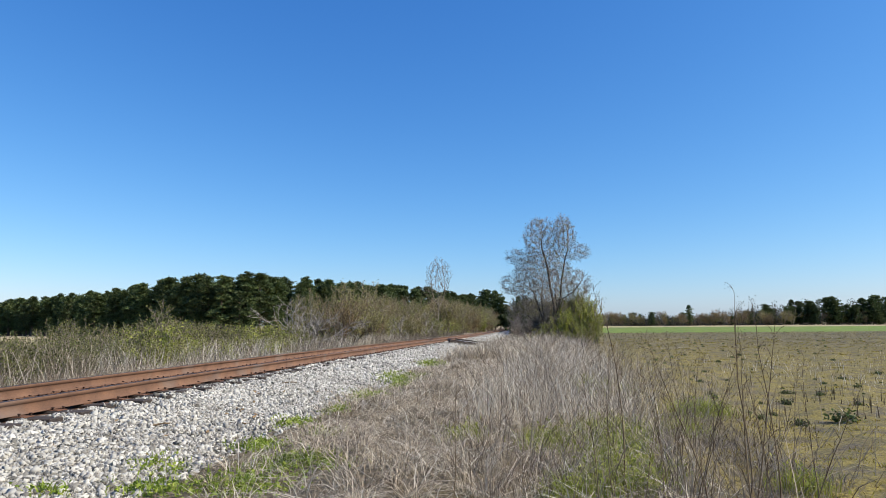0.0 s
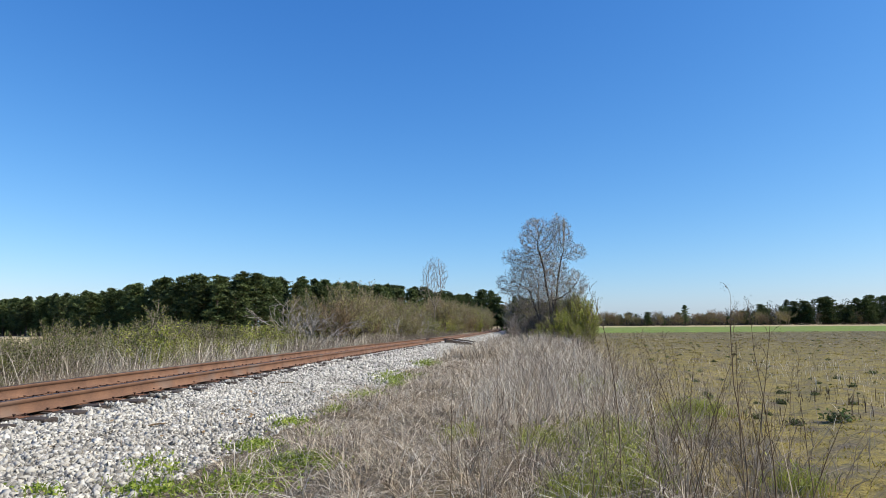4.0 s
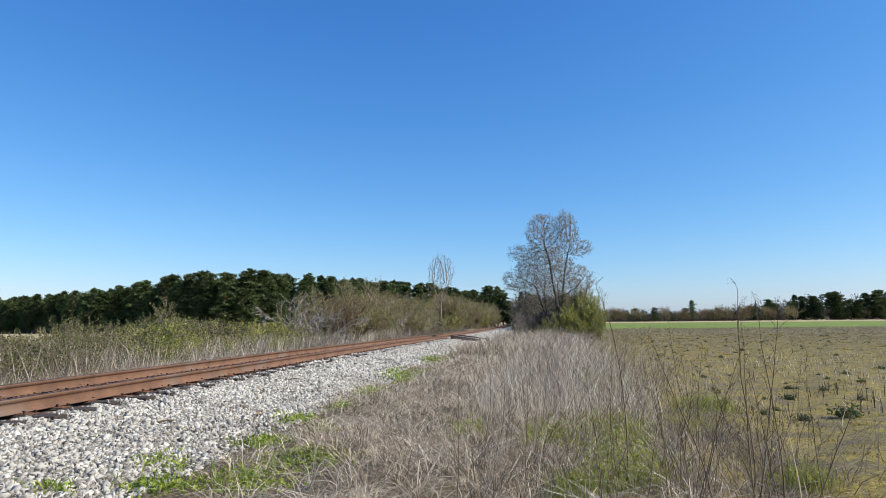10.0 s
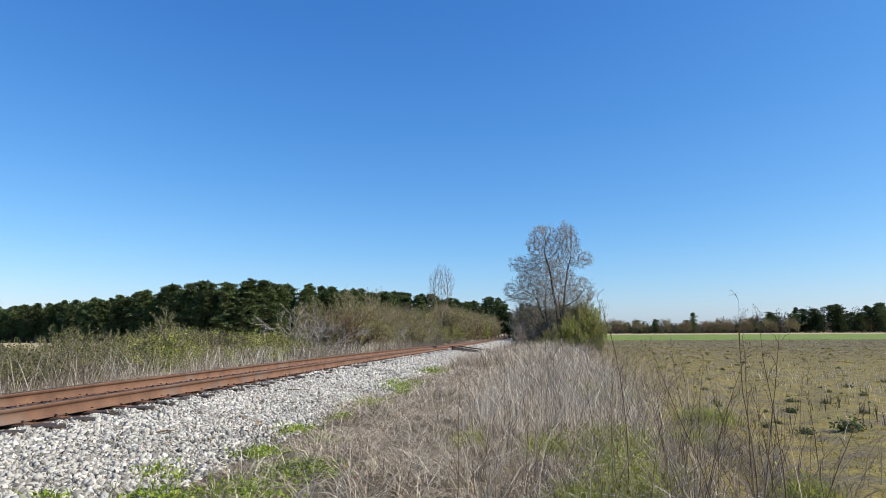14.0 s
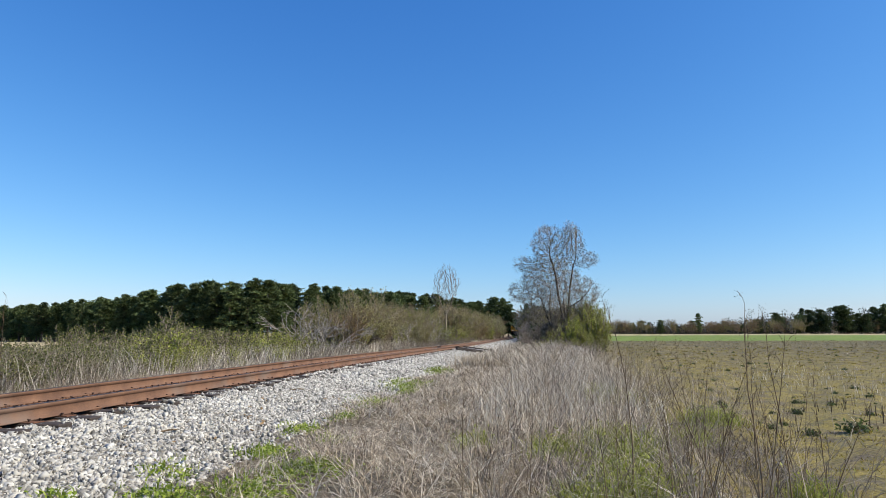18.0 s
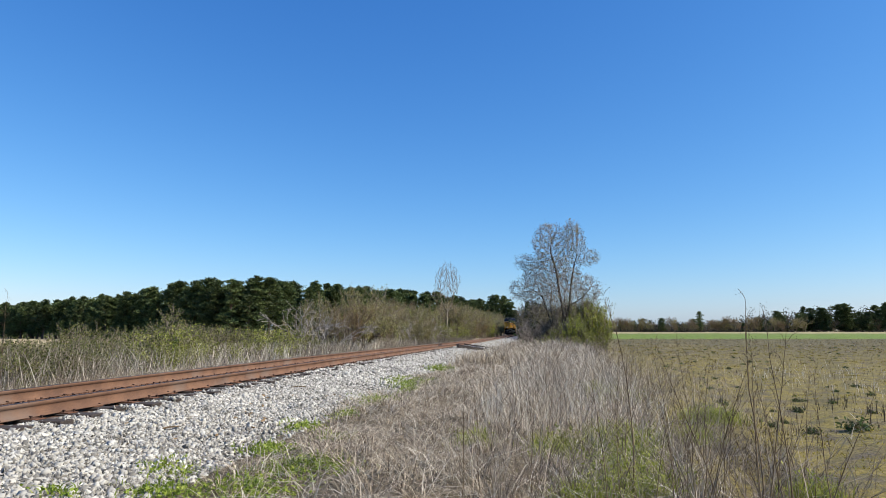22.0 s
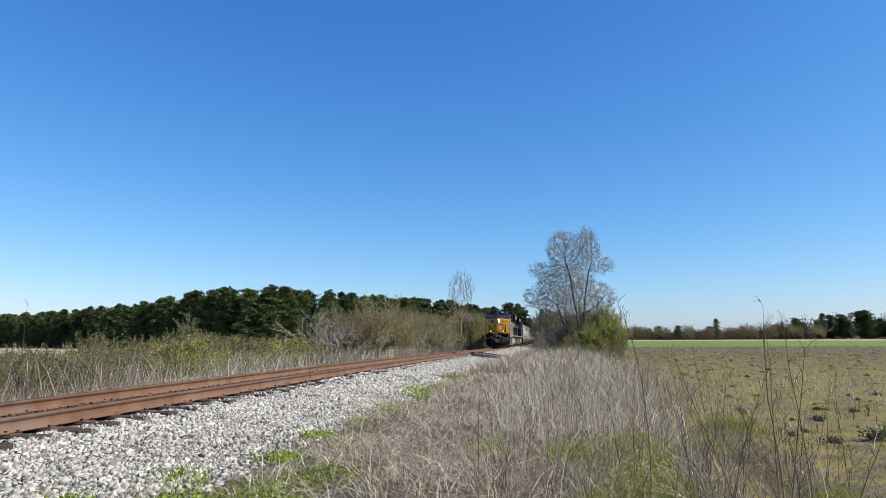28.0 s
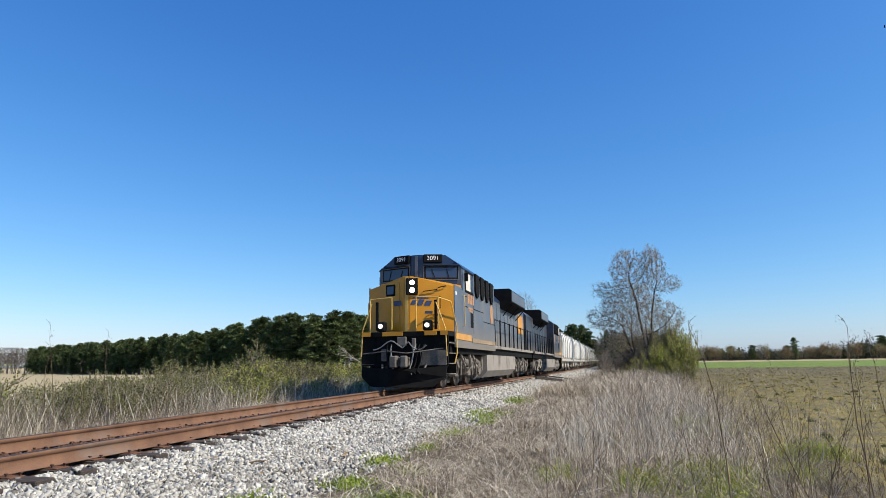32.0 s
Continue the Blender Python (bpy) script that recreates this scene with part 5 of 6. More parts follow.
for i in range(105):
    y = 8 + 44 * ((i + sg.random()) / 105) ** 1.1
    x = sg.uniform(-18.5, -13.6)
    gap = 15 < y * 13.5 / -x < 17.5
    if not gap:
        shrub_at("lime" if y > 22 and i % 3 else "green", x, y, sg.uniform(0.8, 1.3) * (0.68 if -x > 0.98 * y else 1), sg.uniform(0, 360))
for i in range(40):
    x, y = sg.uniform(-20, -15.5), sg.uniform(9, 36)
    if not 14.8 < y * 13.5 / -x < 17.3:
        shrub_at("green", x, y, sg.uniform(1.05, 1.4) * (0.62 if -x > 0.98 * y else 1), sg.uniform(0, 360))
for i in range(16):
    shrub_at("lime", sg.uniform(-14.6, -12.4), 19 + i * 1.0, sg.uniform(0.7, 0.95), sg.uniform(0, 360))
for i in range(44):
    x = sg.uniform(-16.5, -12.6)
    shrub_at("green", x, x / (sg.uniform(-0.98, -0.74) if i % 2 else sg.uniform(-1.0, -0.84)), sg.uniform(0.78, 0.93), sg.uniform(0, 360))
for x, y, s in ((-17.2, 190, 1.75), (-15.4, 194, 1.72), (-13.9, 200, 1.65), (-13.0, 208, 1.5), (-12.6, 218, 1.3), (-12.6, 232, 1.15), (-16.0, 205, 1.8)):
    shrub_at("willow", x, y, s, x * 90)
for x, y, s in ((-13.4, 84, 2.2), (-12.8, 88, 1.9), (-13.0, 96, 2.1), (-13.6, 78, 1.7), (-12.6, 104, 1.8)):
    shrub_at("lime", x, y, s, y * 37)
shrub_at("green", -15.5, 25.5, 1.75, 40)
shrub_at("green", -15.2, 12.2, 1.35, 10)
for i in range(120):
    u = (i + sg.random()) / 120
    y = 42 + 160 * u
    kind = ("bud", "ruddy", "bud", "spring", "ruddy", "bud", "lime", "spring" if u > 0.35 else "bud")[i % 8]
    s = np.interp(y, [42, 76, 200], [0.8, 1.0, 1.5]) * sg.uniform(0.48, 1.2)
    shrub_at(kind, sg.uniform(-13.6 - 0.05 * y, -12.6), y, s * (2.0 if kind == "lime" else 1.0), sg.uniform(0, 360))
for x, y, s in ((-14.0, 39, 1.15), (-14.6, 42, 1.0), (-13.8, 46, 0.9), (-13.6, 60, 1.1), (-14.2, 67, 1.1), (-13.8, 80, 1.2)):
    shrub_at("bare", x, y, s, sg.uniform(0, 360))


def big_tree():
    g = np.random.default_rng(19)
    root = new("tree")
    tagged(root, "tall multi-stemmed tree with bare crown and first leaf buds", "tree")
    stems = [
        [(0, 0, -0.2), (0.05, 0, 0.8), (-0.15, 0.05, 1.9), (-0.2, 0.05, 3.0)],
        [(0, 0, -0.2), (-0.7, 0.2, 0.9), (-1.15, 0.15, 2.1), (-1.5, 0.1, 3.2), (-1.75, 0.1, 4.0)],
        [(0.0, -0.2, 0.8), (0.15, -0.2, 2.0), (0.0, -0.15, 3.2), (-0.1, -0.1, 4.2)],
        [(0.0, -0.15, 3.1), (0.7, -0.15, 3.5), (1.3, -0.1, 3.9), (1.8, -0.1, 4.5)],
        [(-0.15, 0.05, 1.9), (0.3, 0.1, 3.3), (0.45, 0.1, 4.8), (0.7, 0.05, 6.2)],
        [(-0.2, 0.05, 3.0), (-0.45, 0, 4.4), (-0.6, 0, 5.8), (-0.9, 0, 7.0)],
        [(-0.5, 0.25, 0.4), (-1.3, 0.5, 1.3), (-2.2, 0.6, 2.1)],
        [(-0.3, 0.3, 0.2), (-0.9, 0.6, 1.5), (-1.1, 0.8, 3.2), (-1.0, 0.8, 4.6)],
    ]
    goals = cloud(g, [
        ((-0.9, 0, 4.8), (2.4, 2.0, 2.7), 2600), ((-1.1, 0, 8.0), (1.35, 1.2, 1.75), 900), ((0.6, 0, 8.1), (1.0, 1.0, 1.75), 850),
        ((1.6, 0, 6.9), (1.1, 0.7, 0.6), 260), ((-2.9, 0, 4.5), (1.4, 1.1, 1.1), 520), ((-2.8, 0, 6.6), (1.1, 0.8, 0.7), 200),
        ((1.5, 0.2, 4.4), (1.3, 1.1, 1.2), 500), ((-2.4, 0.2, 2.3), (1.5, 1.3, 1.3), 650), ((-0.3, 0, 2.4), (1.5, 1.1, 1.1), 320)])
    segs, tips = colonise(g, stems, goals, 0.17, 2.2, 0.22, 150, 0.06, 0.0062, 2.1)
    thick = segs[:, 6] > 0.03
    part("trunk", skeleton(segs[thick], M["bark"], "trunk", 6), None, root)
    fine = np.concatenate([segs[~thick], sprigs(g, segs[segs[:, 7] < 0.0075], 2, 0.5, 0.0085), sprigs(g, segs[~thick], 2, 0.45, 0.0075)])
    part("limbwork", skeleton(fine, M["twig_dark"], "limbwork", 3, 0.0055), None, root, "fine bare twigs")
    n = 5200
    pts = tips[g.integers(0, len(tips), n)] + g.normal(scale=0.16, size=(n, 3))
    top = np.clip((pts[:, 2] - 4.5) / 3.5, 0.12, 1) * np.where(pts[:, 0] > -0.3, 1.0, 0.5)
    pts = pts[g.random(n) < top]
    v, f = flakes(pts, g.uniform(0.035, 0.085, len(pts)), g)
    part("crown", np_mesh("crown", v, f, M["bud"]), None, root, "sparse olive leaf buds")
    return root


oak = big_tree()
TREE = (2.15, 50.0)
oak.matrix_basis = pose(*TREE, -0.62)
# undergrowth round the tree: leafy towards the field, dark and twiggy towards the track
for dx, dy, s, high in ((0.3, -1.6, 1.15, 1.2), (-0.9, -1.8, 0.95, 1.1), (-1.8, -1.9, 0.75, 1.0), (1.1, -1.4, 1.25, 1.5), (1.7, -1.0, 1.3, 1.75), (2.2, -0.8, 1.25, 1.7), (2.6, -1.4, 1.1, 1.2), (1.6, -2.2, 0.95, 1.1), (2.3, -2.6, 0.8, 1.0), (0.6, -2.8, 0.7, 1.0), (-0.4, -2.6, 0.7, 1.0), (0.9, 0.4, 1.3, 1.8), (1.6, 0.6, 1.3, 1.9)):
    shrub_at("lime", TREE[0] + dx, TREE[1] + dy, s, dx * 77, high)
for dx, dy, s, high in ((1.0, 0.9, 0.9, 1.05), (1.9, 0.6, 0.8, 0.95), (2.4, 0.4, 0.6, 0.95), (0.2, 1.2, 0.8, 1.0), (1.4, 1.5, 0.95, 1.0)):
    shrub_at("willow", TREE[0] + dx, TREE[1] + dy, s, dx * 131, high)
for dx, dy, s in ((-1.1, 3.2, 0.6), (-2.9, 9.5, 0.75), (-0.2, 5.0, 0.7)):
    shrub_at("dark", TREE[0] + dx, TREE[1] + dy, s, dx * 50)
for i in range(7):
    shrub_at("bare_dark", TREE[0] + sg.uniform(-2.7, -0.4), TREE[1] + sg.uniform(-0.5, 5), sg.uniform(0.55, 0.85), sg.uniform(0, 360))
# added tall trees, mostly hidden by the big tree, that shade the far train
for i in range(33):
    y = 114 + i * 4.6
    high = float(np.interp(y, [114, 160, 200, 260], [6.6, 8.0, 9.3, 10.5]))
    kind = ("bud", "ruddy", "bud", "dark")[i % 4]
    shrub_at(kind, sg.uniform(-2.0, 0.4) + float(shift(y)) * 0.5, y, high / (3.2 if kind == "dark" else 5.5) * sg.uniform(0.9, 1.05), sg.uniform(0, 360))
for x, y, s in ((-0.7, 58, 0.75), (-0.5, 64, 0.85), (-0.9, 71, 0.9), (0.3, 60, 0.9)):
    shrub_at("bare_dark", x, y, s, y * 31)
for i in range(20):
    y = 70 + i * 9
    shrub_at(("bud", "ruddy", "dark")[i % 3], sg.uniform(0.2, 2.6) + 0.012 * y, y, sg.uniform(0.7, 0.9) * (1 + y * 0.002), sg.uniform(0, 360))
for i in range(26):
    shrub_at(("bud", "ruddy", "spring")[i % 3], sg.uniform(-34, -13), 200 + i * 5, sg.uniform(1.4, 1.9), sg.uniform(0, 360))
for i in range(30):
    y = 345 + i * 12
    pine_behind((-15.5, -2.5)[i % 2] + sg.normal(), y, sg.uniform(0.8, 1.1), i * 50)
for i in range(12):
    shrub_at(("bud", "ruddy")[i % 2], sg.uniform(-2, 10), 235 + i * 7, sg.uniform(1.3, 1.7), sg.uniform(0, 360))


def bare_tree():
    g = np.random.default_rng(12)
    root = new("bare_tree")
    tagged(root, "slender leafless tree with a pale upright crown", "tree")
    stems = [[(0, 0, -0.4), (0.04, 0, 1.4), (-0.03, 0.02, 3.0), (0.03, 0.02, 4.6), (0, 0, 6.0)], [(0.03, 0, 4.6), (-0.5, 0, 5.6), (-0.9, 0, 6.6)], [(0.03, 0, 4.7), (0.55, 0.1, 5.7), (0.95, 0.1, 6.8)]]
    goals = cloud(g, [((0, 0, 8.9), (2.0, 1.8, 2.9), 1000), ((-1.5, 0, 7.0), (0.9, 0.8, 1.0), 160), ((0.3, 0, 5.2), (1.0, 0.8, 0.8), 90)])
    segs, _ = colonise(g, stems, goals, 0.24, 3.0, 0.3, 110, 0.45, 0.0095, 2.5, 0.35)
    segs = np.concatenate([segs, sprigs(g, segs[segs[:, 7] < 0.02], 1, 0.6, 0.011)])
    part("trunk", skeleton(segs, M["twig"], "trunk", 4, 0.008), None, root)
    return root


bare_tree().matrix_basis = pose(-13.0, 92, -1.3)
LONE = pine_meshes(np.random.default_rng(3), 14, 0.08, 0.26, 60, 60, 0.42), pine_meshes(np.random.default_rng(4), 14, 0.05, 0.30, 60, 60, 0.5)
for i, (x, y, s, high) in enumerate(((-16.6, 258, 1.13, 1.0), (-13.6, 262, 1.12, 1.0), (-11.2, 259, 0.95, 0.98), (-9.0, 257, 0.74, 0.95), (-18.4, 263, 0.92, 0.95), (-6.8, 262, 0.5, 1.0))):
    r = tree_thing("pine_tree", "dark rounded pine standing above the far scrub", "pine tree", "pines beside the far track", (("trunk", LONE[i % 2][0]), ("crown", LONE[i % 2][1])))
    r.matrix_basis = pose(x, y, -1.5, 0, 0, i * 70) @ Matrix.Diagonal((s, s, s * high, 1))

join_behind()
PINES.extend(LONE)

# far woods across the fields
fg = np.random.default_rng(31)
for i in range(130):
    x = 8 + 190 * (i + fg.random()) / 130
    grown = min(1, max(0, (x - 82) / 36))
    if fg.random() < 0.3 + 0.6 * grown:
        pine_at(x, 285 + fg.uniform(-4, 8), (0.42 + 0.44 * grown) * fg.uniform(0.55, 1.05), fg.uniform(0, 360), "distant dark pine across the green field", "far tree line", (8, 9, 8, 7)[i % 4])
    else:
        ms = SHRUBS[("bud", "ruddy")[i % 2]][i % 3]
        r = tree_thing("far_tree", "distant leafless brown tree across the field", "tree", "far tree line", ms)
        s = fg.uniform(0.75, 1.3)
        r.matrix_basis = pose(x, 283, -0.7) @ Matrix.Diagonal((s, s, s, 1))
pine_at(66.5, 278, 0.62, 20, "distant dark cedar standing above the tree line", "", 5)
fv, off = [], 0
for i in range(1100):
    x, y = fg.uniform(-5, 340), fg.uniform(287, 325)
    hgt = (5.0 + 6.0 * min(1, max(0, (x - 78) / 36))) * fg.uniform(0.5, 1.15)
    wide = fg.uniform(1.6, 3.0)
    a, rr = fg.uniform(0, 2 * np.pi, 120), np.sqrt(fg.random(120))
    pts = np.stack([x + wide * rr * np.cos(a), y + wide * rr * np.sin(a), -0.7 + hgt * fg.random(120) ** 0.8 * (1 - 0.6 * rr ** 2)], 1)
    v, f = flakes(pts, fg.uniform(0.25, 0.5, 120), fg)
    fv.append((v, f + off))
    off += len(v)
tagged(new("far_woods", np_mesh("far_woods", np.concatenate([a for a, b in fv]), np.concatenate([b for a, b in fv]), M["far"])), "brown and olive woods across the fields", "woods", kind="stuff")
fv, off = [], 0
for i in range(640):
    x, y = fg.uniform(-620, -292), fg.uniform(255, 320)
    v, f = tubes([(x, y, -3)], [(x + fg.normal(), y, 10.5 * fg.uniform(0.7, 1.1))], [0.16], [0.04], 3)
    fv.append((v, f + off))
    off += len(v)
    pts = np.array([x, y, 5.4]) + np.clip(fg.normal(size=(130, 3)), -1.6, 1.6) * np.array([2.1, 2.1, 3.2])
    v, f = flakes(pts, fg.uniform(0.12, 0.28, 130), fg, 6)
    fv.append((v, f + off))
    off += len(v)
tagged(new("bare_woods", np_mesh("bare_woods", np.concatenate([a for a, b in fv]), np.concatenate([b for a, b in fv]), M["greywood"])), "grey leafless woods beyond the tan field", "woods", kind="stuff")

# old ties left on the shoulder
for i, (x, y, a) in enumerate(((-4.75, 48.6, 74), (-4.65, 47.0, 66), (-4.85, 53.5, 80), (-4.5, 45.8, 62))):
    o = part("discarded_tie", box(bmesh.new(), -0.12, 0.12, -1.3, 1.3, -0.09, 0.09, bevel=0.015), M["tie"])
    tagged(o, "discarded dark timber tie lying on the ballast shoulder", "railway tie", "discarded ties")
    o.matrix_basis = pose(x, y, float(bed_z(x, y)) + 0.09, -8, 0, -a)

# ---------------------------------------------------------------- grass and weeds
gg = np.random.default_rng(41)


def patch(name, material, label, rows, category="grass"):
    vs, fs, off = [], [], 0
    for v, f in rows:
        vs.append(v)
        fs.append(f + off)
        off += len(v)
    return tagged(new(name, np_mesh(name, np.concatenate(vs), np.concatenate(fs), material)), label, category, kind="stuff")


def strew(n, x0, x1, y0, y1, power=1.6):
    x = gg.uniform(x0, x1, n)
    y = y0 + (y1 - y0) * gg.random(n) ** power
    return np.stack([x, y, ground_z(x, y) - 0.02], 1)


def clumpy(p, cut, scale=0.9, seed=0.0):
    k = np.array([noise.noise(Vector((a * scale + seed, b * scale, seed))) for a, b, _ in p])
    return p[k + gg.normal(scale=0.12, size=len(p)) > cut]


def tufts(spots, density):
    out = []
    for x, y, rx, ry in spots:
        n = int(density * rx * ry)
        q = gg.normal(size=(n, 2)) * (rx / 2, ry / 2) + (x, y)
        out.append(np.stack([q[:, 0], q[:, 1], ground_z(q[:, 0], q[:, 1]) - 0.01], 1))
    return np.concatenate(out)


def sward(p, h0, h1, lean, w, droop=0.1, bend=2.0):
    n = len(p)
    far = 1 + np.maximum(0, p[:, 1] - 7) * 0.06
    return blades(p, gg.uniform(h0, h1, n), gg.uniform(0.1, lean, n), gg.uniform(0.6, 1.3, n) * w * far, droop, bend, gen=gg)


def verge(y):
    """Where the ballast gives way to grass."""
    return -3.45 + 0.3 * np.sin(y * 0.9) + np.maximum(0, 7.5 - y) * 0.42


def lumps(p, scale, seed):
    return np.array([noise.noise(Vector((a * scale + seed, b * scale, seed))) for a, b, _ in p])


def tussocks(centres, per, radius, h0, h1, lean, w, droop=0.3, bend=1.6):
    """Bunches of blades that lean out from their middle."""
    n = len(centres) * per
    hd = gg.uniform(0, 2 * np.pi, n)
    rr = np.abs(gg.normal(size=n)) * radius
    p = np.repeat(centres, per, 0)
    p[:, 0] += rr * np.cos(hd)
    p[:, 1] += rr * np.sin(hd)
    size = np.repeat(gg.uniform(0.55, 1.25, len(centres)), per)
    far = 1 + np.maximum(0, p[:, 1] - 7) * 0.06
    return blades(p, gg.uniform(h0, h1, n) * size, gg.uniform(0.15, lean, n), gg.uniform(0.6, 1.35, n) * w * far, droop, bend, gg, hd + gg.normal(size=n) * 0.5)


# dead grass between the ballast and the field
p = strew(32000, -4.0, 1.2, 2.0, 34, 1.7)
p = p[p[:, 0] + gg.normal(scale=0.18, size=len(p)) > verge(p[:, 1])]
p = p[lumps(p, 1.3, 1.0) + gg.normal(scale=0.2, size=len(p)) > -0.25]
c = strew(760, -3.6, 1.4, 2.2, 36, 1.5)
c = c[c[:, 0] > verge(c[:, 1])]
q = strew(5000, -3.2, 3.0, -5.0, 2.6, 1.0)
q = q[q[:, 0] ** 2 + q[:, 1] ** 2 > 1.2]
patch("trodden_grass", M["straw"], "short trodden dead grass beside the track", [sward(q, 0.03, 0.14, 2.6, 0.008, 0.5)])
patch("dead_grass", M["straw"], "tangled tan dead grass beside the track", [sward(p[::2], 0.05, 0.24, 3.2, 0.0092, 0.7, 1.4), sward(p[1::2], 0.05, 0.2, 3.2, 0.006, 0.7, 1.4), tussocks(c, 40, 0.07, 0.18, 0.46, 2.3, 0.0085, 0.7)])
p = strew(9000, -3.4, 1.6, 2.4, 45, 1.5)
p = p[p[:, 0] > verge(p[:, 1]) + 0.1]
patch("bleached_stems", M["pale_straw"], "long bleached grass stems arching over the tangle", [sward(p[::2], 0.2, 0.62, 2.2, 0.0078, 0.6, 1.5), sward(p[1::2], 0.12, 0.3, 5.0, 0.0082, 0.7, 1.4)])
# a bank of dry stems
p = strew(38000, -2.6, 4.6, 4.6, 64, 1.3)
mid = p[:, 0] - 0.45 - 0.03 * p[:, 1]
bank = np.exp(-(mid / np.where(mid > 0, np.interp(p[:, 1], [6, 14, 26], [2.1, 2.0, 1.4]), 1.3)) ** 2) * np.clip((p[:, 1] - 4) / 5, 0.15, 1)
p = p[gg.random(len(p)) < bank * 1.1]
p = p[lumps(p, 1.1, 9.0) + gg.normal(scale=0.15, size=len(p)) > -0.22]
hill = np.clip(0.8 + 1.0 * lumps(p, 1.2, 3.0), 0.3, 1.35) * np.interp(p[:, 1], [8, 14, 30], [1.0, 1.3, 1.5])
n = len(p)
far = 1 + np.maximum(0, p[:, 1] - 7) * 0.06
c = strew(420, -1.8, 3.2, 5.5, 60, 1.2)
c = c[np.abs(c[:, 0] - 0.5 - 0.03 * c[:, 1]) < 1.5]
patch("dry_stems", M["mauve"], "dry mauve-brown weed stems in a dense bank", [blades(p, gg.uniform(0.3, 0.82, n) * hill, gg.uniform(0.1, 1.5, n), gg.uniform(0.6, 1.3, n) * 0.007 * far, 0.2, 1.6, gg), tussocks(c, 34, 0.1, 0.35, 0.75, 0.9, 0.0066, 0.2)], "weeds")
p = strew(7000, -2.2, 2.6, 9, 60, 1.2)
p = p[np.abs(p[:, 0] - 0.2 - 0.03 * p[:, 1]) < 1.5]
patch("pale_bank", M["pale_straw"], "pale dry stems standing in the bank", [sward(p, 0.4, 1.0, 0.9, 0.0066, 0.2)], "weeds")
p = strew(26000, -3.7, 1.5, 26, 130, 1.5)
p = p[p[:, 0] > -3.5 + np.interp(p[:, 1], [26, 40, 60, 90, 130], [0.2, 0.7, 1.1, 1.0, 0.6]) + gg.normal(scale=0.2, size=len(p))]
n = len(p)
patch("pale_verge", M["pale_straw"], "bleached grass along the ballast further off", [blades(p[::3], gg.uniform(0.3, 0.8, len(p[::3])), gg.uniform(0.1, 1.0, len(p[::3])), gg.uniform(0.008, 0.016, len(p[::3])) * (1 + p[::3, 1] * 0.01), 0.2, 2.0, gg)])
patch("verge_grass", M["straw"], "tall dry grass along the ballast further off", [blades(p, gg.uniform(0.25, 0.85, n), gg.uniform(0.1, 0.9, n), gg.uniform(0.010, 0.022, n) * (1 + p[:, 1] * 0.01), 0.2, 2.0, gg)])
# tall dry stems between the shoulder and the tree
p = strew(5200, -2.3, 1.2, 27, 49, 1.0)
n = len(p)
tall = gg.uniform(0.5, 1.2, n) * np.clip(0.85 + 0.9 * lumps(p, 0.6, 21.0), 0.5, 1.3)
h = n // 2
patch("tall_stems", M["mauve"], "tall dry weed stems before the tree", [blades(p[:h], tall[:h], gg.uniform(0.1, 0.9, h), gg.uniform(0.012, 0.024, h), 0.15, 1.7, gg)], "weeds")
patch("tall_pale_stems", M["pale_straw"], "tall bleached grass stems before the tree", [blades(p[h:], tall[h:] * 0.95, gg.uniform(0.1, 1.1, n - h), gg.uniform(0.010, 0.020, n - h), 0.2, 1.7, gg)], "weeds")
# pale grass along the far side of the line
p = strew(15000, -12.6, -10.7, 18, 130, 1.2)
n = len(p)
p[:, 0] += shift(p[:, 1])
for q, name, mat, label in ((p[::2], "far_side_grass", "straw", "dry tan grass along the far side of the track"), (p[1::2], "far_side_straw", "pale_straw", "bleached grass along the far side of the track")):
    n = len(q)
    patch(name, M[mat], label, [blades(q, gg.uniform(0.3, 0.8, n), gg.uniform(0.1, 0.9, n), gg.uniform(0.010, 0.020, n) * (1 + q[:, 1] * 0.012), 0.2, 1.8, gg)])
# scrub beyond the rails
p = np.concatenate([strew(26000, -17.2, -11.0, 4, 130, 1.6), strew(26000, -13.5, -10.7, 8, 46, 1.2)])
patch("scrub_grass", M["straw"], "tall dry grass beyond the rails", [sward(p, 0.25, 0.85, 0.9, 0.009, 0.3)])
p = strew(60000, -17.4, -11.0, 5, 110, 1.5)
hill = np.clip(0.8 + 0.7 * lumps(p, 0.4, 7.0), 0.35, 1.3)
n = len(p)
patch("scrub_stems", M["brush"], "dull brown standing stems in the trackside scrub", [blades(p, gg.uniform(0.6, 1.7, n) * hill, gg.uniform(0.1, 0.7, n), gg.uniform(0.006, 0.012, n) * (1 + np.maximum(0, p[:, 1] - 15) * 0.03), 0.1, 1.5, gg)], "weeds")
p = strew(6500, -16.5, -11.2, 5, 60, 1.3)
patch("pale_stems", M["pale_straw"], "pale bare stems standing in the trackside scrub", [sward(p, 0.6, 1.6, 0.6, 0.009, 0.1, 1.4)], "weeds")
p = strew(32000, -18, -11.8, 5, 70, 1.3)
p = p[lumps(p, 0.35, 12.0) + gg.normal(scale=0.15, size=len(p)) > -0.02]
p[:, 2] += gg.uniform(0.2, 1.35, len(p))
lv, lf = flakes(p, gg.uniform(0.02, 0.048, len(p)), gg, 1.8)
patch("scrub_leaves", M["olive"], "olive green leaves scattered through the dry scrub", [(lv, lf)], "weeds")
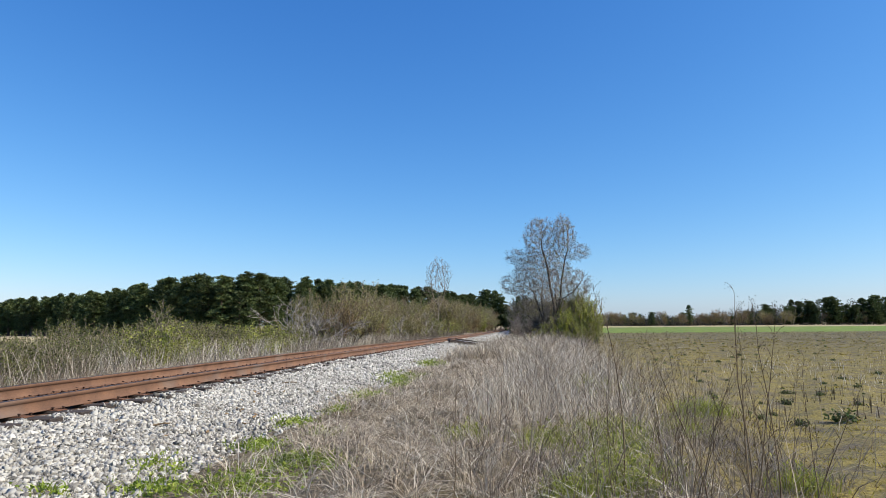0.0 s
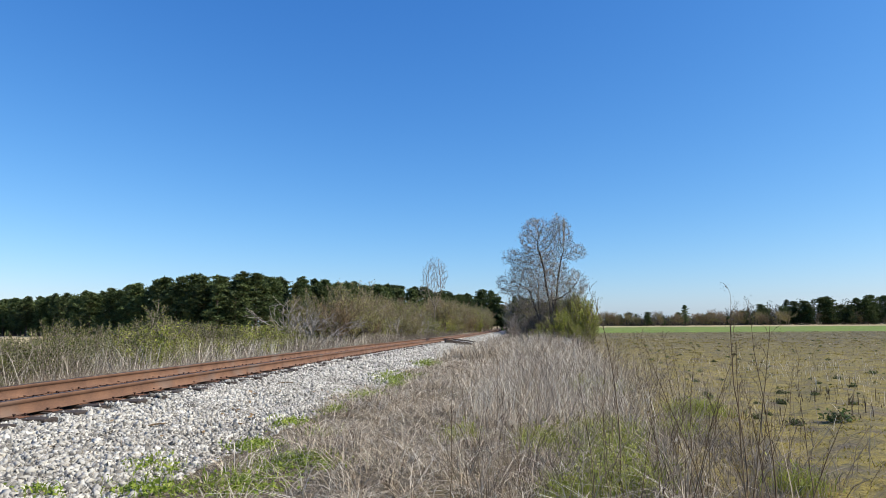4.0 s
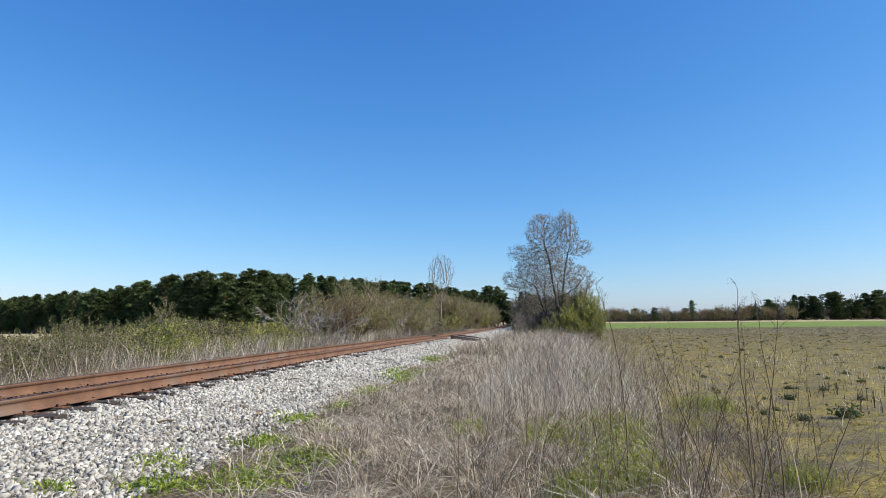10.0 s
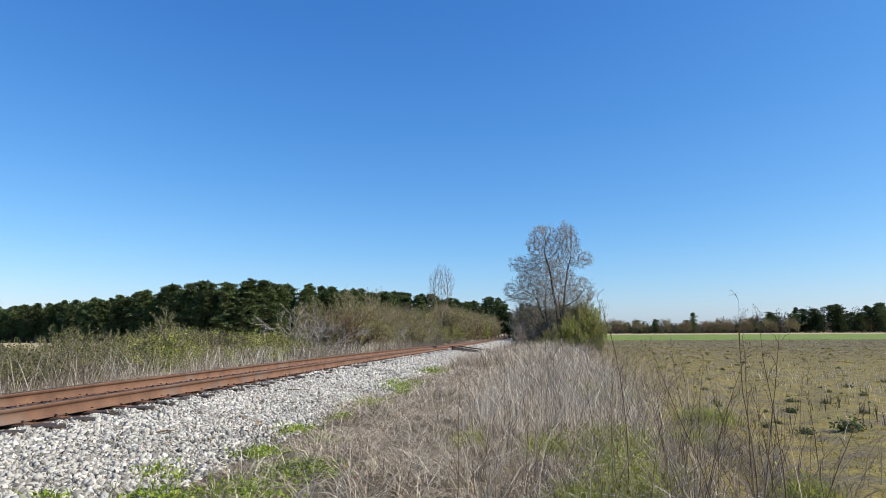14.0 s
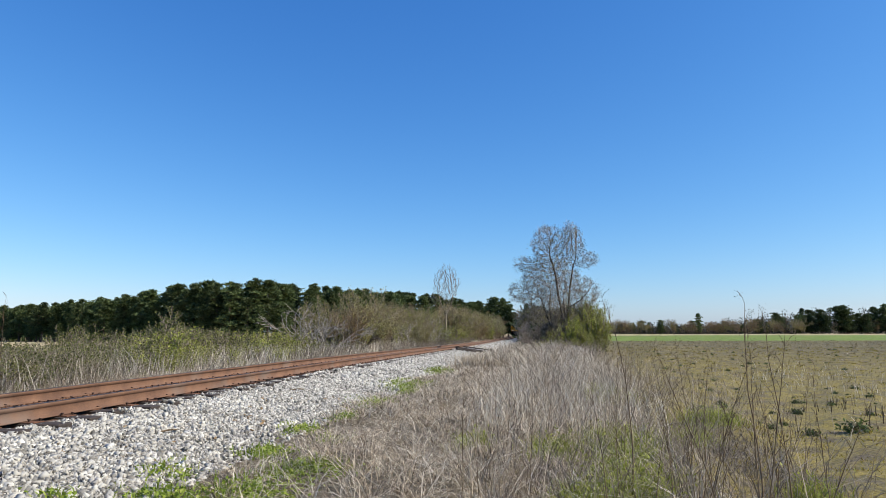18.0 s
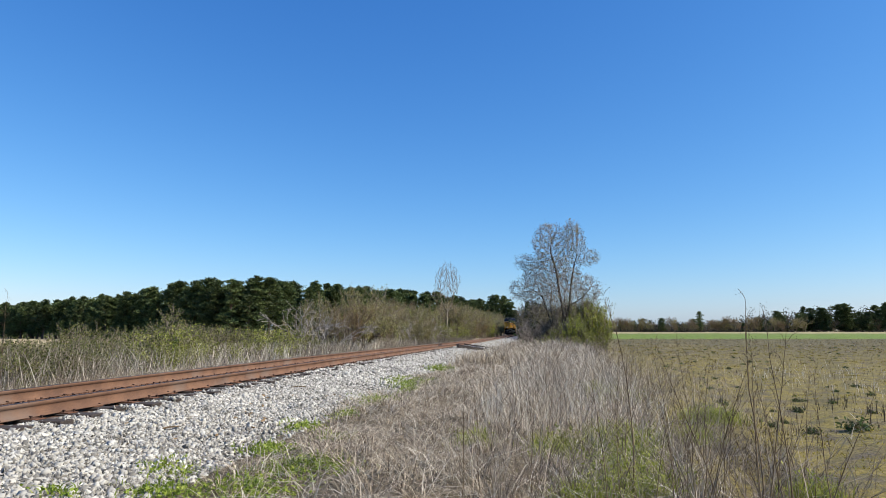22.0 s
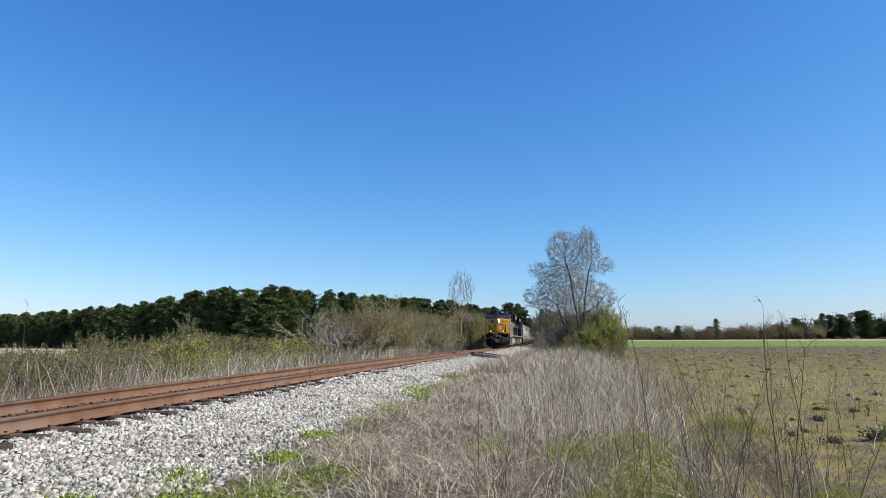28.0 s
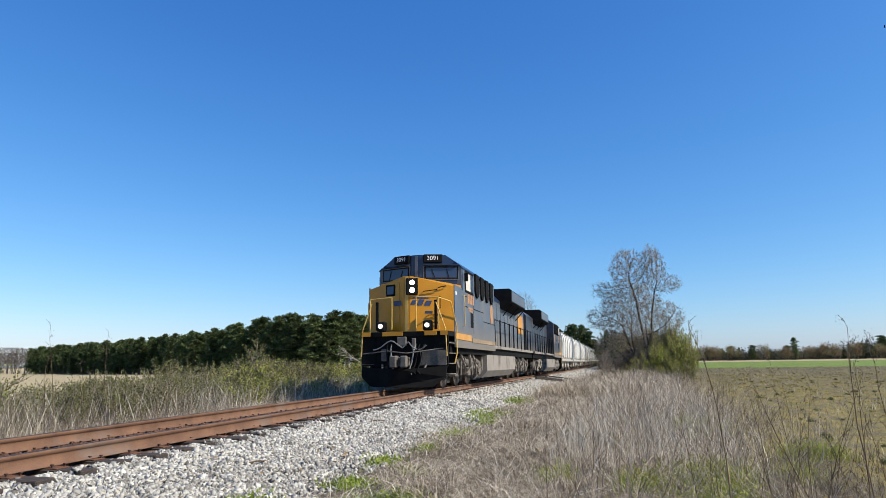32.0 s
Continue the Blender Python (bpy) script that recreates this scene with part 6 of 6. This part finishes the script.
# straw litter on the foot of the ballast
p = strew(2600, -5.0, -2.8, 4.0, 9.5, 1.0)
p[:, 2] = np.maximum(p[:, 2], bed_z(p[:, 0], p[:, 1])) + 0.03
patch("straw_litter", M["mauve"], "dry straw litter on the foot of the ballast", [sward(p, 0.01, 0.05, 7.0, 0.006, 0.2)])
# fresh green at the edge of the ballast and between the stems
EDGE = [(-3.51, 9.33, 0.35, 0.6), (-3.28, 7.6, 0.45, 0.5), (-2.5, 6.7, 0.7, 0.6), (-2.75, 5.8, 0.7, 0.5), (-3.7, 6.2, 0.35, 0.4), (-3.4, 5.5, 0.5, 0.4), (-4.0, 5.0, 0.3, 0.2), (-2.75, 8.7, 0.4, 0.4), (-3.3, 10.7, 0.3, 0.6), (-3.35, 13.1, 0.5, 1.0), (-3.45, 17.5, 0.7, 2.0), (-3.6, 24, 0.5, 2.5), (-3.1, 15.2, 0.3, 0.8)]
INNER = [(1.5, 14.6, 0.5, 1.2), (1.11, 8.8, 0.5, 0.9), (0.79, 6.8, 0.45, 0.8), (0.82, 5.9, 0.4, 0.5), (0.2, 7.95, 0.35, 0.5), (1.96, 8.5, 0.25, 0.35), (2.68, 10.8, 0.4, 0.6), (2.41, 6.3, 0.25, 0.25), (0.36, 5.5, 0.25, 0.4), (-0.85, 8.3, 0.25, 0.4), (0.95, 7.7, 0.35, 0.6)]
q = tufts([(x, y, rx * 0.75, ry * 0.75) for x, y, rx, ry in EDGE], 5600)
q[:, 2] = np.maximum(q[:, 2], np.where(q[:, 0] < TOE_R, bed_z(q[:, 0], q[:, 1]), -9)) + np.abs(gg.normal(size=len(q))) * 0.04
patch("green_weeds", M["green"], "bright green spring weeds in leafy tufts", [flakes(q, gg.uniform(0.012, 0.03, len(q)), gg, 2.0, 0.3), sward(q[::4], 0.04, 0.11, 1.3, 0.012, 0.35)], "weeds")
patch("green_grass", M["lime"], "fresh green grass among the dry stems", [sward(tufts(INNER, 3800), 0.10, 0.36, 1.0, 0.0085, 0.35)])
q = tufts(INNER, 1100)
q[:, 2] += gg.uniform(0.02, 0.30, len(q))
patch("green_leaves", M["lime"], "small fresh yellow-green leaves among the dry stems", [flakes(q, gg.uniform(0.010, 0.024, len(q)), gg, 2.4, 0.2)], "weeds")
# low growth over the field
p = clumpy(strew(70000, 0.8, 30, 3.2, 62, 1.5), -0.05, 0.5, 2.0)
patch("field_growth", M["moss"], "low mossy growth over the fallow field", [sward(p, 0.015, 0.07, 1.2, 0.014, 0.2)], "weeds")
p = strew(16000, 1.2, 50, 4, 100, 1.25)
patch("field_stubble", M["stubble"], "short dry stubble in the fallow field", [sward(p, 0.05, 0.2, 0.9, 0.008, 0.1)])


CLUMPS = []
for k in range(7):
    q = gg.normal(size=(240, 3)) * np.array([0.11, 0.11, 0.07])
    q[:, 2] = np.abs(q[:, 2]) + 0.015
    v, f = flakes(q, gg.uniform(0.02, 0.055, 240), gg, 2.2)
    CLUMPS.append(np_mesh("field_weed", v, f, M["clump"]))


def clump_thing(x, y, s, k):
    o = new("field_weed", CLUMPS[k % 7])
    tagged(o, "dark green weed clump in the fallow field", "weed", "weed clumps in the field")
    o.matrix_basis = pose(x, y, float(ground_z(x, y)), 0, 0, k * 40) @ Matrix.Diagonal((s, s * 0.8, s, 1))


for k, (x, y, s) in enumerate(((4.86, 10.9, 0.95), (4.3, 17.2, 0.45), (5.34, 28.5, 0.6), (10.5, 21.2, 0.55), (8.36, 18.7, 0.55), (6.1, 14.7, 0.4), (5.4, 21, 0.45), (7.2, 26, 0.5), (3.6, 13.4, 0.4), (9.5, 31, 0.6))):
    clump_thing(x, y, s, k)
for k in range(240):
    y = 10 + 62 * gg.random() ** 1.2
    clump_thing(gg.uniform(3.2, 3.5 + 0.6 * y), y, 0.15 + 0.4 * gg.random() ** 2.0, k)
# brown tangle between the bank and the field
p = strew(9000, 0.9, 3.1, 3.6, 9.5, 1.1)
p = p[(p[:, 0] < 3.3 - 0.05 * p[:, 1]) & (lumps(p, 1.1, 5.0) + gg.normal(scale=0.2, size=len(p)) > -0.1)]
patch("brown_tangle", M["brush"], "low brown tangle of dead weeds at the edge of the field", [sward(p, 0.06, 0.34, 2.0, 0.0066, 0.5, 1.5)], "weeds")
# dry trash lying in loose patches over the field
c = strew(300, 2.2, 34, 5, 75, 1.25)
patch("field_trash", M["straw"], "loose patches of dry plant trash over the field", [tussocks(c, 26, 0.22, 0.02, 0.10, 3.0, 0.012, 0.3), ], "stubble")
c = np.concatenate([strew(700, 2.0, 34, 4.2, 70, 1.3), strew(420, 1.9, 8, 4.0, 11, 1.0)])
patch("field_tufts", M["moss"], "low yellow-green tufts over the fallow field", [tussocks(c, 44, 0.15, 0.015, 0.06, 1.3, 0.013, 0.2)], "weeds")
# short dark stubs left standing in the field
stub = np.concatenate([tufts([(6.1, 14.6, 0.8, 0.8), (6.0, 12.4, 0.9, 0.6), (6.9, 13.3, 1.2, 0.8), (5.2, 11.2, 0.5, 0.4)], 30), strew(260, 3, 16, 10, 30)])
patch("field_stubs", M["stalk"], "short dark stalk stubs in the fallow field", [blades(stub, gg.uniform(0.08, 0.32, len(stub)), gg.uniform(0, 0.2, len(stub)), gg.uniform(0.010, 0.020, len(stub)), gen=gg)], "stubble")


pale = np.concatenate([strew(320, 3.5, 22, 9, 32, 1.1), tufts([(8.5, 18, 1.6, 2.0), (7.2, 22, 1.5, 2.0), (9.5, 24, 2.0, 2.0)], 14)])
patch("pale_stubs", M["pale_straw"], "short bleached stalk stubs in the fallow field", [blades(pale, gg.uniform(0.08, 0.34, len(pale)), gg.uniform(0, 0.7, len(pale)), gg.uniform(0.008, 0.016, len(pale)), gen=gg)], "stubble")


def weed_meshes(g, h):
    """A tall dead weed: thin stem, steep side shoots, drooping feathery head."""
    segs, plume = [], []
    d = np.array([g.normal() * 0.09, g.normal() * 0.09, 1.0])
    p = np.array([0, 0, -0.05])
    n = 10
    for k in range(n):
        d = d + g.normal(size=3) * 0.05 * np.array([1, 1, 0.2])
        d /= np.linalg.norm(d)
        q = p + d * h / n
        r0, r1 = 0.0065 * (1 - 0.82 * k / n), 0.0065 * (1 - 0.82 * (k + 1) / n)
        segs.append((*p, *q, r0, r1))
        if k > 2:
            for _ in range(2 if k > 5 else 1):
                a = g.uniform(0, 2 * np.pi)
                ln = h * g.uniform(0.08, 0.22) * (1.2 - k / n)
                e = np.array([math.cos(a) * 0.45, math.sin(a) * 0.45, 0.9])
                m1 = q + e * ln * 0.6
                m2 = m1 + np.array([math.cos(a) * 0.5, math.sin(a) * 0.5, 0.35]) * ln * 0.5
                segs += [(*q, *m1, r1 * 0.6, 0.0016), (*m1, *m2, 0.0016, 0.001)]
                if k > 6:
                    plume.append(m2)
        p = q
    plume.append(p)
    plume = np.array(plume)
    pts = np.repeat(plume, 6, 0) + g.normal(size=(len(plume) * 6, 3)) * np.array([0.018, 0.018, 0.022])
    pts[:, 2] -= 0.015
    v, f = flakes(pts, g.uniform(0.003, 0.007, len(pts)), g, 2.6)
    return [("stem", skeleton(np.array(segs), M["stalk"], "stem", 4, 0.0012)), ("seed_head", np_mesh("seed_head", v, f, M["seed"]))]


WEEDS = [weed_meshes(np.random.default_rng(60 + k), 1.7) for k in range(6)]
stalks = [(0.78, 5.9, 1.08), (0.93, 5.75, 0.98), (1.62, 5.3, 1.06), (1.72, 5.6, 1.02), (1.9, 5.4, 1.0), (1.98, 5.2, 0.97), (1.3, 5.1, 0.9), (1.45, 4.6, 0.85), (1.15, 5.0, 0.85), (1.75, 4.9, 0.92), (1.55, 5.0, 0.95), (2.05, 5.6, 0.9), (0.45, 4.7, 0.68), (0.62, 5.2, 0.72), (1.0, 4.4, 0.62), (-0.35, 3.8, 0.55), (-0.62, 5.2, 0.7), (1.25, 6.4, 0.8), (1.5, 6.9, 0.85), (1.85, 6.6, 0.9), (0.9, 7.2, 0.75), (1.6, 4.3, 0.7), (1.9, 4.7, 0.75), (1.35, 4.2, 0.6)]
for k, (x, y, s) in enumerate([w for i, w in enumerate(stalks) if w[2] < 0.86 or i % 2 == 0]):
    r = tree_thing("weed_stalk", "tall thin dead weed stalk with a drooping seed head", "weed", "tall weed stalks", WEEDS[k % 6])
    r.matrix_basis = pose(x, y, float(ground_z(x, y)), gg.normal() * 3, gg.normal() * 5, gg.uniform(0, 360)) @ Matrix.Diagonal((s, s, s, 1))
for k in range(26):
    y = gg.uniform(4.3, 7.5)
    x = gg.uniform(0.08, 0.36) * y
    r = tree_thing("weed_stalk", "thin dark dead weed stalk beside the field", "weed", "tall weed stalks", WEEDS[k % 6])
    s = gg.uniform(0.45, 0.8)
    r.matrix_basis = pose(x, y, float(ground_z(x, y)), gg.normal() * 6, gg.normal() * 10, gg.uniform(0, 360)) @ Matrix.Diagonal((s, s, s, 1))
for k in range(60):
    y = gg.uniform(5.5, 22)
    x = gg.uniform(-1.2, 2.6) + 0.02 * y
    r = tree_thing("weed_stalk", "thin dead weed stalk in the dry bank", "weed", "weed stalks in the bank", WEEDS[k % 6])
    s = gg.uniform(0.4, 0.72)
    r.matrix_basis = pose(x, y, float(ground_z(x, y)), gg.normal() * 5, gg.normal() * 6, gg.uniform(0, 360)) @ Matrix.Diagonal((s, s, s, 1))
for k in range(36):
    y = gg.uniform(6, 40)
    x = gg.uniform(-16, -11.4)
    r = tree_thing("weed_stalk", "pale bare weed stalk in the trackside scrub", "weed", "weed stalks beyond the rails", WEEDS[k % 6])
    s = gg.uniform(0.8, 1.2)
    r.matrix_basis = pose(x, y, float(ground_z(x, y)), gg.normal() * 6, gg.normal() * 8, gg.uniform(0, 360)) @ Matrix.Diagonal((s * 1.5, s * 1.5, s, 1))

for x, y, s, tip in ((-12.5, 12.1, 1.66, 2), (-12.5, 13.4, 1.62, 9)):
    r = tree_thing("weed_stalk", "very tall thin weed stalk standing above the scrub", "weed", "tall stalks above the scrub", WEEDS[4])
    r.matrix_basis = pose(x, y, float(ground_z(x, y)), 0, tip, 30) @ Matrix.Diagonal((s, s, s, 1))
# sticks and dead leaves on the ballast
for x, y, turn, ln in ((-4.15, 23.0, 70, 0.34), (-4.65, 7.7, 40, 0.22), (-4.35, 9.4, 100, 0.26), (-5.0, 13.0, 20, 0.3)):
    z = float(bed_z(x, y)) + 0.05
    o = part("stick", rods([(-ln / 2, 0, 0), (-0.1 * ln, 0.03, 0.012), (0.2 * ln, 0.0, 0.02), (ln / 2, 0.05, 0.008)], 0.011), M["stalk"])
    tagged(o, "short dark dead stick lying on the pale ballast", "stick", "sticks on the ballast")
    o.matrix_basis = pose(x, y, z, 0, 0, turn)
for k in range(26):
    x, y = gg.uniform(-5.2, -3.9), gg.uniform(5.5, 13)
    bm = prism([(-0.04, 0), (-0.02, 0.016), (0.012, 0.02), (0.045, 0), (0.012, -0.02), (-0.02, -0.016)], 0, 0.002, "z")
    for v in bm.verts:
        v.co.z += 3.0 * v.co.y ** 2 + 4.0 * v.co.x ** 2
    o = part("dead_leaf", bm, M["ruddy"])
    tagged(o, "curled reddish-brown dead leaf on the ballast", "leaf", "dead leaves on the ballast")
    o.matrix_basis = pose(x, y, float(bed_z(x, y)) + 0.035, gg.normal() * 20, gg.normal() * 20, gg.uniform(0, 360))

# two insects that cross the sky close by


def insect():
    r = new("flying_insect")
    tagged(r, "small dark winged insect in flight", "insect", "insects in flight")
    bm = bmesh.new()
    bmesh.ops.create_icosphere(bm, subdivisions=1, radius=1, matrix=Matrix.Diagonal((0.0026, 0.0011, 0.0011, 1)))
    part("body", bm, M["black"], r)
    for s in (-1, 1):
        bm = prism([(-0.0006, 0), (0.0014, s * 0.0016), (0.0011, s * 0.006), (-0.0006, s * 0.0065), (-0.0011, s * 0.002)], 0.0004, 0.0007, "z")
        part("wing", bm, M["black"], r).rotation_euler = (s * 0.5, 0, 0)
    return r


insects = []
AWAY = pose(1.0, -3.0, 2.6)
insects.append((insect(), [(0, AWAY), (18.0, AWAY), (18.9, pose(1.02, 1.695, 1.262, 20, 0, 160)), (19, pose(0.791, 1.761, 1.494, 20, 0, 160)), (19.1, pose(0.535, 1.774, 1.723, 20, 0, 160)), (19.2, pose(0.224, 1.704, 1.993, 20, 0, 160)), (20.2, AWAY), (24.4, AWAY), (25, pose(-0.312, 1.921, 1.431, 20, 0, 160)), (25.1, pose(-0.566, 1.835, 1.528, 20, 0, 160)), (25.3, pose(-0.678, 1.767, 1.616, 20, 0, 160)), (25.5, pose(-0.79, 1.69, 1.691, 20, 0, 160)), (25.7, pose(-0.897, 1.601, 1.764, 20, 0, 160)), (26.1, pose(-1.066, 1.378, 1.953, 20, 0, 160)), (27.2, AWAY), (30.8, AWAY), (31.8, pose(0.848, 1.925, 1.615, 20, 0, 160)), (32, pose(0.752, 1.889, 1.81, 20, 0, 160))]))
insects.append((insect(), [(0, AWAY), (24.2, AWAY), (24.9, pose(0.586, 2.288, 1.397, 20, 0, 160)), (25.1, pose(0.437, 2.312, 1.441, 20, 0, 160)), (25.2, pose(0.321, 2.323, 1.479, 20, 0, 160)), (25.3, pose(0.1, 2.332, 1.529, 20, 0, 160)), (25.4, pose(-0.184, 2.314, 1.58, 20, 0, 160)), (25.5, pose(-0.519, 2.244, 1.645, 20, 0, 160)), (25.7, pose(-1.183, 1.943, 1.736, 20, 0, 160)), (25.95, pose(-1.732, 1.467, 1.75, 20, 0, 160)), (27.0, AWAY), (32, AWAY)]))


# nearest ballast stones, one by one
st = np.random.default_rng(77)
STONES = []
for k in range(8):
    v, f = stones(np.zeros(1), np.zeros(1), np.zeros(1), np.array([0.042]), st)
    STONES.append(np_mesh("stone", v, f, M["stone"]))
for k in range(300):
    x, y = st.uniform(-5.5, -4.0), st.uniform(4.6, 9.0)
    o = new("stone", STONES[k % 8])
    o.parent = ballast
    o.matrix_basis = pose(x, y, float(bed_z(x, y)) + 0.028, st.uniform(0, 360), st.uniform(0, 360), st.uniform(0, 360))

# ---------------------------------------------------------------- what moves


def motions():
    times = [0, 4, 8, 12, 14] + [16 + 0.5 * k for k in range(33)]
    for ob, back, turn in train:
        rows = []
        for t in times:
            y = Y_END + SPEED * (32 - t) + back
            # the two ends of the vehicle ride on the falling, bending line
            near, far = (y - LOCO_LEN, y) if turn else (y, y + CAR_LEN)
            run = far - near
            tilt = math.degrees(math.atan2(float(drop(far) - drop(near)), run))
            yaw = math.degrees(math.atan2(float(shift(near) - shift(far)), run))
            rows.append((t, pose(TRACK_X + float(shift(y)), y, float(drop(y)), -tilt if turn else tilt, 0, turn + yaw)))
        walk(ob, rows)
    step = 0.1 / 3
    for wheels, sense in ((lead_wheels, 1), ([(o, o.location.y, WHEEL_R) for o in second_wheels], -1)):
        for w, y, rad in wheels:
            first = pose(0, y, rad)
            rows = [(0, first), (25.0, first)]
            rows += [(25.0 + k * step, pose(0, y, rad, sense * math.degrees(SPEED * k * step / rad))) for k in range(1, 211)]
            walk(w, rows)
    for ob, rows in insects:
        walk(ob, rows)


motions()
